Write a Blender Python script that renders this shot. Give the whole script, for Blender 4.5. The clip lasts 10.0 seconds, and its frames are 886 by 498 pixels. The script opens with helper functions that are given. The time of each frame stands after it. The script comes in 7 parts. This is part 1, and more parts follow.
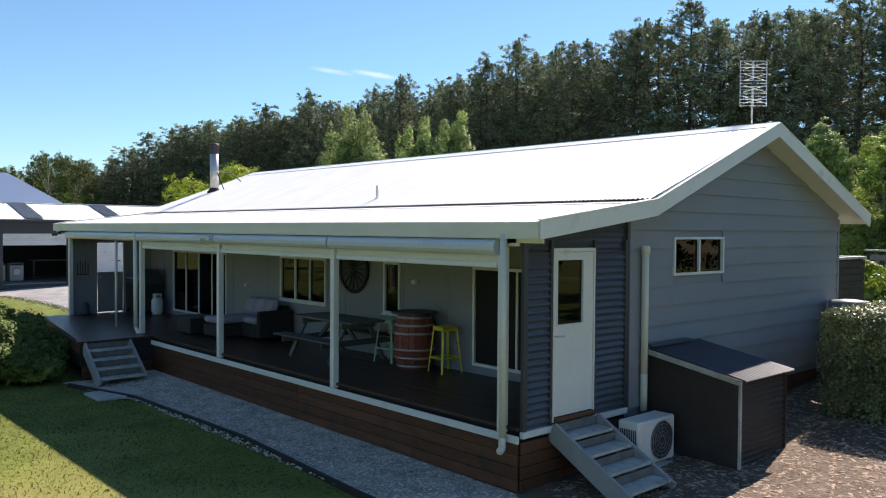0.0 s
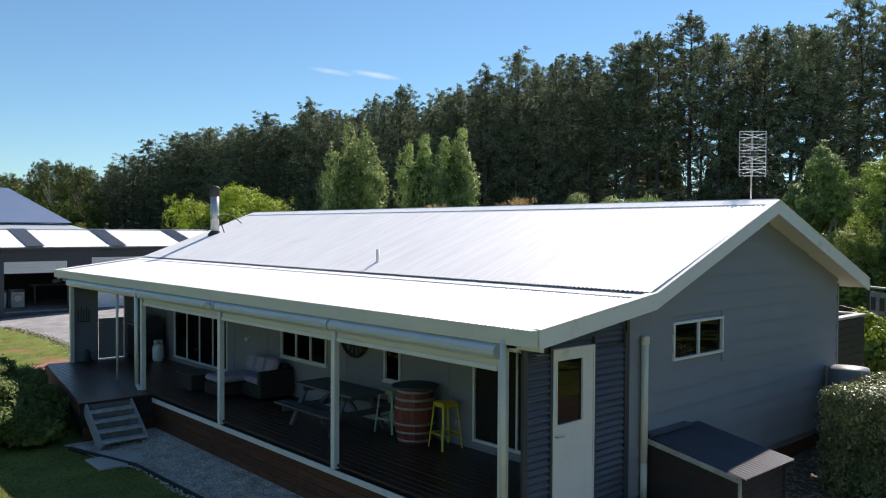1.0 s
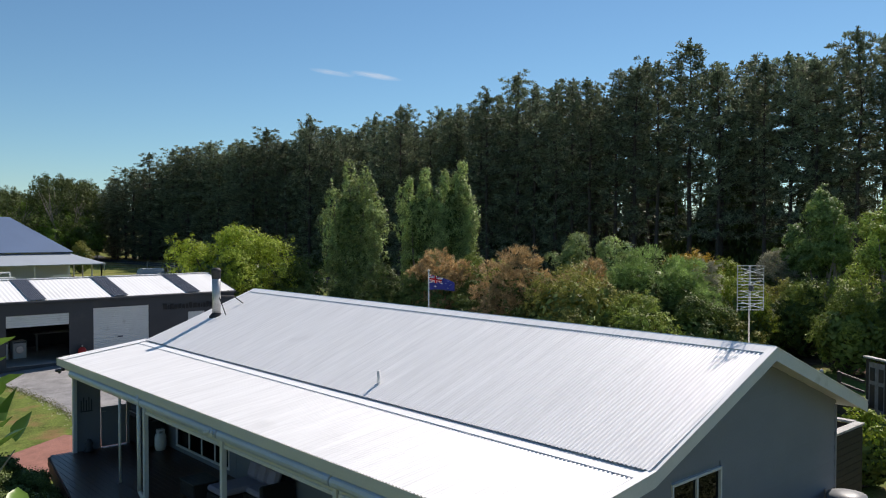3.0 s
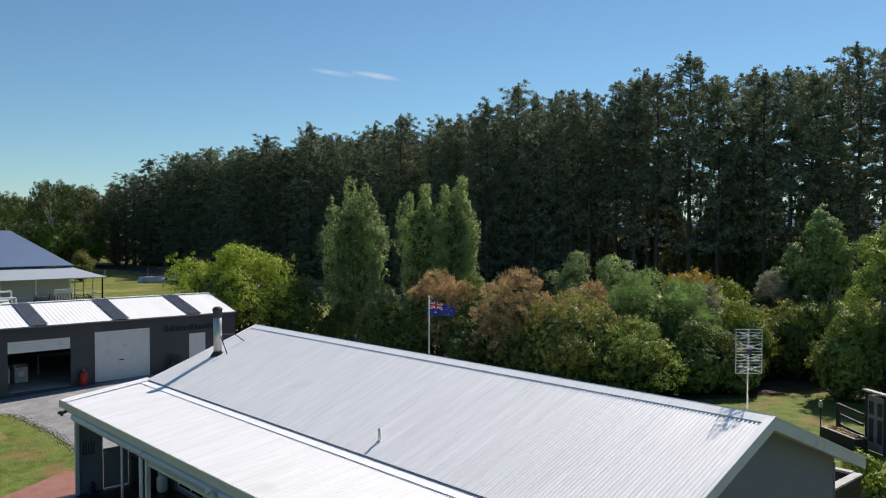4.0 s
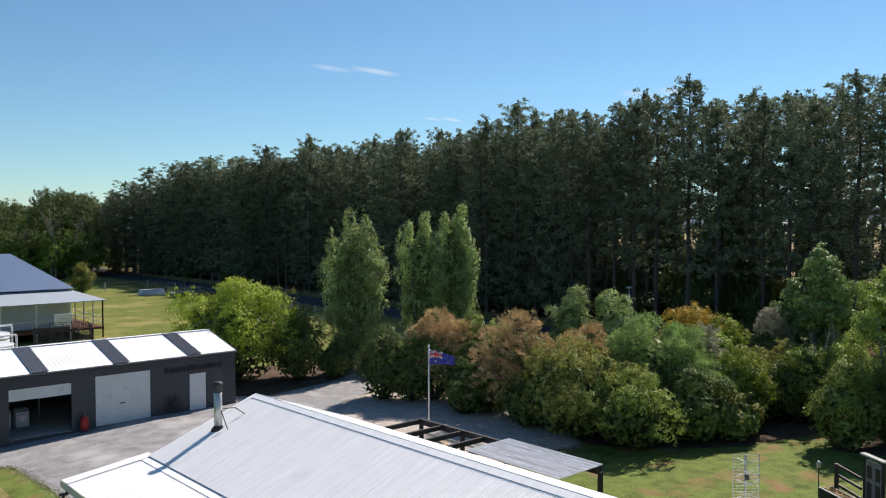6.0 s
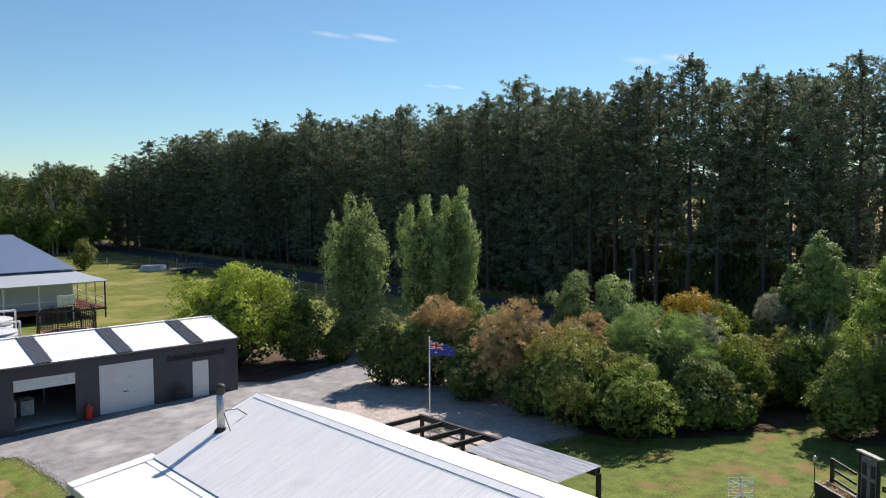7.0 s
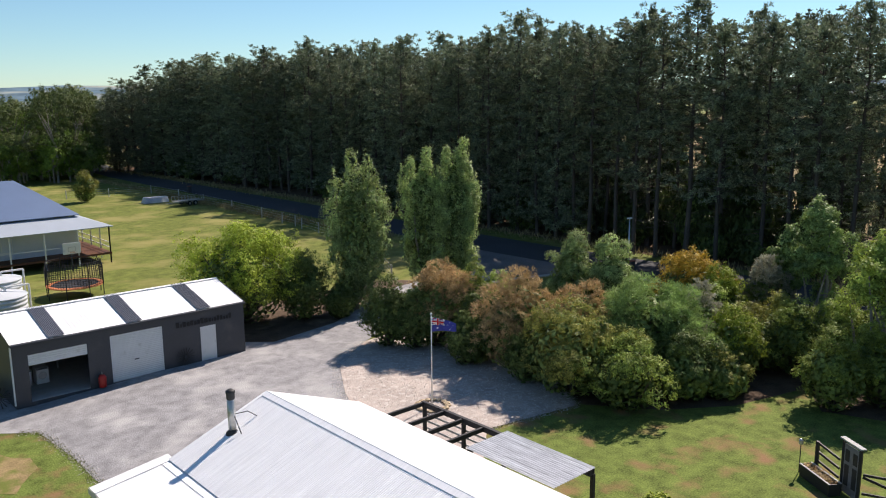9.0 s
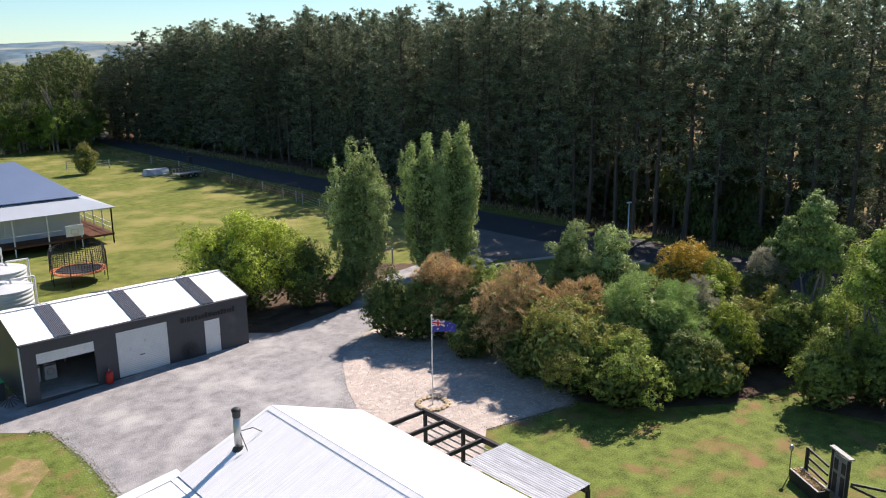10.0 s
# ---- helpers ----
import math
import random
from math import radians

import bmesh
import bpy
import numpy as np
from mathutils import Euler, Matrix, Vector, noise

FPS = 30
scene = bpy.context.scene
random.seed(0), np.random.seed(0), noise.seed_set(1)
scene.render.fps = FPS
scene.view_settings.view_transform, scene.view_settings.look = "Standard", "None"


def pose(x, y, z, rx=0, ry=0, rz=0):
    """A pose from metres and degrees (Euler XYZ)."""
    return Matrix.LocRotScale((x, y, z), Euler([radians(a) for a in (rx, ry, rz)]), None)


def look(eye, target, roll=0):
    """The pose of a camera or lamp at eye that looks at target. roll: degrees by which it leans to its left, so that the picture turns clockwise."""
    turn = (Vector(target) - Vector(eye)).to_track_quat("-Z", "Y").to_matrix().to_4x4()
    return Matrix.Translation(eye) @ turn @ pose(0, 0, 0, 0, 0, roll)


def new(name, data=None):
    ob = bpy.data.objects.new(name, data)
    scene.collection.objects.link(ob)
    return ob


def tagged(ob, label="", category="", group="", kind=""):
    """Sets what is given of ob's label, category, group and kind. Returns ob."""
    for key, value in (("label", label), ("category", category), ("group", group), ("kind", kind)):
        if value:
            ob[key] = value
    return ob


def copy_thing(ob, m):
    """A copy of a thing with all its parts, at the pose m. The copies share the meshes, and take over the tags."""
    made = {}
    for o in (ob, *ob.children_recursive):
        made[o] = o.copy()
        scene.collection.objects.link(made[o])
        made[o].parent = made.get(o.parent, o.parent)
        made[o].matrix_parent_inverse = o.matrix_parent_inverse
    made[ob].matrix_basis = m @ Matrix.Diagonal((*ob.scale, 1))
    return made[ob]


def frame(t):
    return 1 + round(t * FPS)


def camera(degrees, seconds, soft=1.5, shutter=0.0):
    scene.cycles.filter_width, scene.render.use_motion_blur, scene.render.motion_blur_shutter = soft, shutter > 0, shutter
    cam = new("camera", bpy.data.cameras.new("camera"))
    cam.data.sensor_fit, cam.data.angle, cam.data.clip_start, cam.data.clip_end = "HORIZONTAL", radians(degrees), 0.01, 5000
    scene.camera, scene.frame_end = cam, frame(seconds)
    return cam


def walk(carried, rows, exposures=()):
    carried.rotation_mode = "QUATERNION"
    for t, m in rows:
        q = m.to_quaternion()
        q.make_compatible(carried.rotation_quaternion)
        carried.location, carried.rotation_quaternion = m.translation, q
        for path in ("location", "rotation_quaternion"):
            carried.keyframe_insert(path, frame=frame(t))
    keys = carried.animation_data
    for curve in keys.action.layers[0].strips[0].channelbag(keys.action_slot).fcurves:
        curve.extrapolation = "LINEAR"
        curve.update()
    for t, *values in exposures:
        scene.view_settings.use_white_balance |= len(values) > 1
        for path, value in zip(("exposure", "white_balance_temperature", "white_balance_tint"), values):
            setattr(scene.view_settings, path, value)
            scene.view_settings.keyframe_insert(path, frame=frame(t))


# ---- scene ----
cam = camera(57.8, 10.0, 1.1)
PATH = [
    (0, (-7.011, -6.394, 3.169), (-5.668, -4.913, 3.121), 0.4),
    (0.5, (-7.014, -6.396, 3.83), (-5.671, -4.915, 3.783), 0.4),
    (1, (-7.013, -6.397, 4.423), (-5.671, -4.915, 4.375), 0.3),
    (1.5, (-6.997, -6.391, 5.016), (-5.656, -4.908, 4.968), 0.2),
    (2, (-7.002, -6.41, 5.616), (-5.66, -4.927, 5.567), 0.1),
    (2.5, (-7.016, -6.413, 6.227), (-5.675, -4.93, 6.179), 0.1),
    (4, (-7.093, -6.482, 8.007), (-5.752, -4.998, 7.958), -0.0),
    (4.5, (-7.074, -6.488, 8.555), (-5.735, -5.004, 8.506), -0.1),
    (5, (-7.09, -6.512, 9.132), (-5.751, -5.027, 9.084), -0.1),
    (5.5, (-7.09, -6.503, 9.789), (-5.75, -5.019, 9.741), -0.1),
    (7, (-7.057, -6.531, 11.454), (-5.722, -5.049, 11.314), -0.2),
    (7.5, (-7.055, -6.589, 11.958), (-5.725, -5.108, 11.763), -0.3),
    (8, (-7.061, -6.591, 12.436), (-5.735, -5.115, 12.186), -0.3),
    (8.5, (-7.09, -6.617, 13.433), (-5.77, -5.147, 13.124), -0.3),
    (9, (-7.068, -6.602, 14.618), (-5.756, -5.138, 14.252), -0.5),
    (9.5, (-7.047, -6.575, 15.649), (-5.742, -5.117, 15.232), -0.5),
    (10, (-7.02, -6.637, 16.756), (-5.725, -5.187, 16.285), -0.6),
]
walk(cam, [(t, look(eye, target, roll)) for t, eye, target, roll in PATH], [(0, 0.95, 7050, 19), (0.5, 0.78, 6950, 18), (1, 0.62, 6850, 17), (2.5, 0.24, 6850, 16), (4, 0.22, 6850, 15), (5.5, 0.38, 6850, 15), (7, 0.48, 6900, 17), (8, 0.49, 6950, 18), (9, 0.52, 7000, 19), (10, 0.74, 7000, 20)])

# ---- light ----
SUN_TO = Vector((1.03, 0.24, 1.0)).normalized()
world = bpy.data.worlds.new("sky")
scene.world = world
world.use_nodes = True
wn = world.node_tree.nodes
sky = wn.new("ShaderNodeTexSky")
sky.sky_type = "NISHITA"
sky.sun_disc = False
sky.sun_elevation = math.asin(SUN_TO.z)
sky.sun_rotation = math.atan2(SUN_TO.x, SUN_TO.y)
sky.altitude = 100
sky.air_density, sky.dust_density, sky.ozone_density = 1.0, 0.05, 8.0
wn["Background"].inputs["Strength"].default_value = 0.099
tint = wn.new("ShaderNodeMix")
tint.data_type, tint.blend_type = "RGBA", "MULTIPLY"
tint.inputs["Factor"].default_value = 1.0
tint.inputs["B"].default_value = (0.8, 0.93, 0.855, 1)
world.node_tree.links.new(sky.outputs["Color"], tint.inputs["A"])
world.node_tree.links.new(tint.outputs["Result"], wn["Background"].inputs["Color"])
sun_data = bpy.data.lights.new("sun", "SUN")
sun_data.energy, sun_data.angle, sun_data.color = 5.0, radians(0.55), (1.0, 0.95, 0.87)
sun_ob = new("sun", sun_data)
sun_ob.matrix_world = look(tuple(SUN_TO * 60), (0, 0, 0))


# ---- materials ----
def material(name, base, rough=0.6, metal=0.0, grain=8.0, vary=0.15, fine=60.0, bump=0.15, spec=0.4, dirt=None, stretch=(1, 1, 1), island=0.0, per_object=0.0, sheen=0.0):
    """A procedural surface: base colour varied at two scales, with fine relief."""
    m = bpy.data.materials.new(name)
    m.use_nodes = True
    nt = m.node_tree
    N, L = nt.nodes, nt.links
    bs = N["Principled BSDF"]
    bs.inputs["Roughness"].default_value = rough
    bs.inputs["Metallic"].default_value = metal
    bs.inputs["Specular IOR Level"].default_value = spec
    tc = N.new("ShaderNodeTexCoord")
    mp = N.new("ShaderNodeMapping")
    mp.inputs["Scale"].default_value = stretch
    L.new(tc.outputs["Object"], mp.inputs["Vector"])
    big, small = N.new("ShaderNodeTexNoise"), N.new("ShaderNodeTexNoise")
    big.inputs["Scale"].default_value, big.inputs["Detail"].default_value = grain, 5
    small.inputs["Scale"].default_value, small.inputs["Detail"].default_value = fine, 4
    for n in (big, small):
        L.new(mp.outputs["Vector"], n.inputs["Vector"])
    add = N.new("ShaderNodeMath")
    add.operation = "ADD"
    L.new(big.outputs["Fac"], add.inputs[0])
    L.new(small.outputs["Fac"], add.inputs[1])
    rng = N.new("ShaderNodeMapRange")
    rng.inputs["From Min"].default_value, rng.inputs["From Max"].default_value = 0.7, 1.3
    rng.inputs["To Min"].default_value, rng.inputs["To Max"].default_value = 1 - vary, 1 + vary
    L.new(add.outputs[0], rng.inputs["Value"])
    fac = rng.outputs["Result"]
    for kind, amount in (("island", island), ("object", per_object)):
        if amount:
            src = N.new("ShaderNodeNewGeometry").outputs["Random Per Island"] if kind == "island" else N.new("ShaderNodeObjectInfo").outputs["Random"]
            r2 = N.new("ShaderNodeMapRange")
            r2.inputs["To Min"].default_value, r2.inputs["To Max"].default_value = 1 - amount, 1 + amount
            L.new(src, r2.inputs["Value"])
            mul = N.new("ShaderNodeMath")
            mul.operation = "MULTIPLY"
            L.new(fac, mul.inputs[0])
            L.new(r2.outputs["Result"], mul.inputs[1])
            fac = mul.outputs[0]
    vm = N.new("ShaderNodeVectorMath")
    vm.operation = "SCALE"
    vm.inputs[0].default_value = base
    L.new(fac, vm.inputs["Scale"])
    col = vm.outputs["Vector"]
    if dirt:
        dn = N.new("ShaderNodeTexNoise")
        dn.inputs["Scale"].default_value, dn.inputs["Detail"].default_value = dirt[1], 6
        L.new(tc.outputs["Object"], dn.inputs["Vector"])
        dr = N.new("ShaderNodeMapRange")
        dr.inputs["From Min"].default_value, dr.inputs["From Max"].default_value = dirt[2], dirt[2] + 0.18
        L.new(dn.outputs["Fac"], dr.inputs["Value"])
        mx = N.new("ShaderNodeMix")
        mx.data_type = "RGBA"
        L.new(dr.outputs["Result"], mx.inputs["Factor"])
        L.new(col, mx.inputs["A"])
        mx.inputs["B"].default_value = (*dirt[0], 1)
        col = mx.outputs["Result"]
    L.new(col, bs.inputs["Base Color"])
    if bump:
        bn = N.new("ShaderNodeBump")
        bn.inputs["Strength"].default_value, bn.inputs["Distance"].default_value = bump, 0.02
        L.new(small.outputs["Fac"], bn.inputs["Height"])
        L.new(bn.outputs["Normal"], bs.inputs["Normal"])
    return m


def foliage(name, dark, light, glow=0.3, rough=0.55):
    """Leaves: each one its own shade between dark and light, partly translucent."""
    m = bpy.data.materials.new(name)
    m.use_nodes = True
    N, L = m.node_tree.nodes, m.node_tree.links
    bs = N["Principled BSDF"]
    bs.inputs["Roughness"].default_value = rough
    bs.inputs["Specular IOR Level"].default_value = 0.14
    geo, info = N.new("ShaderNodeNewGeometry"), N.new("ShaderNodeObjectInfo")
    ramp = N.new("ShaderNodeMix")
    ramp.data_type = "RGBA"
    ramp.inputs["A"].default_value, ramp.inputs["B"].default_value = (*dark, 1), (*light, 1)
    even = N.new("ShaderNodeMapRange")
    even.inputs["To Min"].default_value, even.inputs["To Max"].default_value = 0.18, 0.78
    L.new(geo.outputs["Random Per Island"], even.inputs["Value"])
    L.new(even.outputs["Result"], ramp.inputs["Factor"])
    rr = N.new("ShaderNodeMapRange")
    rr.inputs["To Min"].default_value, rr.inputs["To Max"].default_value = 0.75, 1.25
    L.new(info.outputs["Random"], rr.inputs["Value"])
    tc, nz = N.new("ShaderNodeTexCoord"), N.new("ShaderNodeTexNoise")
    nz.inputs["Scale"].default_value, nz.inputs["Detail"].default_value = 1.5, 3
    L.new(tc.outputs["Object"], nz.inputs["Vector"])
    nr = N.new("ShaderNodeMapRange")
    nr.inputs["From Min"].default_value, nr.inputs["From Max"].default_value = 0.3, 0.7
    nr.inputs["To Min"].default_value, nr.inputs["To Max"].default_value = 0.6, 1.4
    L.new(nz.outputs["Fac"], nr.inputs["Value"])
    mul = N.new("ShaderNodeMath")
    mul.operation = "MULTIPLY"
    L.new(rr.outputs["Result"], mul.inputs[0])
    L.new(nr.outputs["Result"], mul.inputs[1])
    sc = N.new("ShaderNodeVectorMath")
    sc.operation = "SCALE"
    L.new(ramp.outputs["Result"], sc.inputs[0])
    L.new(mul.outputs[0], sc.inputs["Scale"])
    L.new(sc.outputs["Vector"], bs.inputs["Base Color"])
    tr = N.new("ShaderNodeBsdfTranslucent")
    L.new(sc.outputs["Vector"], tr.inputs["Color"])
    mix = N.new("ShaderNodeMixShader")
    mix.inputs[0].default_value = glow * 0.6
    L.new(bs.outputs[0], mix.inputs[1])
    L.new(tr.outputs[0], mix.inputs[2])
    L.new(mix.outputs[0], N["Material Output"].inputs["Surface"])
    return m


def glass_material(name, tint=(0.9, 0.95, 0.95)):
    m = bpy.data.materials.new(name)
    m.use_nodes = True
    N, L = m.node_tree.nodes, m.node_tree.links
    gl, tp, lw, mix = N.new("ShaderNodeBsdfGlossy"), N.new("ShaderNodeBsdfTransparent"), N.new("ShaderNodeLayerWeight"), N.new("ShaderNodeMixShader")
    pw, fr = N.new("ShaderNodeMath"), N.new("ShaderNodeMath")
    pw.operation, pw.inputs[1].default_value = "POWER", 5
    fr.operation, fr.inputs[1].default_value, fr.inputs[2].default_value = "MULTIPLY_ADD", 0.6, 0.045
    L.new(lw.outputs["Facing"], pw.inputs[0])
    L.new(pw.outputs[0], fr.inputs[0])
    gl.inputs["Roughness"].default_value = 0.01
    tp.inputs["Color"].default_value = (*tint, 1)
    L.new(fr.outputs[0], mix.inputs[0])
    L.new(tp.outputs[0], mix.inputs[1])
    L.new(gl.outputs[0], mix.inputs[2])
    L.new(mix.outputs[0], N["Material Output"].inputs["Surface"])
    return m


M = {}
M["roof"] = material("roof_steel", (0.88, 0.885, 0.88), 0.36, 0.0, 4.0, 0.075, 9.0, 0.0, 0.5, ((0.74, 0.74, 0.73), 0.5, 0.62), (0.12, 2.6, 0.12))
M["shed_roof"] = material("shed_roof_steel", (0.83, 0.84, 0.84), 0.38, 0.0, 1.0, 0.04, 3.1, 0.0, 0.5, ((0.74, 0.74, 0.73), 0.5, 0.62), (2.6, 0.12, 0.12))
M["white"] = material("white_paint", (0.72, 0.72, 0.7), 0.45, 0, 2, 0.05, 40, 0.05, 0.4, ((0.55, 0.54, 0.5), 3, 0.62))
M["cream"] = material("cream_paint", (0.66, 0.65, 0.58), 0.5, 0, 2, 0.05, 40, 0.05)
M["wall"] = material("grey_wall_paint", (0.25, 0.262, 0.29), 0.6, 0, 1.2, 0.06, 40, 0.08, 0.3, ((0.24, 0.255, 0.28), 1.5, 0.62), per_object=0.03)
M["soffit"] = material("soffit_paint", (0.62, 0.62, 0.6), 0.6, 0, 2, 0.05, 40, 0.05)
M["corr"] = material("dark_blue_grey_steel", (0.07, 0.078, 0.1), 0.42, 0.1, 2, 0.15, 50, 0.03, 0.5)
M["dark_trim"] = material("dark_grey_trim", (0.05, 0.055, 0.065), 0.45, 0, 3, 0.12, 40, 0.05)
M["shed_wall"] = material("charcoal_steel", (0.062, 0.066, 0.075), 0.5, 0.1, 0.6, 0.12, 30, 0.05, 0.4, ((0.09, 0.09, 0.09), 1.2, 0.62))
M["deck"] = material("dark_stained_deck", (0.058, 0.029, 0.022), 0.33, 0, 4, 0.3, 40, 0.15, 0.35, None, (6, 0.6, 6), per_object=0.1)
M["skirt"] = material("stained_timber_skirt", (0.12, 0.05, 0.028), 0.65, 0, 3, 0.35, 30, 0.25, 0.25, ((0.05, 0.035, 0.03), 2.5, 0.58), (6, 0.7, 6), per_object=0.2)
M["grey_timber"] = material("weathered_grey_timber", (0.42, 0.42, 0.4), 0.75, 0, 6, 0.25, 60, 0.25, 0.2, ((0.16, 0.15, 0.14), 5, 0.6))
M["black_timber"] = material("black_stained_timber", (0.028, 0.027, 0.028), 0.6, 0, 6, 0.3, 60, 0.2, 0.3)
M["red_timber"] = material("barrel_staves", (0.24, 0.062, 0.042), 0.55, 0, 5, 0.25, 50, 0.2, 0.35, ((0.15, 0.06, 0.05), 6, 0.6), (6, 6, 0.8), per_object=0.15)
M["steel"] = material("galvanised_steel", (0.5, 0.5, 0.5), 0.4, 0.85, 6, 0.15, 60, 0.05)
M["hoop"] = material("dull_steel_hoop", (0.42, 0.4, 0.38), 0.5, 0.6, 8, 0.2, 60, 0.1)
M["flue"] = material("flue_steel", (0.45, 0.45, 0.44), 0.38, 0.8, 4, 0.2, 30, 0.05, 0.5, ((0.14, 0.11, 0.09), 4, 0.6))
M["soot"] = material("sooty_cowl", (0.04, 0.04, 0.04), 0.6, 0.3, 8, 0.3, 40, 0.1)
M["glass"] = glass_material("window_glass")
# Very dark tint: the gloom of the unlit rooms is put into the panes.
M["dark_glass"] = glass_material("darkened_glass", (0.035, 0.042, 0.045))
M["fly_screen"] = material("black_fly_screen", (0.014, 0.014, 0.015), 0.6, 0, 20, 0.2, 120, 0.1, 0.2)
M["curtain"] = material("grey_curtain", (0.2, 0.2, 0.2), 0.9, 0, 8, 0.2, 50, 0.1)
M["inner"] = material("darkened_interior", (0.12, 0.115, 0.11), 0.8, 0, 2, 0.05, 30, 0.02)
M["grass"] = material("lawn", (0.132, 0.155, 0.036), 0.9, 0, 1.3, 0.4, 14, 1.0, 0.1, ((0.25, 0.23, 0.08), 0.2, 0.49))
M["worn_lawn"] = material("worn_lawn", (0.118, 0.156, 0.036), 0.9, 0, 1.6, 0.5, 14, 1.0, 0.1, ((0.235, 0.14, 0.072), 0.65, 0.53))
M["drive"] = material("gravel_drive", (0.262, 0.26, 0.265), 0.9, 0, 1.6, 0.34, 18, 1.0, 0.2, ((0.4, 0.395, 0.39), 0.5, 0.53))
M["pebble_bed"] = material("pebble_bed", (0.42, 0.36, 0.32), 0.85, 0, 1.1, 0.25, 18, 1.0, 0.2, ((0.56, 0.52, 0.48), 3.5, 0.52))
M["strip"] = material("gravel_strip", (0.46, 0.4, 0.345), 0.9, 0, 3, 0.5, 26, 1.0, 0.2)
M["stone"] = material("pale_pebbles", (0.5, 0.46, 0.41), 0.8, 0, 3, 0.2, 40, 0.2, 0.3, island=0.35)
M["mulch"] = material("bark_mulch", (0.14, 0.105, 0.08), 0.9, 0, 3, 0.4, 40, 1.0, 0.15)
M["chip"] = material("bark_chips", (0.29, 0.22, 0.165), 0.85, 0, 3, 0.2, 40, 0.2, 0.2, island=0.6)
M["asphalt"] = material("asphalt", (0.05, 0.052, 0.056), 0.85, 0, 0.3, 0.15, 30, 0.4, 0.3)
# Paler copy of the asphalt, with sunlight on the apron put into its colour.
M["sunlit_asphalt"] = material("sunlit_pale_asphalt", (0.14, 0.135, 0.13), 0.85, 0, 0.5, 0.25, 30, 0.4, 0.3)
M["concrete"] = material("concrete_kerb", (0.42, 0.4, 0.37), 0.85, 0, 2, 0.15, 40, 0.3)
M["brickpave"] = material("red_brick_paving", (0.28, 0.13, 0.1), 0.85, 0, 3, 0.25, 30, 0.3, per_object=0.15)
M["bark"] = material("pine_bark", (0.1, 0.082, 0.07), 0.9, 0, 1.5, 0.35, 14, 0.8, 0.1, None, (4, 4, 0.6))
M["pale_bark"] = material("pale_bark", (0.26, 0.23, 0.2), 0.85, 0, 2, 0.3, 20, 0.5, 0.15, None, (3, 3, 0.6))
M["needle"] = foliage("pine_needles", (0.022, 0.034, 0.024), (0.37, 0.43, 0.26), 0.35, 0.55)
M["poplar"] = foliage("poplar_leaves", (0.13, 0.205, 0.06), (0.57, 0.67, 0.28), 0.65, 0.42)
M["green"] = foliage("green_leaves", (0.11, 0.17, 0.03), (0.46, 0.54, 0.13), 0.4)
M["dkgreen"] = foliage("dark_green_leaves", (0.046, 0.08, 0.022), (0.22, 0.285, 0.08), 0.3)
M["olive"] = foliage("olive_leaves", (0.12, 0.13, 0.025), (0.47, 0.46, 0.12), 0.45)
M["brown"] = foliage("brown_seeding_foliage", (0.24, 0.165, 0.075), (0.68, 0.49, 0.25), 0.4)
M["greygreen"] = foliage("grey_green_leaves", (0.1, 0.17, 0.045), (0.37, 0.49, 0.17), 0.4)
M["palegreen"] = foliage("pale_green_leaves", (0.16, 0.25, 0.08), (0.57, 0.67, 0.28), 0.5)
M["silver"] = foliage("silver_leaves", (0.22, 0.215, 0.15), (0.5, 0.49, 0.37), 0.35)
M["orange"] = foliage("autumn_leaves", (0.4, 0.25, 0.03), (0.72, 0.54, 0.09), 0.45)
M["lime"] = foliage("lime_leaves", (0.14, 0.21, 0.02), (0.44, 0.51, 0.075), 0.4)
M["gum"] = foliage("gum_leaves", (0.035, 0.058, 0.018), (0.2, 0.245, 0.08), 0.25)
M["scrub"] = foliage("dark_scrub_leaves", (0.028, 0.046, 0.014), (0.13, 0.165, 0.05), 0.2)
M["woodgreen"] = foliage("wood_green_leaves", (0.05, 0.1, 0.018), (0.24, 0.35, 0.06), 0.3)
M["hedge"] = foliage("clipped_hedge_leaves", (0.032, 0.052, 0.018), (0.48, 0.54, 0.27), 0.15, 0.35)
M["dry"] = foliage("dry_grass", (0.17, 0.13, 0.06), (0.36, 0.29, 0.15), 0.3)
M["blade"] = foliage("grass_blades", (0.065, 0.082, 0.015), (0.165, 0.175, 0.042), 0.3)
M["blueroof"] = material("blue_grey_roof", (0.13, 0.195, 0.32), 0.45, 0.1, 0.5, 0.08, 20, 0.02)
M["cassette"] = material("pale_blue_grey_enamel", (0.55, 0.6, 0.65), 0.35, 0.1, 2, 0.06, 30, 0.02)
M["lightblueroof"] = material("pale_verandah_roof", (0.38, 0.43, 0.48), 0.45, 0.1, 0.5, 0.08, 20, 0.02)


# ---- building helpers ----
def thing(name, label, category, group="", at=(0, 0, 0), kind=""):
    ob = new(name)
    ob.location = at
    ob.empty_display_size = 0.2
    return tagged(ob, label, category, group, kind)


def mesh_of(name, bm, mat, smooth=False):
    me = bpy.data.meshes.new(name)
    bm.normal_update()
    bm.to_mesh(me)
    bm.free()
    me.materials.append(mat)
    if smooth:
        me.polygons.foreach_set("use_smooth", [True] * len(me.polygons))
    return me


def part(name, bm, mat, parent=None, label="", smooth=False):
    """Links a bmesh as one mesh object, under a thing or part; its vertices are in its top thing's space."""
    ob = new(name, mesh_of(name, bm, mat, smooth))
    if parent:
        ob.parent = parent
    if label:
        ob["label"] = label
    return ob


def structure(name, bm, mat, label, category, smooth=False, kind="structure"):
    return tagged(part(name, bm, mat, None, "", smooth), label, category, "", kind)


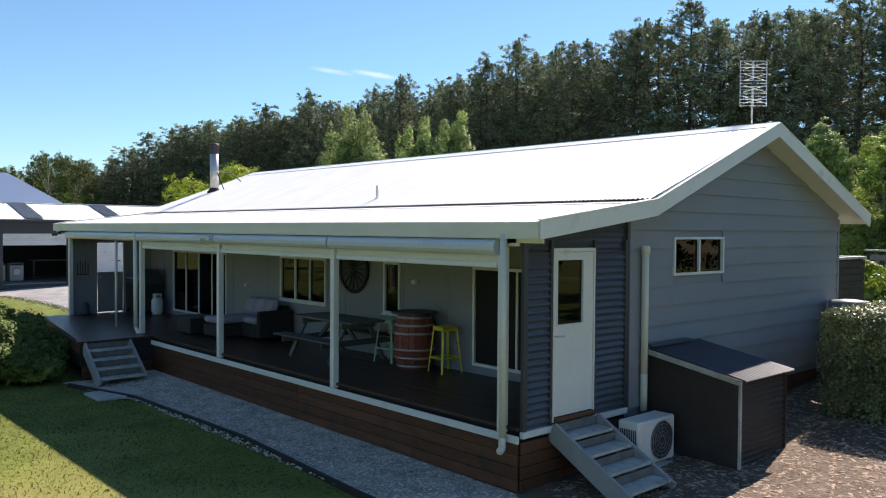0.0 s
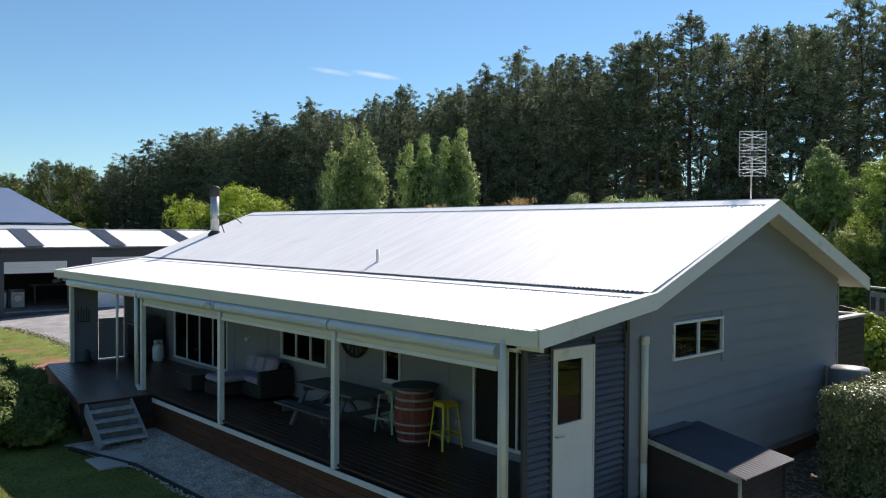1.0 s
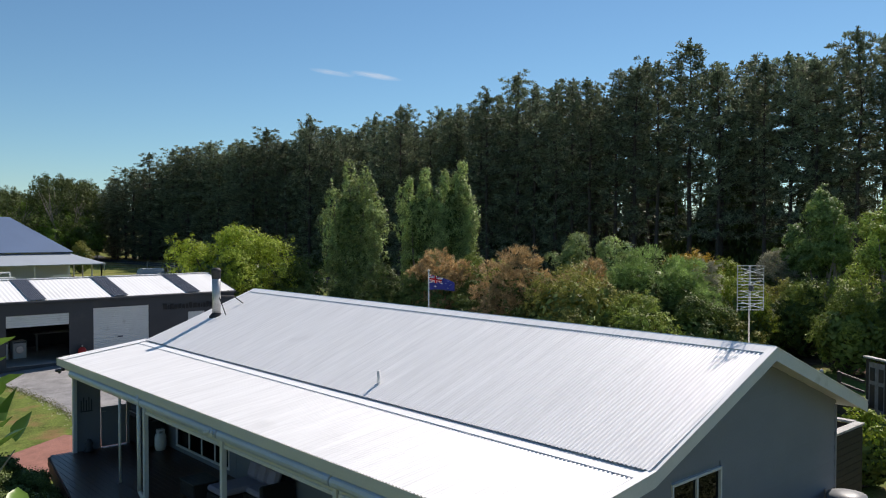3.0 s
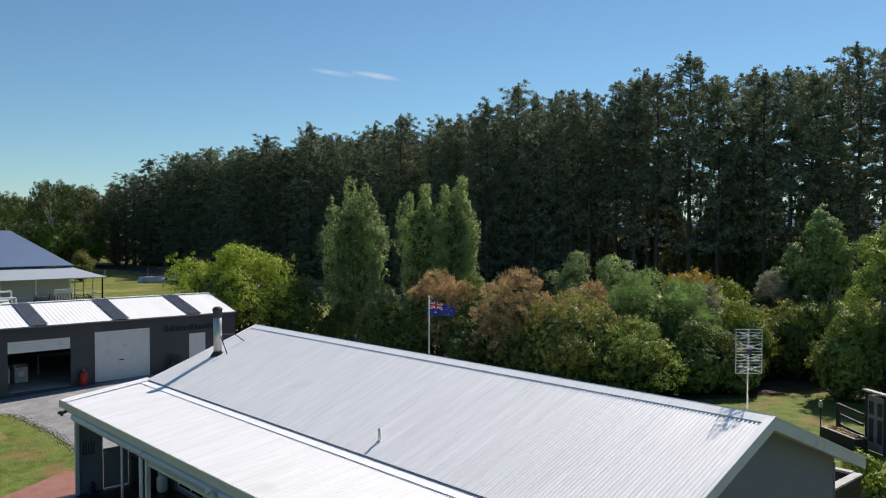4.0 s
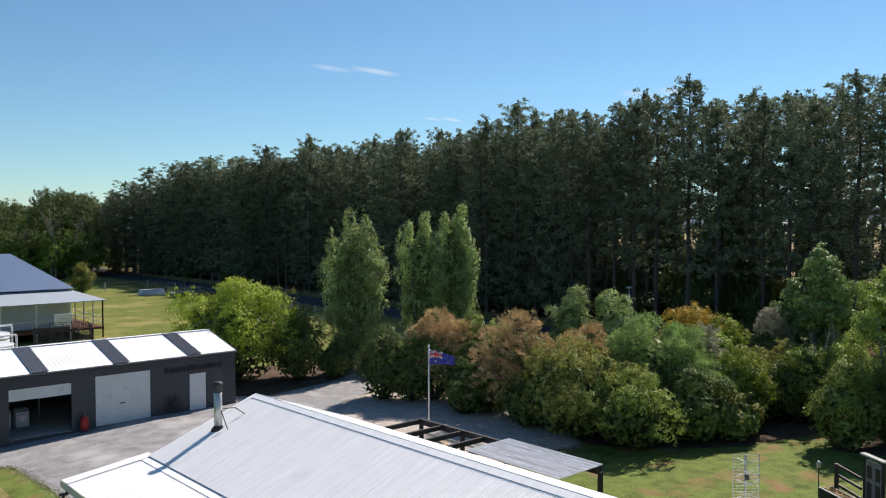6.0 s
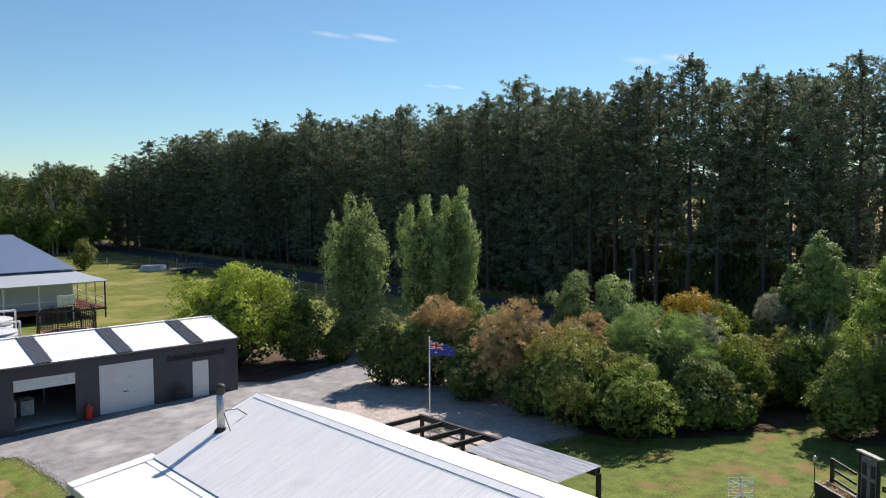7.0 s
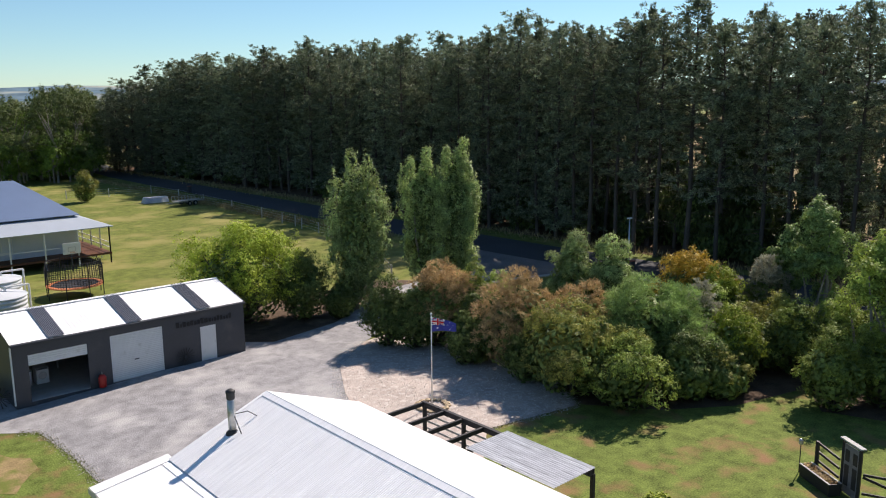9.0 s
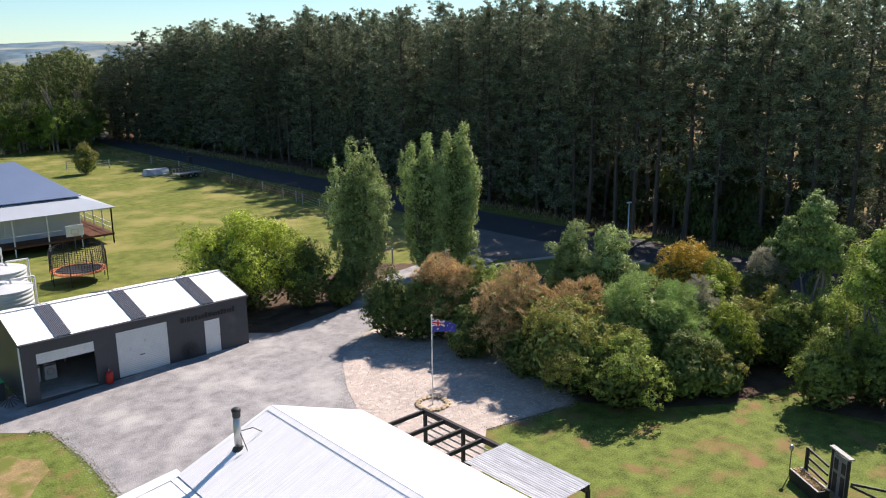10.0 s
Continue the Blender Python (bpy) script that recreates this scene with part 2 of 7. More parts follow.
def box(bm, a, b, bevel=0.0):
    """A box between two corners, its edges taken off by bevel."""
    lo, hi = [min(p, q) for p, q in zip(a, b)], [max(p, q) for p, q in zip(a, b)]
    vs = [bm.verts.new((x, y, z)) for x in (lo[0], hi[0]) for y in (lo[1], hi[1]) for z in (lo[2], hi[2])]
    fs = [bm.faces.new([vs[i] for i in q]) for q in ((0, 1, 3, 2), (4, 6, 7, 5), (0, 4, 5, 1), (2, 3, 7, 6), (0, 2, 6, 4), (1, 5, 7, 3))]
    if bevel:
        edges = list({e for f in fs for e in f.edges})
        bmesh.ops.bevel(bm, geom=edges, offset=bevel, segments=1, affect="EDGES")
    return bm


def tube(bm, p, q, r0, r1=None, n=10, caps=True):
    """A round bar from p to q."""
    p, q = Vector(p), Vector(q)
    r1 = r0 if r1 is None else r1
    w = (q - p).normalized()
    u = w.orthogonal().normalized()
    v = w.cross(u)
    rings = []
    for c, r in ((p, r0), (q, r1)):
        rings.append([bm.verts.new(c + (u * math.cos(2 * math.pi * i / n) + v * math.sin(2 * math.pi * i / n)) * r) for i in range(n)])
    for i in range(n):
        bm.faces.new((rings[0][i], rings[0][(i + 1) % n], rings[1][(i + 1) % n], rings[1][i]))
    if caps:
        bm.faces.new(rings[0][::-1])
        bm.faces.new(rings[1])
    return bm


def pipe(bm, pts, r, n=10):
    for a, b in zip(pts, pts[1:]):
        tube(bm, a, b, r, r, n)
    return bm


def beam(bm, p, q, w, h, up=(0, 0, 1)):
    """A rectangular bar from p to q, w wide and h high."""
    p, q = Vector(p), Vector(q)
    d = (q - p).normalized()
    side = d.cross(Vector(up))
    side = side.normalized() if side.length > 1e-4 else Vector((1, 0, 0))
    top = side.cross(d)
    vs = [bm.verts.new(c + side * (sx * w / 2) + top * (sz * h / 2)) for c in (p, q) for sx, sz in ((-1, -1), (1, -1), (1, 1), (-1, 1))]
    for f in ((0, 1, 2, 3), (7, 6, 5, 4), (0, 4, 5, 1), (1, 5, 6, 2), (2, 6, 7, 3), (3, 7, 4, 0)):
        bm.faces.new([vs[i] for i in f])
    bmesh.ops.recalc_face_normals(bm, faces=bm.faces)
    return bm


def lathe(bm, profile, n=24, at=(0, 0, 0)):
    rings = [[bm.verts.new((at[0] + r * math.cos(2 * math.pi * i / n), at[1] + r * math.sin(2 * math.pi * i / n), at[2] + z)) for i in range(n)] for r, z in profile]
    for a, b in zip(rings, rings[1:]):
        for i in range(n):
            bm.faces.new((a[i], a[(i + 1) % n], b[(i + 1) % n], b[i]))
    bm.faces.new(rings[0][::-1])
    bm.faces.new(rings[-1])
    return bm


def B():
    return bmesh.new()


def sheet(p, along, down, length, pitch=0.0762, depth=0.02, thick=0.004, steps=6):
    """A corrugated sheet: the waves follow one another along, the ribs run down it."""
    along, down = Vector(along).normalized(), Vector(down)
    up = along.cross(down).normalized()
    if up.z < -0.01:
        up = -up
    n = int(length / pitch * steps)
    bm = B()
    rows = []
    for layer in (0, -thick):
        top, bot = [], []
        for i in range(n + 1):
            o = Vector(p) + along * (length * i / n) + up * (depth / 2 * math.cos(2 * math.pi * i / steps) + layer)
            top.append(bm.verts.new(o))
            bot.append(bm.verts.new(o + down))
        rows.append((top, bot))
    for top, bot in rows:
        for i in range(n):
            bm.faces.new((top[i], top[i + 1], bot[i + 1], bot[i]))
    (t0, b0), (t1, b1) = rows
    for i in range(n):
        bm.faces.new((b0[i], b0[i + 1], b1[i + 1], b1[i]))
        bm.faces.new((t0[i], t1[i], t1[i + 1], t0[i + 1]))
    bm.faces.new((t0[0], b0[0], b1[0], t1[0]))
    bm.faces.new((t0[n], t1[n], b1[n], b0[n]))
    bmesh.ops.recalc_face_normals(bm, faces=bm.faces)
    return bm


def panel_with_holes(bm, axis, place, thick, u0, u1, v0, v1, holes):
    """A wall slab across axis (0: x, 1: y) with rectangular openings (u0, u1, v0, v1) through it."""
    us = sorted({u0, u1, *[h[0] for h in holes], *[h[1] for h in holes]})
    vs = sorted({v0, v1, *[h[2] for h in holes], *[h[3] for h in holes]})
    solid = {(i, j) for i in range(len(us) - 1) for j in range(len(vs) - 1) if not any(h[0] <= us[i] and us[i + 1] <= h[1] and h[2] <= vs[j] and vs[j + 1] <= h[3] for h in holes)}

    def at(u, v, w):
        return (w, u, v) if axis == 0 else (u, w, v)

    for i, j in solid:
        a, b, c, d = us[i], us[i + 1], vs[j], vs[j + 1]
        for w in (place, place + thick):
            bm.faces.new([bm.verts.new(at(u, v, w)) for u, v in ((a, c), (b, c), (b, d), (a, d))])
        for (di, dj), ((u0_, v0_), (u1_, v1_)) in (((-1, 0), ((a, c), (a, d))), ((1, 0), ((b, c), (b, d))), ((0, -1), ((a, c), (b, c))), ((0, 1), ((a, d), (b, d)))):
            if (i + di, j + dj) not in solid:
                bm.faces.new([bm.verts.new(q) for q in (at(u0_, v0_, place), at(u1_, v1_, place), at(u1_, v1_, place + thick), at(u0_, v0_, place + thick))])
    bmesh.ops.remove_doubles(bm, verts=bm.verts, dist=0.0005)
    bmesh.ops.recalc_face_normals(bm, faces=bm.faces)
    return bm


def rise(x, y):
    """The ground's height."""
    return 0.57 * min(1, max(0, (x + 0.12 * y) / 13))


def patch(name, outline, mat, label, category, lift=0.02):
    """A flat area laid on the ground, within an outline."""
    bm = B()
    f = bm.faces.new([bm.verts.new((x, y, 0)) for x, y in outline])
    for s in (0, 13):
        bmesh.ops.bisect_plane(bm, geom=list(bm.verts) + list(bm.edges) + list(bm.faces), plane_co=(s, 0, 0), plane_no=(1, 0.12, 0))
    bmesh.ops.triangulate(bm, faces=bm.faces)
    for v in bm.verts:
        v.co.z = rise(v.co.x, v.co.y) + lift
    bmesh.ops.recalc_face_normals(bm, faces=bm.faces)
    for f in bm.faces:
        if f.normal.z < 0:
            f.normal_flip()
    return structure(name, bm, mat, label, category)


# ---- leaves and trees ----
def leaf_mesh(name, pts, out, length, width, mat, rng, spread=0.4, face=True):
    """Many small folded leaves at pts, leaning the way of out."""
    n = len(pts)
    a = out + rng.normal(0, spread, (n, 3))
    a /= np.linalg.norm(a, axis=1)[:, None] + 1e-9
    b = np.cross(a, rng.normal(0, 1, (n, 3)))
    b /= np.linalg.norm(b, axis=1)[:, None] + 1e-9
    if face:
        a = np.cross(a, b)
    ln = (length * rng.uniform(0.6, 1.3, n))[:, None]
    wd = (width * rng.uniform(0.7, 1.2, n))[:, None]
    co = np.stack([pts - a * ln / 2, pts + b * wd / 2, pts + a * ln / 2, pts - b * wd / 2], 1).reshape(-1, 3)
    me = bpy.data.meshes.new(name)
    me.vertices.add(4 * n)
    me.vertices.foreach_set("co", co.ravel())
    me.loops.add(4 * n)
    me.loops.foreach_set("vertex_index", np.arange(4 * n))
    me.polygons.add(n)
    me.polygons.foreach_set("loop_start", np.arange(0, 4 * n, 4))
    me.polygons.foreach_set("loop_total", np.full(n, 4))
    me.update(calc_edges=True)
    me.materials.append(mat)
    return me


def lobes_points(lobes, n, rng, clump=0.3, per=26, tall=0.75, rise_by=0.4, low=1.0):
    """Leaf places gathered in small clumps over the outer skins of ellipsoid lobes, and the ways that the leaves face."""
    L = np.array(lobes, float)
    k = max(30, n // per)
    area = (L[:, 3] * L[:, 4] * L[:, 5]) ** 0.67
    up = (L[:, 2] - L[:, 2].min()) / (np.ptp(L[:, 2]) + 1e-6)
    area = area * (low + (1 - low) * up)
    pick = rng.choice(len(L), k, p=area / area.sum())
    d = rng.normal(0, 1, (k, 3))
    d /= np.linalg.norm(d, axis=1)[:, None]
    d += np.array([0, 0, rise_by])
    d /= np.linalg.norm(d, axis=1)[:, None]
    reach = rng.uniform(0.8, 1.08, k)[:, None]
    reach = np.where(rng.random((k, 1)) < 0.14, reach * rng.uniform(1.1, 1.34, (k, 1)), reach)
    ctr = L[pick, :3] + d * reach * L[pick, 3:6]
    size = clump * rng.uniform(0.5, 1.25, k)
    own = np.repeat(np.arange(k), per)
    o = rng.normal(0, 1, (len(own), 3))
    o /= np.linalg.norm(o, axis=1)[:, None]
    fill = rng.random(len(own)) ** 0.45
    pts = ctr[own] + o * (fill * size[own])[:, None] * np.array([1, 1, tall])
    out = d[own] * 0.8 + o * 0.45 + np.array([0, 0, 0.15])
    return pts, out


def limbs(bm, base, tips, r0, rng, n=6):
    for t in tips:
        mid = Vector(base).lerp(Vector(t), 0.5) + Vector(rng.normal(0, 0.12, 3)) * (Vector(t) - Vector(base)).length * 0.5
        tube(bm, base, mid, r0, r0 * 0.65, n, False)
        tube(bm, mid, t, r0 * 0.65, r0 * 0.2, n, False)


def tree_thing(name, label, category, group, stem, stem_mat, crown_mesh, crown_name="crown"):
    root = thing(name, label, category, group)
    part("trunk", stem, stem_mat, root, "", True)
    c = new(crown_name, crown_mesh)
    c.parent = root
    return root


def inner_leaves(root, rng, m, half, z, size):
    """Large dark leaves added inside a crown to block sun and darken its core."""
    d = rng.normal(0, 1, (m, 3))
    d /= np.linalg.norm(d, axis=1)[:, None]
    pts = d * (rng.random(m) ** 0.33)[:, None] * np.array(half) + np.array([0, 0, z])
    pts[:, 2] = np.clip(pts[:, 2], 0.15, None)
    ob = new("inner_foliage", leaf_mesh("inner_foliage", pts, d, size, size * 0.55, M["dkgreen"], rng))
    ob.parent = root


def make_bush(seed, r, h, mat, leaf=0.16, count=4200, label="rounded green shrub", name="shrub", group="garden shrubs", tall=False, feathery=False):
    """A shrub or small tree: leafy lobes with hollows between them, on branching stems."""
    rng = np.random.default_rng(seed)
    lobes = []
    k = int(16 + 9 * r)
    for i in range(k):
        d = rng.normal(0, 1, 3)
        d[2] = abs(d[2]) * 1.1 - (0.55 if not tall else 0.75)
        d /= np.linalg.norm(d)
        d *= rng.uniform(0.62, 1.0) * (1.0 + 0.62 * noise.noise(Vector((d[0] * 1.7, d[1] * 1.7, d[2] * 1.7 + seed * 3.7))))
        s = r * rng.uniform(0.13, 0.33)
        zz = h * (0.64 + 0.26 * d[2]) if tall else h * (0.46 + 0.4 * d[2])
        lobes.append((r * 0.76 * d[0], r * 0.76 * d[1], max(s * 0.5, zz), s, s, s * rng.uniform(0.75, 1.15)))
    lobes.append((rng.normal(0, r * 0.1), rng.normal(0, r * 0.1), h * 0.8, r * 0.38, r * 0.38, h * 0.2))
    pts, out = lobes_points(lobes, int(count * 1.2), rng, leaf * 1.7 + 0.03 * r, 22, low=0.62)
    keep = pts[:, 2] > 0.08
    pts, out = pts[keep], out[keep]
    stem = B()
    limbs(stem, (0, 0, -0.05), [(l[0], l[1], l[2]) for l in lobes[: (9 if tall else 10)]], 0.05 + 0.02 * h * 0.5, rng)
    crown = leaf_mesh("crown", pts, out + np.array([0, 0, -0.1]), leaf * 2.4, leaf * 0.36, mat, rng, 0.5, False) if feathery else leaf_mesh("crown", pts, out, leaf * 1.1, leaf * 0.68, mat, rng, 0.4)
    root = tree_thing(name, label, "shrub" if not tall else "tree", group, stem, M["pale_bark"] if tall else M["bark"], crown)
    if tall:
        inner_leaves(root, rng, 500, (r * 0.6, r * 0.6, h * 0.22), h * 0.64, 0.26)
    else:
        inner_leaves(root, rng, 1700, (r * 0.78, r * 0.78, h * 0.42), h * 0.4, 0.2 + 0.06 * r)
    return root


def make_pine(seed, h=22.0, dense=False):
    """A tall plantation pine: bare lower trunk with dead stubs, limbs that end in needle tufts, a pointed crown."""
    rng = np.random.default_rng(seed)
    stem = B()
    lean = rng.normal(0, 0.25, 2)
    zs = [0, h * 0.25, h * 0.5, h * 0.75, h * 0.97]
    line = [Vector((lean[0] * (z / h) ** 2 + rng.normal(0, 0.08), lean[1] * (z / h) ** 2 + rng.normal(0, 0.08), z)) for z in zs]
    rad = [0.2, 0.17, 0.13, 0.08, 0.025]
    for i in range(4):
        tube(stem, line[i], line[i + 1], rad[i], rad[i + 1], 8, False)

    def on(z):
        i = min(3, int(z / (h * 0.25)))
        return line[i].lerp(line[i + 1], min(1, (z - zs[i]) / (zs[i + 1] - zs[i])))

    for i in range(46):
        z = rng.uniform(0.08, 0.66) * h
        a = rng.uniform(0, 2 * math.pi)
        p = on(z)
        tube(stem, p, p + Vector((math.cos(a), math.sin(a), rng.uniform(-0.1, 0.3))) * rng.uniform(0.8, 2.8), 0.028, 0.006, 4, False)
    pts, out = [], []

    def tuft(c, way, size, m):
        o = rng.normal(0, 1, (m, 3)) + np.array(way) * 0.9 + np.array([0, 0, 0.5])
        o /= np.linalg.norm(o, axis=1)[:, None]
        pts.append(np.array(c)[None] + o * (size * rng.uniform(0.25, 1.0, m))[:, None] * np.array([1, 1, 0.7]))
        out.append(o)

    low = 0.04 if dense else rng.uniform(0.2, 0.36)
    n = 104 if dense else 92
    for i in range(n):
        f = low + (0.99 - low) * ((i + rng.random()) / n)
        z = f * h * 0.98
        full = 3.3 * min(1.0, (1.03 - f) / 0.34) ** 0.58
        reach = max(0.25, full * rng.uniform(0.45, 1.05))
        if f < 0.5:
            reach = rng.uniform(1.0, 3.1)
            if not dense and rng.random() < 0.5:
                continue
        a = i * 2.4 + rng.normal(0, 0.4)
        p = on(z)
        way = Vector((math.cos(a), math.sin(a), rng.uniform(-0.05, 0.45) + max(0, f - 0.8) * 2.5))
        q = p + way * reach
        tube(stem, p, q, 0.045, 0.012, 4, False)
        for t in range(1 + int(reach * 1.7)):
            u = 1.0 - 0.28 * t / max(0.6, reach * 0.5)
            if u < 0.2:
                break
            c = p + way * (reach * u) + Vector(rng.normal(0, 0.24 if t else 0.06, 3))
            tuft(c, way, rng.uniform(0.36, 0.64) * (1.0 if f > 0.5 or dense else 0.75), 32)
    for i in range(30):
        # upright candles of needles along the top of the crown
        f = rng.uniform(0.8, 1.0)
        a = rng.uniform(0, 2 * math.pi)
        d = 3.0 * ((1.02 - f) / 0.34) ** 0.8 * rng.uniform(0.3, 0.95)
        c = on(f * h * 0.97) + Vector((math.cos(a) * d, math.sin(a) * d, 0.1))
        for t in range(3):
            tuft(c + Vector((0, 0, 0.28 * t)), (0, 0, 1.2), 0.3 - 0.07 * t, 14)
    for t in range(5):
        tuft(on(h * 0.97) + Vector((0, 0, 0.3 * t - 0.4)), (0, 0, 1.5), 0.36 - 0.05 * t, 18)
    pts, out = np.concatenate(pts), np.concatenate(out)
    return tree_thing("pine_tree", "tall dark pine with a bare lower trunk, in a dense row", "tree", "row of pines", stem, M["bark"], leaf_mesh("crown", pts, out, 0.34, 0.09, M["needle"], rng, 0.35, False))


def make_poplar(seed, h, r, tops):
    """A columnar poplar: several steep stems, each with its own pointed plume."""
    rng = np.random.default_rng(seed)
    stem, lobes = B(), []
    tube(stem, (0, 0, -0.1), (0, 0, h * 0.16), 0.2, 0.16, 8, False)
    for dx, dy, hh in tops:
        limbs(stem, (0, 0, h * 0.08), [(dx, dy, hh * 0.9)], 0.1, rng)
        n = 12
        for i in range(n):
            f = 0.1 + 0.88 * i / (n - 1)
            wide = r * 0.6 * min(1, (1.06 - f) * 3.2) ** 0.6 * min(1, f * 3 + 0.35) * rng.uniform(0.85, 1.15)
            k = 0.35 + 0.65 * min(1, f * 1.6)
            lobes.append((dx * k + rng.normal(0, 0.15), dy * k + rng.normal(0, 0.15), hh * f, max(0.3, wide), max(0.3, wide), h * 0.075))
    pts, out = lobes_points(lobes, 48000, rng, 0.17, 18, 2.2)
    pts[:, 2] = np.clip(pts[:, 2], 0.25, None)
    out[:, 2] += 0.2
    root = tree_thing("poplar_tree", "tall columnar poplar with pale green leaves", "tree", "poplars by the drive", stem, M["pale_bark"], leaf_mesh("crown", pts, out, 0.135, 0.09, M["poplar"], rng))
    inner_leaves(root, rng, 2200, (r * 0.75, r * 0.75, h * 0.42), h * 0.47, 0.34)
    return root


def make_gum(seed, h, r, mat, count=6500, leaf=0.36):
    """A spreading eucalypt seen from far off."""
    rng = np.random.default_rng(seed)
    lobes = []
    for i in range(22):
        a, rr = rng.uniform(0, 2 * math.pi), r * 0.7 * math.sqrt(rng.random())
        s = r * rng.uniform(0.22, 0.4)
        lobes.append((rr * math.cos(a), rr * math.sin(a), h * rng.uniform(0.14, 0.9) * (1 - 0.25 * rr / r), s, s, s * 0.85))
    pts, out = lobes_points(lobes, count, rng, 0.7, 30)
    stem = B()
    tube(stem, (0, 0, -0.2), (0.2, 0.1, h * 0.35), 0.28, 0.2, 8, False)
    limbs(stem, (0.2, 0.1, h * 0.33), [l[:3] for l in lobes[:9]], 0.14, rng)
    return tree_thing("gum_tree", "spreading olive-green eucalypt in a wood", "tree", "wood of gum trees", stem, M["pale_bark"], leaf_mesh("crown", pts, out, leaf, leaf * 0.5, mat, rng))


# ---- ground ----
bm = B()
ds = [-4000, -800, -200, -60, -20, 0, 13, 60, 120, 250, 600, 1500, 4500]
es = [-4500, -1500, -500, -150, -50, 0, 50, 150, 500, 1500, 4500]
grid = [[bm.verts.new((d - 0.12 * e, e, 0.57 * min(1, max(0, d / 13)))) for e in es] for d in ds]
for i in range(len(ds) - 1):
    for j in range(len(es) - 1):
        bm.faces.new((grid[i][j], grid[i + 1][j], grid[i + 1][j + 1], grid[i][j + 1]))
structure("ground", bm, M["grass"], "sunlit lawn and paddock grass with dry patches", "lawn")

patch("lawn_worn", [(11.8, -14), (42, -14), (42, 9), (30, 12.5), (24, 15.5), (21, 15.7), (16, 16.6), (11.8, 12.5)], M["worn_lawn"], "mown lawn with brown bare spots", "lawn", 0.008)
patch("lawn_front", [(-30, 12.5), (-2.2, 12.5), (3, 24), (1.5, 33), (-30, 34)], M["worn_lawn"], "front lawn with brown bare spots", "lawn", 0.008)
M["soil"] = material("garden_soil", (0.1, 0.07, 0.05), 0.95, 0, 1.2, 0.4, 14, 1.0, 0.1, ((0.2, 0.15, 0.1), 0.8, 0.56))
M["bare"] = material("bare_dry_soil", (0.27, 0.2, 0.1), 0.95, 0, 1.5, 0.3, 14, 0.8, 0.1, ((0.14, 0.16, 0.04), 1.1, 0.46))
patch("shrub_bed", [(20.4, 30.4), (22.4, 24), (22.6, 18.8), (21.4, 15.5), (23.5, 12.6), (26.4, 10.6), (29.4, 9.8), (31.2, 9.4), (28.6, 7.6), (29.6, 4.8), (33, 2), (40, 3), (43.5, 14), (41, 28), (36, 33), (30, 33.5)], M["soil"], "dark soil and leaf litter under the shrubs", "garden bed", 0.012)
patch("dirt_bank", [(13.9, 33.9), (16, 33.6), (21, 34.6), (25.2, 37), (30, 39.6), (33, 40.9), (30, 43.5), (22, 42.6), (16, 44), (12.5, 42.5), (12.5, 39), (13.9, 38)], M["soil"], "brown soil under the shrubs beside the drive", "garden bed", 0.014)
rng = random.Random(12)
patch("bare_patch", [(-0.7 + rng.uniform(1.3, 1.9) * math.cos(a * math.pi / 9), 27.4 + rng.uniform(1.6, 2.4) * math.sin(a * math.pi / 9)) for a in range(18)], M["bare"], "worn bare soil in the front lawn", "soil", 0.016)
# far hills, the blue haze of distance painted into their base colour
M["hill"] = material("hazy_far_hills", (0.1, 0.16, 0.2), 0.95, 0, 0.006, 0.4, 0.03, 0.0, 0.05, ((0.42, 0.42, 0.32), 0.0035, 0.5))
bm = B()
rows = []
for k in range(5):
    row = []
    for i in range(61):
        az = radians(10 + 90 * i / 60)
        dist = 2600 + 300 * k
        hh = (70 + 34 * noise.noise((i * 0.11, 3.1, 0)) + 12 * noise.noise((i * 0.4, 8.0, 0))) * (0, 0.55, 0.9, 1.0, 0.8)[k]
        row.append(bm.verts.new((dist * math.cos(az), dist * math.sin(az), hh - 2)))
    rows.append(row)
for a, b in zip(rows, rows[1:]):
    for i in range(60):
        bm.faces.new((a[i], b[i], b[i + 1], a[i + 1]))
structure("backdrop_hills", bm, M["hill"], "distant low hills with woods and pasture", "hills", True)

patch("driveway", [(-4, 36), (1.2, 31), (1.9, 30.4), (2.2, 26.5), (2.15, 22.5), (1.6, 20.2), (2.0, 18.6), (9.5, 17.3), (12.2, 20), (14.2, 24.4), (16.2, 27.7), (19.9, 30.5), (24, 32.6), (29, 34.4), (34.2, 36.4), (38.3, 37.4), (36.6, 41.6), (33.5, 40.8), (30, 40.2), (25.2, 37.6), (21, 35.2), (16, 34.2), (14, 36)], M["drive"], "pale grey gravel driveway with worn tracks", "driveway", 0.02)
patch("road_apron", [(36.6, 41.6), (38.3, 37.4), (42, 34.8), (45, 31.5), (46.5, 28), (46.5, 56), (44.7, 51), (43.2, 47.7), (40.6, 44.7)], M["sunlit_asphalt"], "dark asphalt apron where the drive meets the road", "road", 0.025)
patch("pebble_bed", [(9.5, 10.5), (16.1, 16.5), (21.1, 15.6), (23.5, 18.5), (24, 27), (21.5, 30.8), (19.9, 30.5), (16.2, 27.7), (14.2, 24.4), (12.2, 20), (9.5, 17.3)], M["pebble_bed"], "pale pebble bed round the flagpole", "gravel", 0.04)
patch("gravel_strip", [(-1.42, 1.2), (-1.2, 4.4), (-1.32, 8.3), (-1.55, 8.4), (-1.86, 10.7), (0.04, 10.7), (0.04, -1.2), (-1.55, -1.2)], M["strip"], "pale loose gravel strip beside the verandah", "gravel", 0.025)
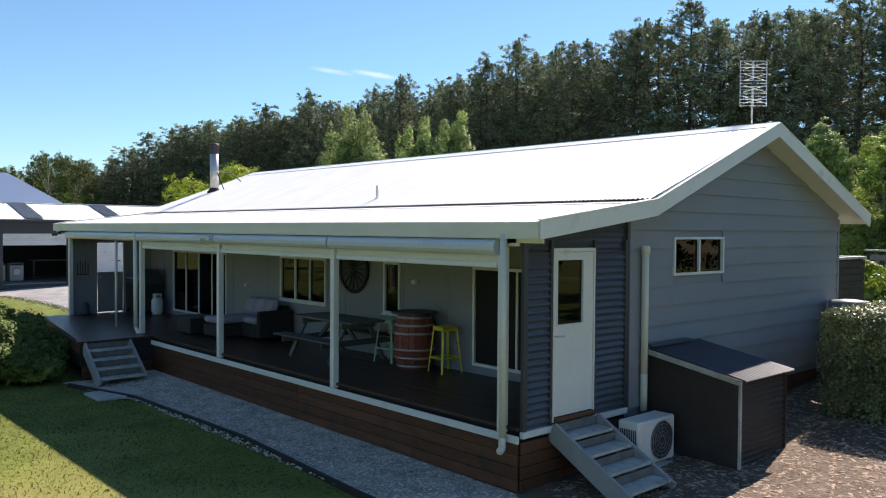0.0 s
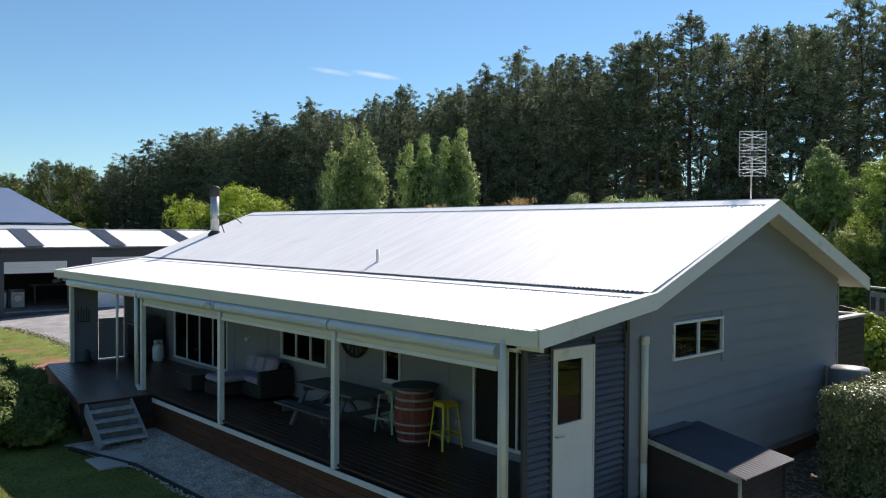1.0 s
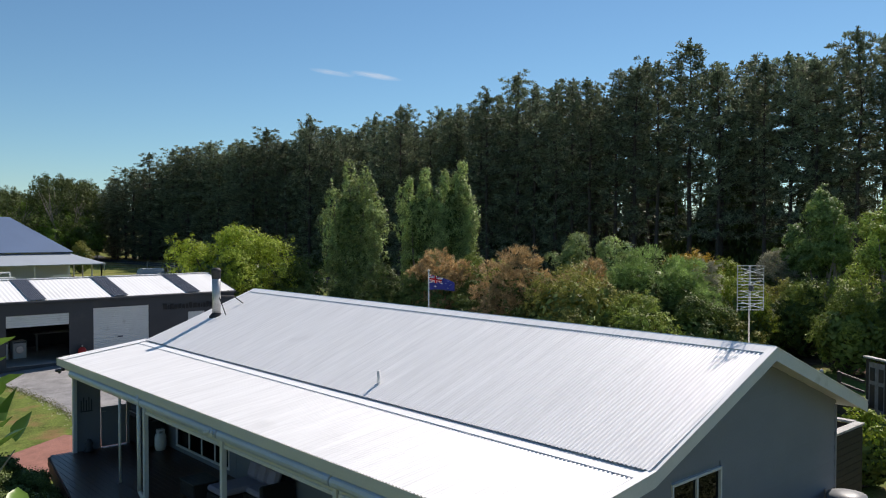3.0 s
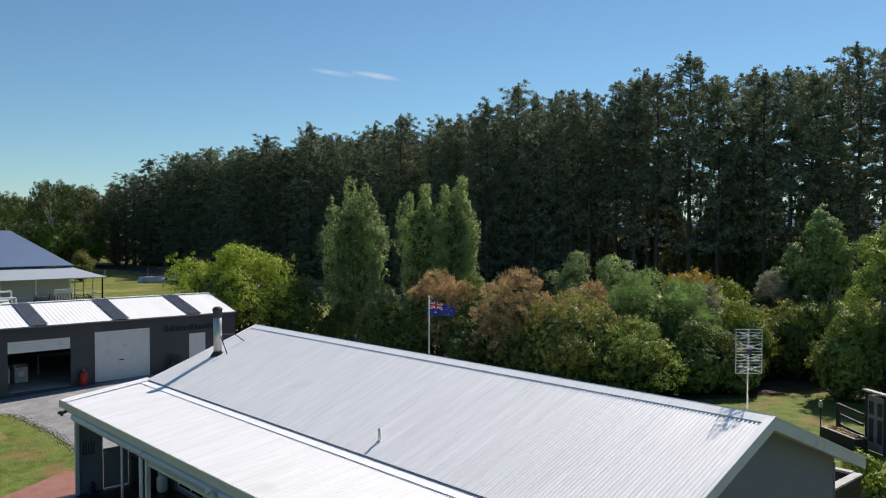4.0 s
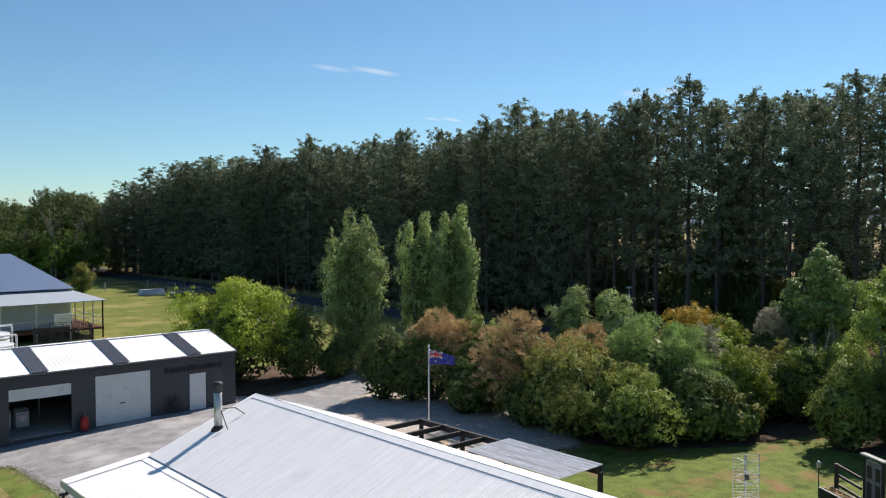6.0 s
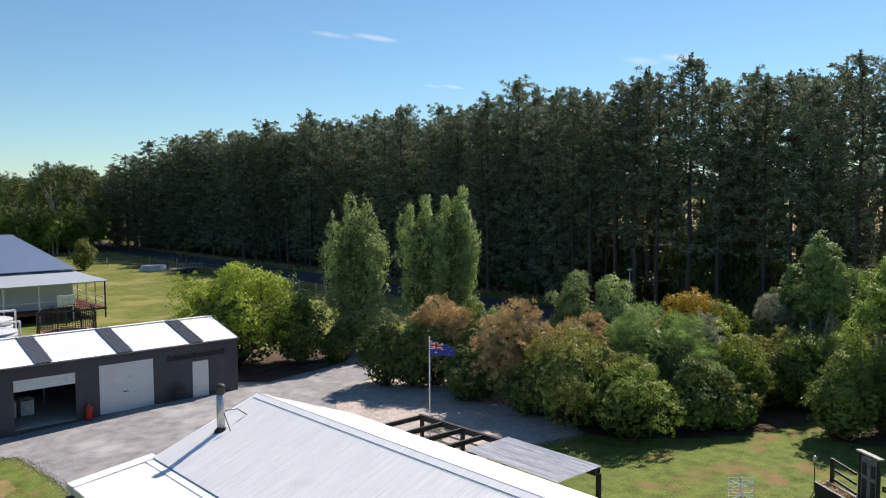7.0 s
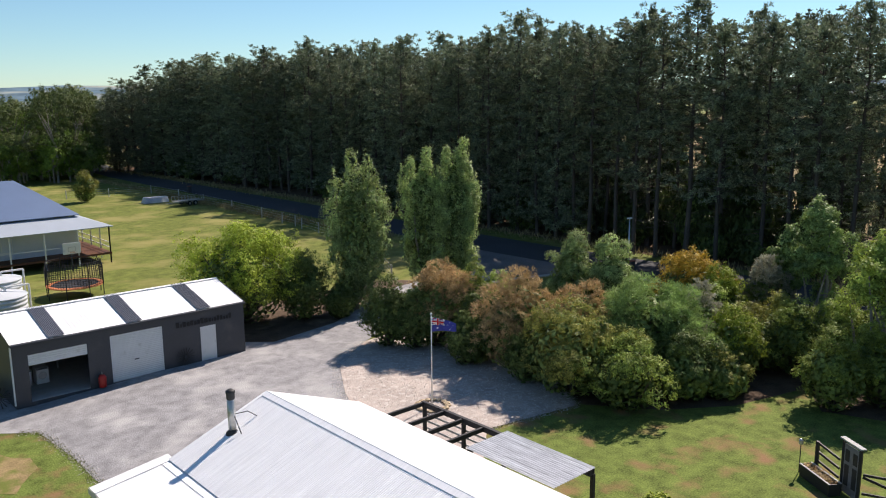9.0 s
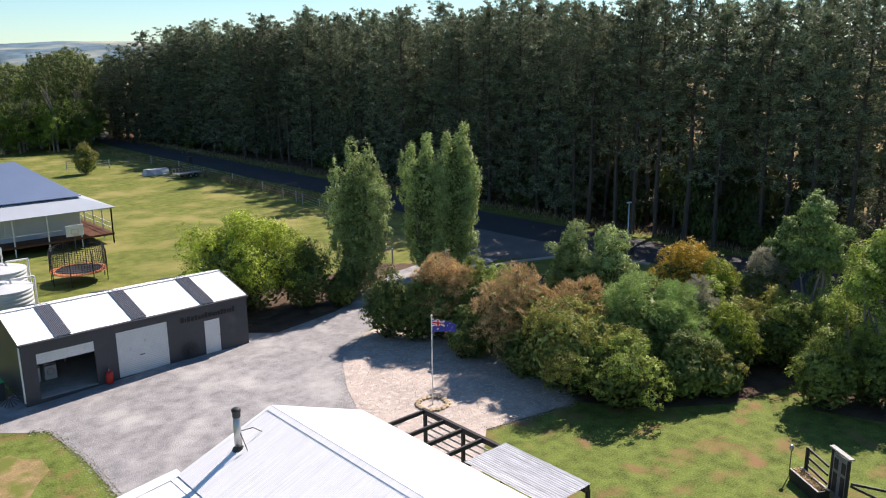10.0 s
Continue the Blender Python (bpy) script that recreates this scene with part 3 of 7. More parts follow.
patch("mulch_bed", [(0.1, 0.1), (-1.4, -1.3), (2, -6), (9, -6), (13, -2), (11, 1.5), (9.0, 0.1)], M["mulch"], "bark mulch and leaf litter beside the gable wall", "mulch", 0.03)
patch("brick_path", [(-2.5, 17.3), (-2.5, 18.9), (1.2, 20.9), (1.9, 19.6), (1.9, 17.0), (-0.4, 16.6)], M["brickpave"], "red brick paving beside the deck", "path", 0.03)


def strip_along(name, line, width, mat, label, category, lift):
    bm = B()
    prev = None
    for i, p in enumerate(line):
        a, b = Vector(line[max(0, i - 1)]), Vector(line[min(len(line) - 1, i + 1)])
        side = (b - a).normalized()
        side = Vector((-side.y, side.x)) * width / 2
        cur = [bm.verts.new((p[0] + s * side.x, p[1] + s * side.y, rise(p[0] + s * side.x, p[1] + s * side.y) + lift)) for s in (-1, 1)]
        if prev:
            bm.faces.new((prev[0], cur[0], cur[1], prev[1]))
        prev = cur
    for f in bm.faces:
        f.normal_update()
        if f.normal.z < 0:
            f.normal_flip()
    return structure(name, bm, mat, label, category)


patch("pine_litter", [(53.9, -60), (78, -60), (80, 172), (56, 172)], material("pine_litter", (0.13, 0.085, 0.055), 0.95, 0, 0.5, 0.4, 12, 0.8, 0.1, ((0.3, 0.22, 0.12), 0.4, 0.6)), "brown pine needle litter under the trees", "litter", 0.015)
patch("dry_paddock", [(80, -200), (600, -200), (600, 600), (80, 600)], material("dry_paddock_grass", (0.24, 0.18, 0.09), 0.95, 0, 0.1, 0.3, 6, 0.5, 0.1), "sunlit dry paddock behind the pines", "paddock", 0.02)
ROAD = [(50.5, -60), (50.2, 0), (49.8, 20), (49.0, 34), (48.6, 44), (48.5, 56), (49.3, 75), (50, 110), (51, 150), (54, 175), (62, 215), (75, 260)]
strip_along("road", ROAD, 6.4, M["asphalt"], "dark asphalt road along the pines", "road", 0.03)


def kerb(line, label):
    bm = B()
    for a, b in zip(line, line[1:]):
        beam(bm, (*a, rise(*a) + 0.04), (*b, rise(*b) + 0.04), 0.3, 0.16)
    structure("kerb", bm, M["concrete"], label, "kerb")


kerb([(45.1, 56), (44.6, 51), (43.2, 47.6), (40.6, 44.6), (37, 42.2), (33.6, 41.0)], "curved concrete kerb at the drive entrance")
kerb([(45.6, 28), (44.6, 32), (42, 34.6), (38, 36), (35, 36.2)], "curved concrete kerb at the drive entrance")

# ---- main house ----
DECK, WX, GX, LEN = 0.82, 2.18, 9.13, 16.4
EAVE, BRK, APEX, BACK = (-0.1, 3.265), (2.25, 3.573), (5.73, 4.91), (9.61, 3.486)
house = thing("house", "long grey weatherboard house with a white corrugated roof", "house")


def roof_z(x):
    pts = [EAVE, BRK, APEX, BACK]
    for (a, za), (b, zb) in zip(pts, pts[1:]):
        if x <= b:
            return za + (zb - za) * (x - a) / (b - a)
    return BACK[1]


Y0, Y1, YV = -0.39, 16.72, 17.2
part("verandah_roof", sheet((BRK[0] + 0.12, Y0 + 0.02, BRK[1] + 0.005), (0, 1, 0), (EAVE[0] - BRK[0] - 0.11, 0, EAVE[1] - BRK[1] - 0.005), YV - Y0 - 0.04), M["roof"], house, "white corrugated steel verandah roof")
part("roof", sheet((APEX[0], Y0 + 0.02, APEX[1]), (0, 1, 0), (BRK[0] - APEX[0] - 0.06, 0, BRK[1] - APEX[1] + 0.035), Y1 - Y0 - 0.04), M["roof"], house, "white corrugated steel roof slope")
part("roof", sheet((APEX[0], Y0 + 0.02, APEX[1]), (0, 1, 0), (BACK[0] - APEX[0], 0, BACK[1] - APEX[1]), Y1 - Y0 - 0.04), M["roof"], house, "white corrugated steel roof slope")
bm = B()
for s, (ex, ez) in ((-1, BRK), (1, BACK)):
    sl = (ez - APEX[1]) / (ex - APEX[0])
    vs = [bm.verts.new(p) for p in ((APEX[0], Y0, APEX[1] + 0.035), (APEX[0], Y1, APEX[1] + 0.035), (APEX[0] + s * 0.2, Y1, APEX[1] + 0.025 + s * 0.2 * sl), (APEX[0] + s * 0.2, Y0, APEX[1] + 0.025 + s * 0.2 * sl))]
    bm.faces.new(vs)
ridge = part("ridge_cap", bm, M["roof"], house, "folded white ridge capping")
ridge.modifiers.new("thick", "SOLIDIFY").thickness = 0.012
bm = B()
vs = [bm.verts.new(p) for p in ((BRK[0] - 0.3, Y0 + 0.02, BRK[1] - 0.028), (BRK[0] + 0.2, Y0 + 0.02, BRK[1] + 0.03), (BRK[0] + 0.2, Y1, BRK[1] + 0.03), (BRK[0] - 0.3, Y1, BRK[1] - 0.028))]
bm.faces.new(vs)
fl = part("flashing", bm, M["roof"], house, "flat flashing where the roof slopes meet")
fl.modifiers.new("thick", "SOLIDIFY").thickness = 0.008
# barge boards on both gables
for yy in (Y0 - 0.012, Y1 + 0.012):
    line = [EAVE, BRK, APEX, BACK]
    for (a, za), (b, zb) in zip(line, line[1:]):
        bm = B()
        for y in (yy - 0.014, yy + 0.014):
            bm.faces.new([bm.verts.new((x, y, z)) for x, z in ((a, za - 0.2), (b, zb - 0.2), (b, zb + 0.02), (a, za + 0.02))])
        bmesh.ops.bridge_loops(bm, edges=bm.edges)
        bmesh.ops.recalc_face_normals(bm, faces=bm.faces)
        part("barge_board", bm, M["white"], house)
        inward = 0.035 if yy < 5 else -0.035
        part("barge_cap", beam(B(), (a, yy + inward, za + 0.026), (b, yy + inward, zb + 0.026), 0.13, 0.01), M["roof"], house)
part("fascia", box(B(), (-0.03, Y0, 3.02), (-0.005, YV, 3.235)), M["cream"], house)
bm = B()
for a, b in (((-0.118, Y0, 3.078), (-0.11, YV, 3.268)), ((-0.118, Y0, 3.07), (-0.03, YV, 3.078))):
    box(bm, a, b)
part("gutter", bm, M["cream"], house, "cream roof gutter")
part("gutter", box(B(), (BACK[0] + 0.0, Y0, BACK[1] - 0.15), (BACK[0] + 0.11, Y1, BACK[1] - 0.03), 0.02), M["white"], house)
# soffits and verandah ceiling
bm = B()
for (a, za), (b, zb) in (((0.0, 3.12), (WX, 3.4)), ((WX, 3.42), (APEX[0], 4.76)), ((APEX[0], 4.76), (BACK[0], 3.36))):
    bm.faces.new([bm.verts.new(p) for p in ((a, Y0, za), (b, Y0, zb), (b, Y1 if a > 1 else YV, zb), (a, Y1 if a > 1 else YV, za))])
sf = part("soffit", bm, M["soffit"], house, "pale painted soffit and verandah lining")
sf.modifiers.new("thick", "SOLIDIFY").thickness = 0.01

# gable wall behind the boards
win = (3.3, 4.73, 2.52, 3.09)


def gable(bm, y, thick, lo, hi, z0, holes=()):
    xs = sorted({lo, hi, APEX[0], BRK[0] if lo < BRK[0] < hi else lo, *[h[0] for h in holes], *[h[1] for h in holes]})
    for a, b in zip(xs, xs[1:]):
        spans = [(z0, None)]
        for h in holes:
            if h[0] <= a and b <= h[1]:
                spans = [(z0, h[2]), (h[3], None)]
        for s0, s1 in spans:
            ring = [(a, s0), (b, s0), (b, s1 or roof_z(b) - 0.12), (a, s1 or roof_z(a) - 0.12)]
            f0 = [bm.verts.new((x, y, z)) for x, z in ring]
            f1 = [bm.verts.new((x, y + thick, z)) for x, z in ring]
            bm.faces.new(f0)
            bm.faces.new(f1[::-1])
            for i in range(4):
                bm.faces.new((f0[i], f1[i], f1[(i + 1) % 4], f0[(i + 1) % 4]))
    bmesh.ops.remove_doubles(bm, verts=bm.verts, dist=0.0005)
    bmesh.ops.recalc_face_normals(bm, faces=bm.faces)
    return bm


wall_g = part("wall", gable(B(), 0.025, 0.1, WX, GX, 0.62, [win]), M["wall"], house)
part("wall", gable(B(), LEN - 0.1, 0.1, WX, GX, -0.1), M["wall"], house)
part("wall", box(B(), (GX - 0.1, 0.13, 0.3), (GX, LEN - 0.11, 3.5)), M["wall"], house)
# front wall with its openings
OPEN_FRONT = {"slider_near": (1.05, 3.0, 0.95, 2.57), "tall_window": (4.88, 5.36, 1.62, 2.57), "window": (7.26, 9.04, 1.62, 2.57), "slider_far": (11.55, 14.62, 0.93, 2.57)}
wall_f = part("wall", panel_with_holes(B(), 0, WX, 0.1, 0.13, LEN - 0.11, 0.62, 3.42, list(OPEN_FRONT.values())), M["wall"], house, "pale grey panelled wall under the verandah")
for y in (1.0, 3.6, 4.8, 6.6, 9.6, 11.2, 15.2):
    part("joint_strip", box(B(), (WX - 0.006, y - 0.012, 0.88), (WX + 0.001, y + 0.012, 3.38)), M["wall"], wall_f)
# room behind the glass, its lack of light put into a dark surface colour
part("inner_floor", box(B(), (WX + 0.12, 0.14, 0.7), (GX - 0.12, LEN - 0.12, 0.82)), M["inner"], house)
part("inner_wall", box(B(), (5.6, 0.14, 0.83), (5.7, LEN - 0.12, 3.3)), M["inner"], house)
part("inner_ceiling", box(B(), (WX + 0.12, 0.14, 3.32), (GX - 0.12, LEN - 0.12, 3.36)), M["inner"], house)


def window_unit(axis, place, u0, u1, v0, v1, panes, parent, frame_w=0.045, proud=0.03, sill=True, face=-1, pane_mat="dark_glass"):
    """A window with an outer frame, mullions and panes, looking out along -axis."""
    def bx(bm, a, b, c, d, p0, p1):
        if axis == 0:
            return box(bm, (p0, a, c), (p1, b, d), 0.004)
        return box(bm, (a, p0, c), (b, p1, d), 0.004)
    bm = B()
    p0, p1 = place + face * proud, place + 0.06
    for a, b, c, d in ((u0, u1, v0, v0 + frame_w), (u0, u1, v1 - frame_w, v1), (u0, u0 + frame_w, v0 + frame_w, v1 - frame_w), (u1 - frame_w, u1, v0 + frame_w, v1 - frame_w)):
        bx(bm, a, b, c, d, p0, p1)
    fr = part("window_frame", bm, M["white"], parent, "white aluminium window frame")
    w = (u1 - u0 - 2 * frame_w) / panes
    for i in range(panes):
        a = u0 + frame_w + i * w
        if i:
            part("mullion", bx(B(), a - 0.022, a + 0.022, v0 + frame_w, v1 - frame_w, p0 + 0.01, p1 - 0.01), M["white"], fr)
        g = part("pane", bx(B(), a + 0.003, a + w - 0.003, v0 + frame_w, v1 - frame_w, place + 0.015, place + 0.021), M[pane_mat], fr)
        g.visible_shadow = False
    if sill:
        part("sill", bx(B(), u0 - 0.02, u1 + 0.02, v0 - 0.03, v0 - 0.001, p0 - 0.02, p1), M["white"], fr)
    return fr


window_unit(1, 0.0, *win, 2, house, 0.04, 0.03, False)
o = OPEN_FRONT
window_unit(0, WX, *o["window"], 3, house)
window_unit(0, WX, *o["tall_window"], 1, house)
window_unit(0, WX, *o["slider_far"], 4, house, 0.05, 0.02, False)
window_unit(0, WX, *o["slider_near"], 2, house, 0.05, 0.02, False, pane_mat="fly_screen")
# curtains inside
for a, b in ((7.3, 7.7), (8.6, 8.98), (11.7, 12.1), (14.1, 14.5)):
    bm = B()
    n = 14
    f = [[bm.verts.new((WX + 0.2 + 0.03 * math.sin(i * 1.7), a + (b - a) * i / n, z)) for z in (0.9, 2.7)] for i in range(n + 1)]
    for p, q in zip(f, f[1:]):
        bm.faces.new((p[0], q[0], q[1], p[1]))
    tagged(part("curtain", bm, M["curtain"]), "grey curtain hanging inside the glass", "curtain", "curtains")

# weatherboards on the gable, one by one
STEP = 0.272
i = 0
while 0.74 + i * STEP < 4.7:
    z0, z1 = 0.74 + i * STEP, 0.74 + (i + 1) * STEP + 0.02
    i += 1
    spans = [(WX, GX)]
    if z0 < win[3] and z1 > win[2]:
        spans = [(WX, win[0] - 0.001), (win[1] + 0.001, GX)]
    for a, b in spans:
        bm = B()
        ring = [(-0.016, z0), (0.024, z0), (0.024, z1), (0.012, z1)]
        f0 = [bm.verts.new((a, y, z)) for y, z in ring]
        f1 = [bm.verts.new((b, y, z)) for y, z in ring]
        bm.faces.new(f0)
        bm.faces.new(f1[::-1])
        for k in range(4):
            bm.faces.new((f0[k], f1[k], f1[(k + 1) % 4], f0[(k + 1) % 4]))
        for (ax, az), (bx_, bz) in ((BRK, APEX), (APEX, BACK)):
            nrm = Vector((-(bz - az), 0, bx_ - ax)).normalized()
            bmesh.ops.bisect_plane(bm, geom=list(bm.verts) + list(bm.edges) + list(bm.faces), plane_co=(ax, 0, az - 0.13), plane_no=nrm, clear_outer=True)
        bmesh.ops.holes_fill(bm, edges=[e for e in bm.edges if e.is_boundary])
        bmesh.ops.recalc_face_normals(bm, faces=bm.faces)
        if len(bm.faces):
            part("weatherboard", bm, M["wall"], wall_g)
part("corner_trim", box(B(), (GX - 0.03, -0.02, 0.7), (GX + 0.03, 0.06, 3.42)), M["wall"], house)
part("corner_trim", box(B(), (WX - 0.03, -0.02, 0.7), (WX + 0.03, 0.02, 3.4)), M["dark_trim"], house)
# skirt boards below the gable
for k in range(5):
    part("skirt_board", box(B(), (WX, 0.03, 0.585 - 0.155 * k), (GX, 0.06, 0.735 - 0.155 * k), 0.004), M["skirt"], house)

# corrugated verandah end wall with its door
door_u = (0.6, 1.43)
corr = thing("verandah_end_wall", "dark blue-grey corrugated steel wall with a white door", "wall", kind="structure")
for a, b in ((0.14, door_u[0] - 0.04), (door_u[1] + 0.04, WX - 0.07)):
    part("corrugated_panel", sheet((a, 0.0, 2.9), (0, 0, -1), (b - a, 0, 0), 2.13, 0.09, 0.032), M["corr"], corr)
bm = sheet((0.1, 0.03, 3.42), (0, 0, -1), (WX - 0.13, 0, 0), 0.52, 0.0762, 0.02)
bmesh.ops.bisect_plane(bm, geom=list(bm.verts) + list(bm.edges) + list(bm.faces), plane_co=(0, 0, 3.1), plane_no=Vector((-0.14, 0, 1)), clear_outer=True)
part("corrugated_panel", bm, M["corr"], corr)
for a, b in ((0.07, 0.14), (door_u[0] - 0.04, door_u[0]), (door_u[1], door_u[1] + 0.04), (WX - 0.07, WX - 0.025)):
    part("edge_trim", box(B(), (a, -0.02, 0.77), (b, 0.025, 3.05)), M["dark_trim"], corr)
part("base_trim", box(B(), (0.06, -0.03, 0.685), (WX, 0.025, 0.765), 0.004), M["white"], corr)
door = part("door", panel_with_holes(B(), 1, -0.012, 0.045, 0.625, 1.405, 0.86, 2.9, [(0.69, 1.19, 2.0, 2.8)]), M["white"], corr, "white half-glazed timber door")
g = part("pane", box(B(), (0.69, 0.008, 2.0), (1.19, 0.014, 2.8)), M["dark_glass"], door)
g.visible_shadow = False
bm = B()
for a in ((0.67, 0.69, 1.98, 2.82), (1.19, 1.21, 1.98, 2.82), (0.69, 1.19, 1.98, 2.0), (0.69, 1.19, 2.8, 2.82)):
    box(bm, (a[0], -0.022, a[2]), (a[1], -0.013, a[3]))
part("glazing_bead", bm, M["white"], door)
part("door_handle", pipe(B(), [(0.66, -0.012, 1.86), (0.66, -0.06, 1.86), (0.78, -0.06, 1.86)], 0.01, 8), M["steel"], door, "small steel lever handle")
bm = B()
box(bm, (door_u[0], -0.03, 0.8), (0.622, 0.02, 2.95))
box(bm, (1.408, -0.03, 0.8), (door_u[1], 0.02, 2.95))
box(bm, (0.623, -0.03, 2.905), (1.407, 0.02, 2.95))
part("door_frame", bm, M["white"], corr)
part("threshold", box(B(), (0.623, -0.06, 0.8), (1.407, 0.02, 0.85), 0.004), M["skirt"], corr, "worn brown timber threshold")

# verandah posts, beam, blinds, trim
POSTS = [0.25, 3.8, 7.56, 11.28]
for y in POSTS + [16.1]:
    part("post", box(B(), (-0.05, y - 0.05, 0.74 if y < 11 else DECK), (0.05, y + 0.05, 3.05), 0.006), M["white"], house)
part("post", tube(B(), (-0.03, 12.75, DECK), (-0.03, 12.75, 3.0), 0.032, n=14), M["white"], house, "slim round steel post", True)
part("beam", box(B(), (-0.03, 0.02, 2.98), (0.03, YV - 0.3, 3.16)), M["cream"], house)
part("deck_fascia", box(B(), (-0.035, -0.03, 0.64), (-0.005, 10.72, 0.73), 0.004), M["white"], house, "pale deck edge board")
bays = list(zip(POSTS, POSTS[1:])) + [(11.28, 16.1)]
for a, b in bays:
    bl = thing("roller_blind", "rolled-up outdoor blind in a pale blue-grey cassette", "blind", "verandah blinds", (0, (a + b) / 2, 2.9))
    half = (b - a) / 2 - 0.02
    bm = B()
    prof = [(0.02, 0.1), (-0.06, 0.1), (-0.11, 0.07), (-0.13, 0.02), (-0.125, -0.03), (-0.1, -0.07), (-0.05, -0.09), (0.02, -0.09)]
    f0, f1 = [[bm.verts.new((x - 0.03, s * half, z + 0.06)) for x, z in prof] for s in (-1, 1)]
    bm.faces.new(f0)
    bm.faces.new(f1[::-1])
    for k in range(len(prof)):
        bm.faces.new((f0[k], f1[k], f1[(k + 1) % len(prof)], f0[(k + 1) % len(prof)]))
    bmesh.ops.recalc_face_normals(bm, faces=bm.faces)
    part("cassette", bm, M["cassette"], bl)
    if b < 12:
        part("blind_fabric", box(B(), (-0.012, -half + 0.06, -0.12), (-0.006, half - 0.06, -0.03)), M["cream"], bl)
        part("bottom_rail", box(B(), (-0.035, -half + 0.06, -0.19), (0.015, half - 0.06, -0.12), 0.01), M["white"], bl)
# downpipes
bm = pipe(B(), [(-0.1, 11.42, 3.12), (-0.09, 11.42, 0.95), (-0.02, 11.3, 0.72), (-0.02, 11.3, 0.5)], 0.045, 12)
tagged(part("downpipe", bm, M["white"], None, "", True), "white round downpipe beside a verandah post", "downpipe", "downpipes")
bm = pipe(B(), [(-0.1, 0.16, 3.12), (-0.09, 0.16, 0.7), (-0.13, 0.13, 0.58), (-0.2, 0.1, 0.56)], 0.045, 12)
tagged(part("downpipe", bm, M["cream"], None, "", True), "cream round downpipe with an elbow at the deck corner", "downpipe", "downpipes")
bm = pipe(B(), [(2.5, -0.07, 2.92), (2.5, -0.07, 1.2), (2.5, -0.07, 0.68)], 0.05, 12)
lathe(bm, [(0.03, 0), (0.062, 0.01), (0.062, 0.12), (0.03, 0.13)], 12, (2.5, -0.07, 2.84))
tagged(part("downpipe", bm, M["cream"], None, "", True), "cream standpipe against the weatherboard wall", "downpipe", "downpipes")

# deck and its skirt
deck = thing("deck", "dark-stained timber verandah deck", "deck", kind="structure")
part("joist_bed", box(B(), (0.1, 0.06, 0.5), (WX, 16.3, 0.78)), M["black_timber"], deck)
bm = B()
ring = [(0.098, 10.74), (-1.5, 10.74), (-1.1, 13.2), (-0.6, 16.3), (0.098, 16.3)]
f0 = [bm.verts.new((x, y, 0.3)) for x, y in ring]
f1 = [bm.verts.new((x, y, 0.78)) for x, y in ring]
bm.faces.new(f0)
bm.faces.new(f1)
for k in range(5):
    bm.faces.new((f0[k], f0[(k + 1) % 5], f1[(k + 1) % 5], f1[k]))
bmesh.ops.recalc_face_normals(bm, faces=bm.faces)
part("side_deck_bed", bm, M["black_timber"], deck)
rng = random.Random(4)
w = 0.14
k = 0
x = 0.0
while x < WX - 0.02:
    y = 0.02
    cuts = sorted(rng.uniform(1, 15.2) for _ in range(3))
    for c in cuts + [16.3]:
        if c - y > 0.3:
            part("plank", box(B(), (x + 0.0015, y, 0.782), (min(WX - 0.004, x + w - 0.0015), c - 0.003, DECK + rng.uniform(-0.0015, 0.0015)), 0.003), M["deck"], deck)
            y = c
    x += w
x = -0.005
while x > -1.52:
    y1 = 16.3 if x > -0.6 else 16.3 - (-0.6 - x) / 0.9 * 5.5
    y2 = 16.3 if x - w > -0.6 else 16.3 - (-0.6 - x + w) / 0.9 * 5.5
    if y1 > 10.85:
        bm = box(B(), (x - w + 0.006, 10.72, 0.782), (x, y1, DECK), 0.003)
        for v in bm.verts:
            if v.co.y > 10.74:
                v.co.y = max(10.76, v.co.y + (x - v.co.x) / w * (y2 - y1))
        part("plank", bm, M["deck"], deck)
    x -= w
part("skirt_board", beam(B(), (-0.62, 16.28, 0.67), (-1.5, 10.85, 0.67), 0.03, 0.21), M["skirt"], deck)
for k in range(5):
    z = 0.635 - 0.15 * k
    for a, b in ((0.03, 4.9), (4.905, 10.75)):
        part("skirt_board", box(B(), (0.03, a, z - 0.143), (0.055, b, z), 0.004), M["skirt"], deck)
    part("skirt_board", box(B(), (0.06, 0.0, z - 0.143), (WX - 0.003, 0.025, z), 0.004), M["skirt"], deck)
    part("skirt_board", box(B(), (-1.46, 10.76, z - 0.143), (0.02, 10.785, z), 0.004), M["skirt"], deck)

# verandah end screen with a half gate, open above it
scr = thing("end_screen", "dark grey end wall with a half gate open above", "wall", kind="structure")
part("panel", panel_with_holes(B(), 1, 16.16, 0.06, 0.0, WX, 0.82, 3.05, [(0.7, 1.42, 0.82, 2.75)]), M["wall"], scr)
gate = part("gate", box(B(), (0.72, 16.17, 0.85), (1.4, 16.2, 1.94), 0.004), M["wall"], scr, "grey half-height gate")
part("gate_latch", box(B(), (0.74, 16.14, 1.8), (0.84, 16.169, 1.83), 0.003), M["steel"], gate)


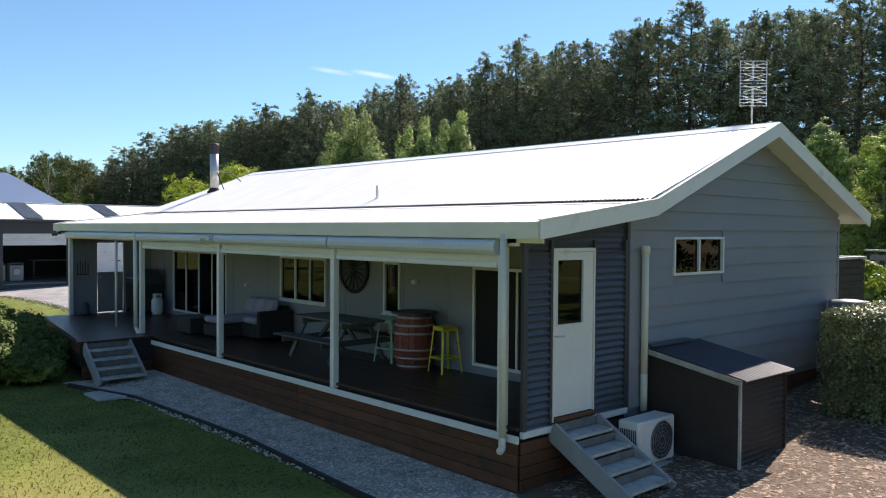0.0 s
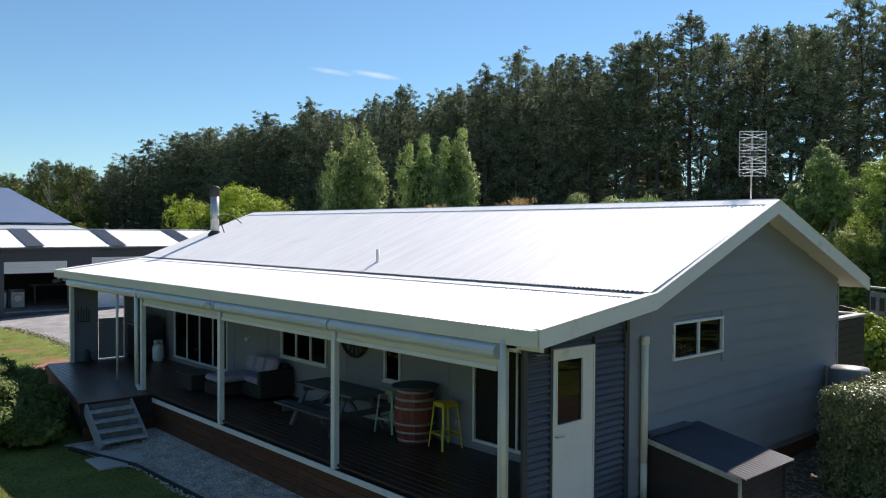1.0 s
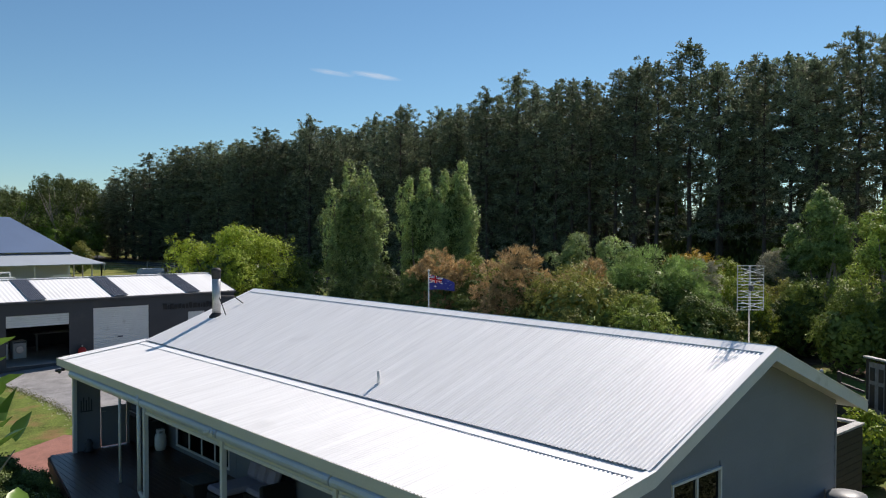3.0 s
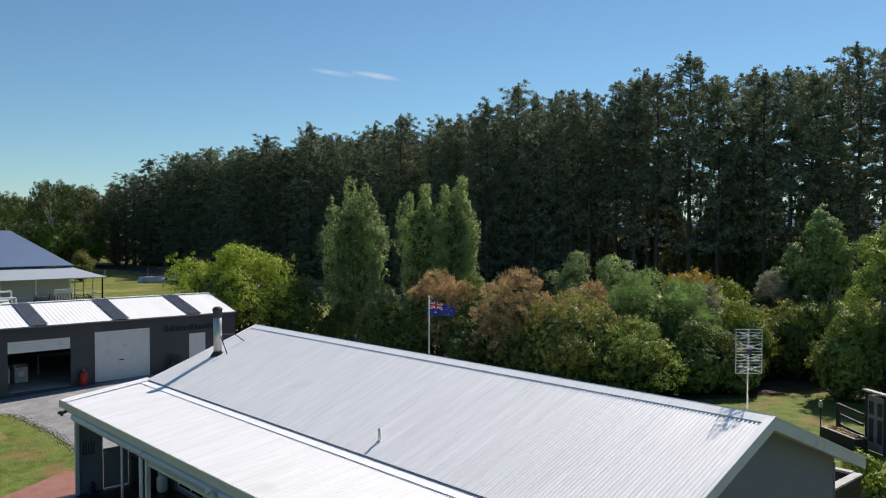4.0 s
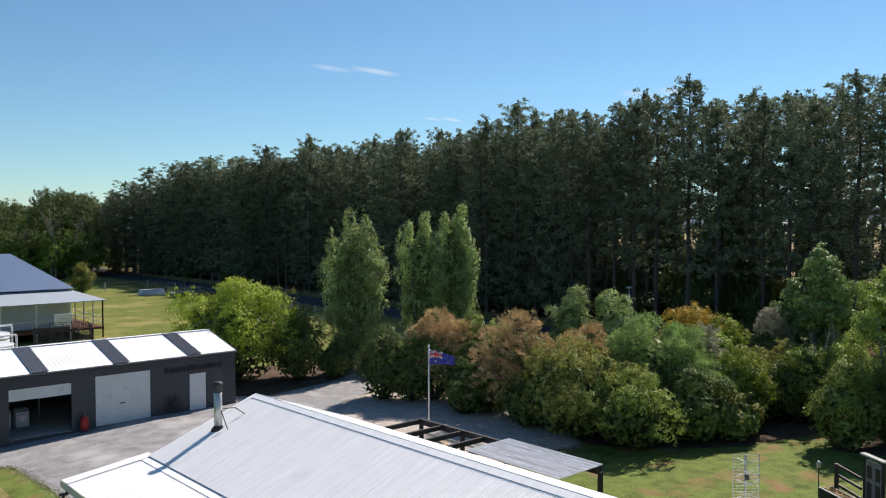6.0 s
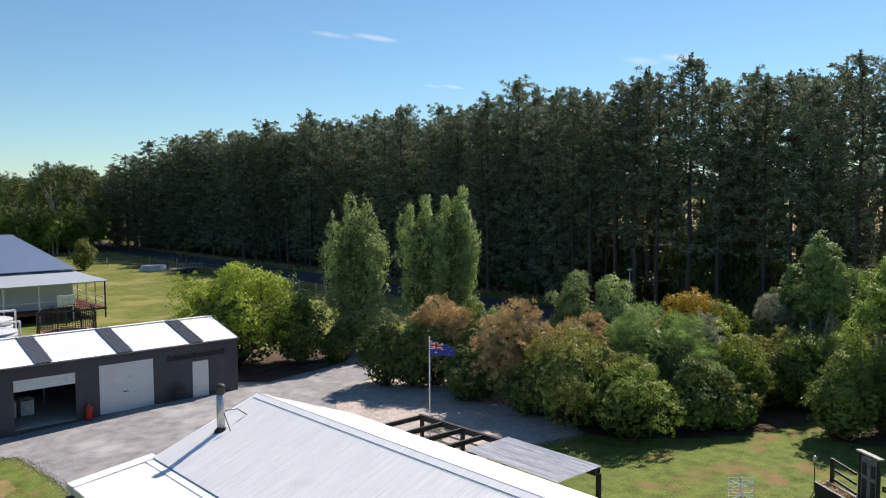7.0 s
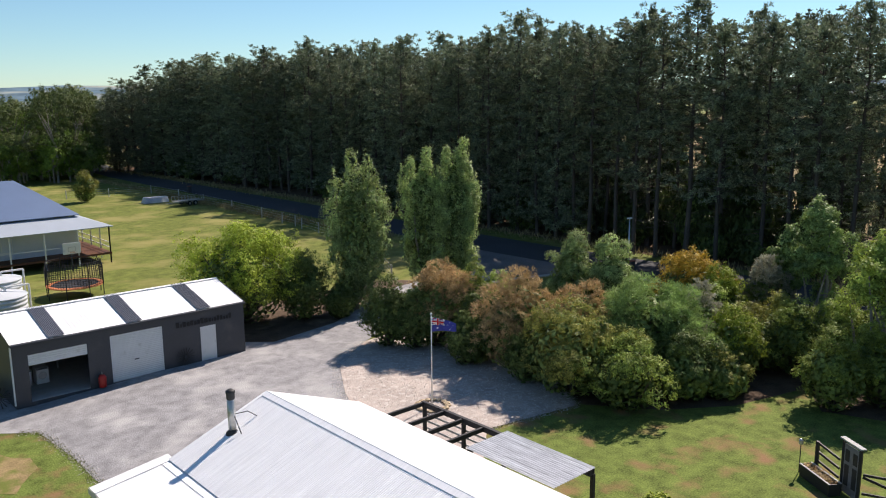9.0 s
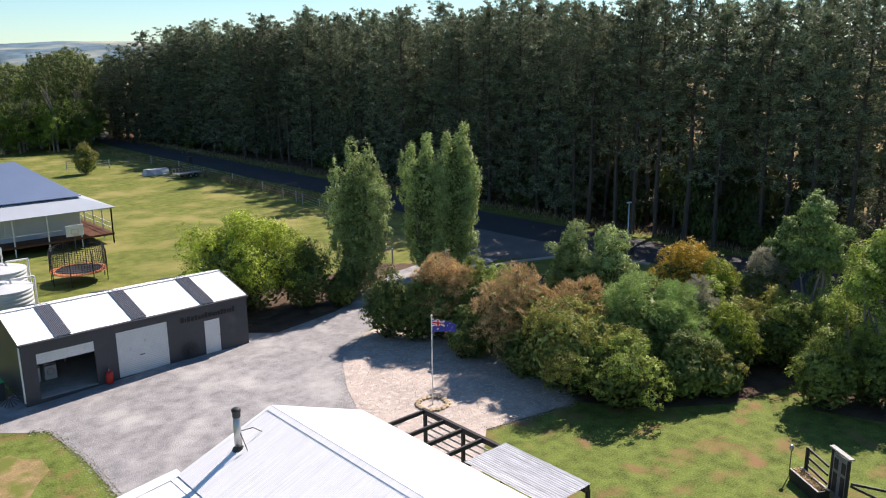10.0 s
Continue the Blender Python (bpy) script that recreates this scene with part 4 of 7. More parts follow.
# ---- garage shed ----
SY, SX0, SX1, SZ = 33.78, 1.9, 13.9, rise(8, 34)
shed = thing("garage_shed", "charcoal steel garage shed with a white roof and grey skylights", "shed")
op1, op2, op3 = (2.6, 5.33, SZ, 2.86), (6.44, 9.17, SZ, 3.0), (11.25, 12.2, SZ, 2.52)
part("wall", panel_with_holes(B(), 1, SY, 0.1, SX0, SX1, SZ - 0.2, 3.5, [op1, op2, op3]), M["shed_wall"], shed)
for x in (SX0, SX1 - 0.1):
    bm = B()
    ring = [(SY + 0.101, SZ - 0.2), (SY + 6.4, SZ - 0.2), (SY + 6.4, 3.45), (SY + 3.25, 4.22), (SY + 0.101, 3.45)]
    f0 = [bm.verts.new((x, y, z)) for y, z in ring]
    f1 = [bm.verts.new((x + 0.1, y, z)) for y, z in ring]
    bm.faces.new(f0)
    bm.faces.new(f1[::-1])
    for k in range(5):
        bm.faces.new((f0[k], f1[k], f1[(k + 1) % 5], f0[(k + 1) % 5]))
    bmesh.ops.recalc_face_normals(bm, faces=bm.faces)
    part("wall", bm, M["shed_wall"], shed)
part("wall", box(B(), (SX0 + 0.101, SY + 6.3, SZ - 0.2), (SX1 - 0.101, SY + 6.4, 3.45)), M["shed_wall"], shed)
for s in (0, 1):
    y_e, z_e = (SY - 0.06, 3.52) if s == 0 else (SY + 6.5, 3.52)
    part("roof", sheet((SX0 - 0.05, SY + 3.22, 4.33), (1, 0, 0), (0, y_e - SY - 3.22, z_e - 4.33), SX1 - SX0 + 0.1, 0.2, 0.012, 0.004, 4), M["shed_roof"], shed, "white ribbed steel roof slope")
M["skylight"] = material("grey_translucent_sheet", (0.09, 0.095, 0.11), 0.3, 0, 2, 0.1, 30, 0.02)
for x in (3.56, 7.35, 11.15):
    for s, y_e in ((0, SY - 0.08), (1, SY + 6.52)):
        part("skylight", sheet((x, SY + 3.22, 4.378), (1, 0, 0), (0, y_e - SY - 3.22, 3.565 - 4.378), 0.76, 0.0762, 0.02, 0.004, 4), M["skylight"], shed, "grey corrugated skylight sheet")
part("ridge_cap", box(B(), (SX0 - 0.05, SY + 3.08, 4.34), (SX1 + 0.05, SY + 3.36, 4.365)), M["roof"], shed)
part("gutter", box(B(), (SX0 - 0.05, SY - 0.16, 3.38), (SX1 + 0.05, SY - 0.05, 3.5), 0.02), M["dark_trim"], shed)
part("barge", beam(B(), (SX1 + 0.03, SY - 0.05, 3.47), (SX1 + 0.03, SY + 3.22, 4.28), 0.03, 0.16), M["dark_trim"], shed)
part("downpipe", box(B(), (SX0 - 0.08, SY - 0.1, SZ), (SX0 - 0.01, SY - 0.02, 3.4), 0.01), M["white"], shed, "white downpipe at the shed corner")


def roller(x0, x1, z0, z1, handle=True):
    bm = sheet((x0, SY + 0.04, z1), (0, 0, -1), (x1 - x0, 0, 0), z1 - z0, 0.1, 0.014, 0.006, 4)
    d = part("roller_door", bm, M["white"], shed, "white ribbed roller door")
    if handle:
        part("handle", box(B(), ((x0 + x1) / 2 - 0.2, SY + 0.005, z0 + 0.95), ((x0 + x1) / 2 + 0.05, SY + 0.029, z0 + 1.0), 0.005), M["dark_trim"], d)
    return d


roller(op2[0] + 0.003, op2[1] - 0.003, SZ + 0.02, op2[3])
roller(op1[0] + 0.003, op1[1] - 0.003, 2.32, op1[3], False)
pd = part("door", box(B(), (op3[0] + 0.02, SY + 0.02, SZ + 0.02), (op3[1] - 0.02, SY + 0.06, op3[3] - 0.01), 0.006), M["white"], shed, "white flush side door")
part("door_handle", box(B(), (op3[1] - 0.13, SY - 0.02, SZ + 1.0), (op3[1] - 0.08, SY + 0.019, SZ + 1.05), 0.005), M["steel"], pd)
part("shed_floor", box(B(), (SX0 + 0.1, SY + 0.02, SZ - 0.1), (SX1 - 0.1, SY + 6.3, SZ + 0.015)), M["concrete"], shed)

# ---- neighbour's house ----
h2 = thing("neighbour_house", "pale house with a blue hip roof and a raised verandah", "house")
hx1, hy0 = 18.2, 65.5
hx0, hy1, HZ = -12.0, 77.8, rise(15, 68)
VE, VI, RIDGE = 3.85, 4.75, 7.9
part("wall", box(B(), (hx0 + 2.4, hy0 + 2.4, HZ + 0.9), (hx1 - 2.4, hy1 - 2.4, 4.5)), material("pale_blue_wall", (0.55, 0.6, 0.66), 0.6, 0, 1, 0.05, 30, 0.05), h2, "pale blue-grey wall")
bm = B()
o_ = [(hx0, hy0), (hx1, hy0), (hx1, hy1), (hx0, hy1)]
i_ = [(hx0 + 2.4, hy0 + 2.4), (hx1 - 2.4, hy0 + 2.4), (hx1 - 2.4, hy1 - 2.4), (hx0 + 2.4, hy1 - 2.4)]
ov, iv = [bm.verts.new((*p, VE)) for p in o_], [bm.verts.new((*p, VI)) for p in i_]
for k in range(4):
    bm.faces.new((ov[k], ov[(k + 1) % 4], iv[(k + 1) % 4], iv[k]))
v_ = part("verandah_roof", bm, M["lightblueroof"], h2, "pale grey verandah roof")
v_.modifiers.new("thick", "SOLIDIFY").thickness = 0.08
bm = B()
iv = [bm.verts.new((x, y, VI + 0.12)) for x, y in ((hx0 + 2.1, hy0 + 2.1), (hx1 - 2.1, hy0 + 2.1), (hx1 - 2.1, hy1 - 2.1), (hx0 + 2.1, hy1 - 2.1))]
hm = (hy1 - hy0) / 2
r0, r1 = bm.verts.new((hx0 + hm, hy0 + hm, RIDGE)), bm.verts.new((hx1 - hm, hy0 + hm, RIDGE))
for f in ((iv[0], iv[1], r1, r0), (iv[1], iv[2], r1), (iv[2], iv[3], r0, r1), (iv[3], iv[0], r0)):
    bm.faces.new(f)
r_ = part("roof", bm, M["blueroof"], h2, "blue-grey corrugated hip roof")
r_.modifiers.new("thick", "SOLIDIFY").thickness = 0.06
part("verandah_floor", box(B(), (hx0 + 0.2, hy0 + 0.2, HZ + 0.75), (hx1 - 0.2, hy1 - 0.2, HZ + 0.92)), M["skirt"], h2, "timber verandah floor")
for k in range(12):
    for p in ((hx1 - 0.3 - k * 2.7, hy0 + 0.3), (hx1 - 0.3, hy0 + 0.3 + k * 2.45)):
        if p[1] < hy1 and p[0] > hx0:
            part("post", box(B(), (p[0] - 0.05, p[1] - 0.05, HZ), (p[0] + 0.05, p[1] + 0.05, VE + 0.1)), M["white"], h2)
for x in (hx1 - 21.5, hx1 - 15.6, hx1 - 9.4):
    window_unit(1, hy0 + 2.4, x, x + 1.7, 2.1, 3.4, 2, h2)
for z in (1.3, 1.75):
    part("rail", box(B(), (hx1 - 0.33, hy0 + 0.3, HZ + z), (hx1 - 0.27, hy1 - 0.3, HZ + z + 0.06)), M["white"], h2)
    if z > 1.5:
        part("rail", box(B(), (hx0, hy0 + 0.27, HZ + z), (hx1 - 4.5, hy0 + 0.33, HZ + z + 0.06)), M["white"], h2)

# ---- pines ----
pines = [make_pine(100 + k, h, k > 3) for k, h in enumerate((22.4, 21.8, 22.9, 21.4, 22.9, 22.2, 22.5))]
rng = np.random.default_rng(8)
used = [False] * len(pines)
for row, x0 in enumerate((54.5, 58.5, 63.0, 67.5)):
    y = -6 + row * 1.3
    while y < 168 - row * 3:
        k = int(rng.integers(4)) if y < 42 and rng.random() < 0.85 else int(rng.integers(4, 7) if y > 105 else rng.integers(2, 7))
        if row > 1 and y < 46 and rng.random() < 0.62:
            y += 4
            continue
        x = x0 + rng.normal(0, 0.6) + min(4.5, max(0, y - 40) * 0.09) * min(1, max(0, (165 - y) / 45))
        s = rng.uniform(0.93, 1.03) * (0.965 + 0.035 * min(1, max(0, (y - 16) / 14)) * min(1, max(0, (150 - y) / 40)) + 0.05 * math.exp(-((y - 24) / 4) ** 2))
        wide = rng.uniform(0.98, 1.14) + 0.4 * min(1, max(0, (y - 80) / 50))
        m = pose(x, y, rise(x, y) - 0.05, 0, 0, rng.uniform(0, 360)) @ Matrix.Diagonal((s * wide, s * wide, s * (1 - 0.26 * max(0, (y - 142) / 26)), 1))
        if not used[k]:
            used[k] = True
            pines[k].matrix_basis = m
        else:
            copy_thing(pines[k], m)
        y += rng.uniform(2.1, 3.1) if y < 48 else rng.uniform(2.6, 3.7)

# ---- poplars ----
pop = make_poplar(21, 10.3, 1.45, [(-0.9, 0.7, 8.9), (0.0, 0.0, 10.2), (0.75, -0.75, 10.0), (-0.3, 0.5, 8.0), (1.2, -0.9, 8.6)])
pop.location = (24.1, 37.1, rise(24, 37))
pop = make_poplar(22, 10.2, 1.35, [(-0.6, 0.5, 9.4), (0.2, -0.2, 10.1), (0.8, -0.6, 8.6)])
pop.location = (30.7, 37.7, rise(30, 37))
pop = make_poplar(23, 10.8, 1.3, [(-0.4, 0.3, 10.0), (0.3, -0.3, 10.75), (0.8, -0.7, 8.8)])
pop.location = (33.4, 37.1, rise(33, 37))

# ---- garden shrubs: place, radius, height, leaves ----
SHRUBS = [
    ((20.6, 29.0), 1.7, 3.9, "dkgreen", "dark green rounded shrub beside the drive"),
    ((22.6, 27.0), 2.1, 4.7, "brown", "tall shrub with brown seeding tips"),
    ((24.0, 25.6), 1.5, 4.6, "green", "dense bright green rounded shrub"),
    ((23.0, 23.6), 1.6, 3.2, "dkgreen", "dark green low shrub at the pebble bed"),
    ((23.2, 21.2), 2.6, 5.0, "brown", "large brown-tipped bottlebrush shrub"),
    ((22.0, 19.4), 1.5, 2.8, "dkgreen", "low dark shrub at the pebble bed"),
    ((22.2, 16.9), 2.4, 4.4, "olive", "large olive shrub with yellowing leaves"),
    ((22.6, 14.0), 2.0, 3.2, "green", "olive shrub with glossy yellow-green tips"),
    ((31.3, 24.1), 1.8, 5.6, "palegreen", "slender pale green young tree"),
    ((32.9, 22.3), 1.8, 5.4, "palegreen", "slender pale green young tree"),
    ((26.4, 15.4), 2.8, 5.0, "greygreen", "large feathery grey-green shrub"),
    ((25.6, 12.8), 1.9, 2.9, "dkgreen", "dark green shrub beside the lawn"),
    ((29.9, 14.6), 1.5, 4.2, "silver", "silver-grey shrub in the border"),
    ((36.0, 18.9), 2.6, 4.6, "orange", "shrub turning orange and gold"),
    ((34.6, 16.1), 1.8, 4.2, "lime", "lime-green shrub in the border"),
    ((29.2, 12.4), 1.6, 3.7, "lime", "yellow-green shrub in the border"),
    ((27.0, 11.6), 1.4, 2.1, "olive", "low yellow-green shrub at the lawn edge"),
    ((37.7, 15.0), 1.7, 4.6, "silver", "grey-leaved shrub in the border"),
    ((32.9, 11.2), 2.1, 3.6, "green", "green shrub with rusty tips"),
    ((34.3, 12.4), 1.5, 3.4, "olive", "olive shrub in the garden border"),
    ((29.3, 7.5), 1.6, 3.6, "green", "pale green bushy young tree"),
    ((31.3, 6.0), 1.6, 3.8, "green", "pale green bushy young tree"),
    ((33.2, 3.4), 2.0, 4.2, "dkgreen", "dark green shrub by the gate"),
    ((17.0, 39.6), 3.7, 5.9, "lime", "broad bright green shrub behind the garage"),
    ((20.2, 37.6), 2.0, 4.2, "dkgreen", "dark green shrub beside the garage"),
    ((22.0, 35.9), 1.2, 2.4, "dkgreen", "small dark shrub under the poplars"),
    ((-2.7, 11.9), 1.15, 1.25, "dkgreen", "low dense dark shrub beside the verandah steps"),
    ((-3.9, 12.3), 1.2, 1.2, "dkgreen", "low dense dark shrub at the lawn"),
    ((-2.5, 13.6), 1.1, 1.35, "dkgreen", "low dense dark shrub beside the deck"),
    ((-3.6, 14.6), 1.2, 1.3, "dkgreen", "low dense dark shrub beside the deck"),
    ((-5.0, 13.6), 1.1, 1.15, "dkgreen", "low dense dark shrub at the lawn"),
    ((-1.9, 15.4), 0.9, 1.2, "dkgreen", "low dense dark shrub beside the deck"),
    ((-2.0, 12.4), 0.85, 1.1, "dkgreen", "low dense dark shrub beside the deck"),
    ((-1.75, 13.9), 0.7, 1.15, "dkgreen", "low dense dark shrub beside the deck"),
    ((-2.3, 11.2), 0.65, 0.8, "dkgreen", "small dark shrub beside the verandah steps"),
    ((14.8, 7.0), 0.75, 1.0, "lime", "low yellow-green shrub behind the pergola"),
    ((13.7, 1.1), 0.75, 1.75, "lime", "clipped yellow-green shrub behind the slat fence"),
    ((24.6, 24.0), 1.6, 4.2, "green", "mid-green shrub in the border"),
    ((25.4, 18.6), 1.9, 4.4, "brown", "rusty brown shrub in the border"),
    ((28.2, 17.6), 1.8, 4.2, "greygreen", "feathery green shrub in the border"),
    ((31.4, 12.6), 1.6, 3.4, "olive", "olive shrub behind the border"),
    ((33.0, 15.4), 1.6, 3.6, "green", "green shrub behind the border"),
    ((21.6, 23.4), 1.3, 2.6, "dkgreen", "dark green shrub at the pebbles"),
    ((35.5, 9.0), 2.2, 3.6, "green", "green shrub below the eucalypt"),
    ((21.4, 27.6), 1.6, 3.4, "dkgreen", "dark green shrub at the bend of the drive"),
    ((23.0, 18.4), 1.6, 3.4, "dkgreen", "dark green shrub under taller growth"),
    ((24.0, 15.2), 1.7, 3.2, "olive", "yellow-tipped olive shrub in the border"),
    ((31.3, 113.0), 1.8, 4.2, "olive", "lone olive shrub in the paddock"),
]
for n, ((x, y), r, h, mat, text) in enumerate(SHRUBS):
    near = y < 20 and x < 5
    b = make_bush(300 + n, r * (1.0 if near else 1.12), h * (1.0 if near else 1.08), M[mat], 0.06 if near else (0.09 if r < 3 else 0.12), 16000 if near else int(min(36000, 2100 * r * h)), text, feathery=mat in ("brown", "greygreen", "silver"))
    b.location = (x, y, rise(x, y))
for n, ((x, y), r, h, mat, text) in enumerate([((37.9, 12.0), 1.9, 8.4, "greygreen", "tall pale green eucalypt with open crown"), ((33.9, 7.0), 2.2, 8.0, "green", "tall light green garden tree"), ((39.5, 14.5), 1.3, 6.5, "greygreen", "slim pale green garden eucalypt")]):
    b = make_bush(400 + n, r, h, M[mat], 0.14, 17000, text, "garden_tree", "garden trees", True)
    b.location = (x, y, rise(x, y))

# ---- woods beyond the paddock ----
gums = [make_gum(500 + k, h, r, M[mt]) for k, (h, r, mt) in enumerate(((20, 6.5, "gum"), (15, 5.5, "woodgreen"), (11, 5, "gum"), (22, 6.5, "gum"), (9, 5, "woodgreen")))]
rng = np.random.default_rng(31)
used = [False] * 5
for k in range(170):
    band = (0, 0, 1, 1, 2, 2)[k % 6]
    y = (rng.uniform(146, 168), rng.uniform(176, 215), rng.uniform(230, 320))[band]
    lo, hi = 0.245 * (y + 6.5) - 17, 0.345 * (y + 6.5) - 9
    x = rng.uniform(lo, hi)
    kk = int(rng.choice(((4, 2, 4), (1, 2, 0), (0, 3, 3))[band]))
    wide = (0.8, 1.0, 1.25)[band]
    m = pose(x, y, 0.5, 0, 0, rng.uniform(0, 360)) @ Matrix.Diagonal((wide, wide, (rng.uniform(0.8, 1.15), rng.uniform(0.75, 1.05), rng.uniform(0.72, 0.95) + (0.3 if 0.285 < x / y < 0.3 else 0))[band], 1))
    if not used[kk]:
        used[kk] = True
        gums[kk].matrix_basis = m
    else:
        copy_thing(gums[kk], m)
# unseen garden trees round the front lawn, added to block low sky and reflect
rng = np.random.default_rng(41)
for k, (x, y) in enumerate([(-13, 24), (-14.5, 18), (-16, 12), (-17.5, 6), (-18.5, 0), (-19, -6), (-18.5, -12), (-16, -17), (-11, -20), (-5.5, -21.5), (0, -21), (6, -19.5), (12, -17), (-21, 9), (-22.5, -3), (-21.5, -14), (-13.5, 30), (-15, 36), (-17, 43), (-20, 33), (-19, 50), (22, -5), (25, -9), (21, -12), (27, -4), (17, -15), (30, -8)]):
    copy_thing(gums[(1, 2, 4)[k % 3]], pose(x, y, 0, 0, 0, rng.uniform(0, 360)) @ Matrix.Diagonal((0.7, 0.7, 0.75, 1)))
for x, y, s in ((37.5, 146, 1.0), (42, 150, 0.95), (33, 150, 0.85), (46, 158, 1.0), (50, 168, 1.05), (52, 172, 0.9), (54, 178, 1.0), (49, 162, 0.7), (56, 186, 1.0), (51, 184, 1.1), (58, 172, 0.9), (62, 176, 1.0), (66, 172, 0.9), (60, 182, 1.0), (43, 166, 1.1), (47, 176, 1.1)):
    copy_thing(gums[0], pose(x, y, 0.5, 0, 0, x * 37) @ Matrix.Diagonal((0.75, 0.75, s, 1)))

# understorey below the pines
us = [make_bush(600 + k, r, h, M[mt], 0.3, 2600, "low scrub growing under the pines", "understorey_shrub", "scrub under the pines") for k, (r, h, mt) in enumerate(((2.4, 2.6, "scrub"), (2.0, 3.4, "scrub"), (2.6, 2.0, "scrub")))]
rng = np.random.default_rng(77)
first = [True] * 3
for k in range(190):
    y = -8 + 172 * ((k + rng.random()) / 190) ** 1.4
    x = rng.uniform(57, 78)
    kk = int(rng.integers(3))
    m = pose(x, y, 0.55, 0, 0, rng.uniform(0, 360)) @ Matrix.Diagonal((1, 1, rng.uniform(0.7, 1.3) * (2.2 if x > 66 else 0.9), 1))
    if first[kk]:
        first[kk] = False
        us[kk].matrix_basis = m
    else:
        copy_thing(us[kk], m)


def tufts(name, places, mat, label, category, length, width, seed, lean=0.35):
    rng = np.random.default_rng(seed)
    pts = np.array(places)
    out = np.tile(np.array([0.0, 0.0, 1.0]), (len(pts), 1))
    me = leaf_mesh(name, pts + np.array([0, 0, length * 0.35]), out, length, width, mat, rng, lean, False)
    return tagged(new(name, me), label, category, "", "stuff")


# dry verge grass on both sides of the road
rng = np.random.default_rng(5)
verge = [(x, y, 0.57) for x, y in zip(rng.normal(54.6, 0.9, 5200), rng.uniform(0, 170, 5200))]
verge += [(x, y, 0.57) for x, y in zip(rng.normal(43.6, 0.7, 2600), rng.uniform(58, 150, 2600))]
tufts("verge_grass", verge, M["dry"], "long dry grass on the road verge", "grass", 0.55, 0.09, 6)
fence_weeds = [(x, y, 0.57) for x, y in zip(rng.normal(42.3, 0.5, 1500), rng.uniform(72, 112, 1500))]
tufts("fence_weeds", fence_weeds, M["dry"], "tall dry weeds along the paddock fence", "grass", 0.8, 0.1, 9)
# short lawn blades close to the house
n = 34000
gx, gy = rng.uniform(-7, -1.5, n), rng.uniform(-1.5, 14, n)
tufts("lawn_blades", [(x, y, rise(x, y)) for x, y in zip(gx, gy)], M["blade"], "short mown lawn grass", "grass", 0.032, 0.012, 7, 0.6)


def inside(x, y, ring):
    hit = False
    for (ax, ay), (bx, by) in zip(ring, ring[1:] + ring[:1]):
        if (ay > y) != (by > y) and x < ax + (y - ay) / (by - ay) * (bx - ax):
            hit = not hit
    return hit


def scatter_stones(name, area, n, size, mat, label, category, seed, flat=0.6, chips=False, ring=None):
    """Loose stones or chips on the ground inside a box of the plan."""
    rng = np.random.default_rng(seed)
    verts, faces = [], []
    for i in range(n):
        x, y = rng.uniform(area[0], area[1]), rng.uniform(area[2], area[3])
        if ring and not inside(x, y, ring):
            continue
        s = size * rng.uniform(0.5, 1.3)
        z = rise(x, y) + 0.03
        b = len(verts)
        a = rng.uniform(0, 6.28)
        ca, sa = math.cos(a), math.sin(a)
        el = 2.6 if chips else 1.2
        for dx, dy, dz in ((el, 0, 0), (0, 1, 0), (-el, 0, 0.2), (0, -1, 0.1), (0, 0, flat), (0, 0, -flat)):
            dx, dy = dx * s * rng.uniform(0.7, 1.2), dy * s * rng.uniform(0.7, 1.2)
            verts.append((x + dx * ca - dy * sa, y + dx * sa + dy * ca, z + dz * s))
        for f in ((0, 1, 4), (1, 2, 4), (2, 3, 4), (3, 0, 4), (1, 0, 5), (2, 1, 5), (3, 2, 5), (0, 3, 5)):
            faces.append(tuple(b + q for q in f))
    me = bpy.data.meshes.new(name)
    me.from_pydata(verts, [], faces)
    me.materials.append(mat)
    return tagged(new(name, me), label, category, "", "stuff")


scatter_stones("gravel_stones", (-1.4, 0.0, -0.9, 10.4), 7000, 0.022, M["stone"], "pale loose gravel stones", "gravel", 11)
scatter_stones("bark_chips", (0.3, 9.5, -4.5, -0.1), 9000, 0.022, M["chip"], "scattered bark chips and leaf litter", "mulch", 12, 0.4, True)
scatter_stones("pebbles", (10.5, 22.5, 15.6, 29), 9000, 0.045, M["stone"], "scattered pale pebbles round the flagpole", "gravel", 13, ring=[(10, 12), (16.1, 16.7), (21.0, 15.8), (23.5, 18.5), (24, 27), (21.5, 30.6), (19.9, 30.3), (16.4, 27.7), (14.4, 24.4), (12.4, 20), (10, 17.3)])



def along(line, n, spread, rng):
    """Places strewn on both sides of a line of the plan."""
    legs = [(Vector(a), Vector(b)) for a, b in zip(line, line[1:])]
    total = sum((b - a).length for a, b in legs)
    got = []
    for a, b in legs:
        d = b - a
        side = Vector((-d.y, d.x)).normalized()
        for k in range(int(n * d.length / total)):
            p = a + d * rng.random() + side * rng.gauss(0, spread)
            got.append((p.x, p.y, rise(p.x, p.y) + 0.02))
    return got


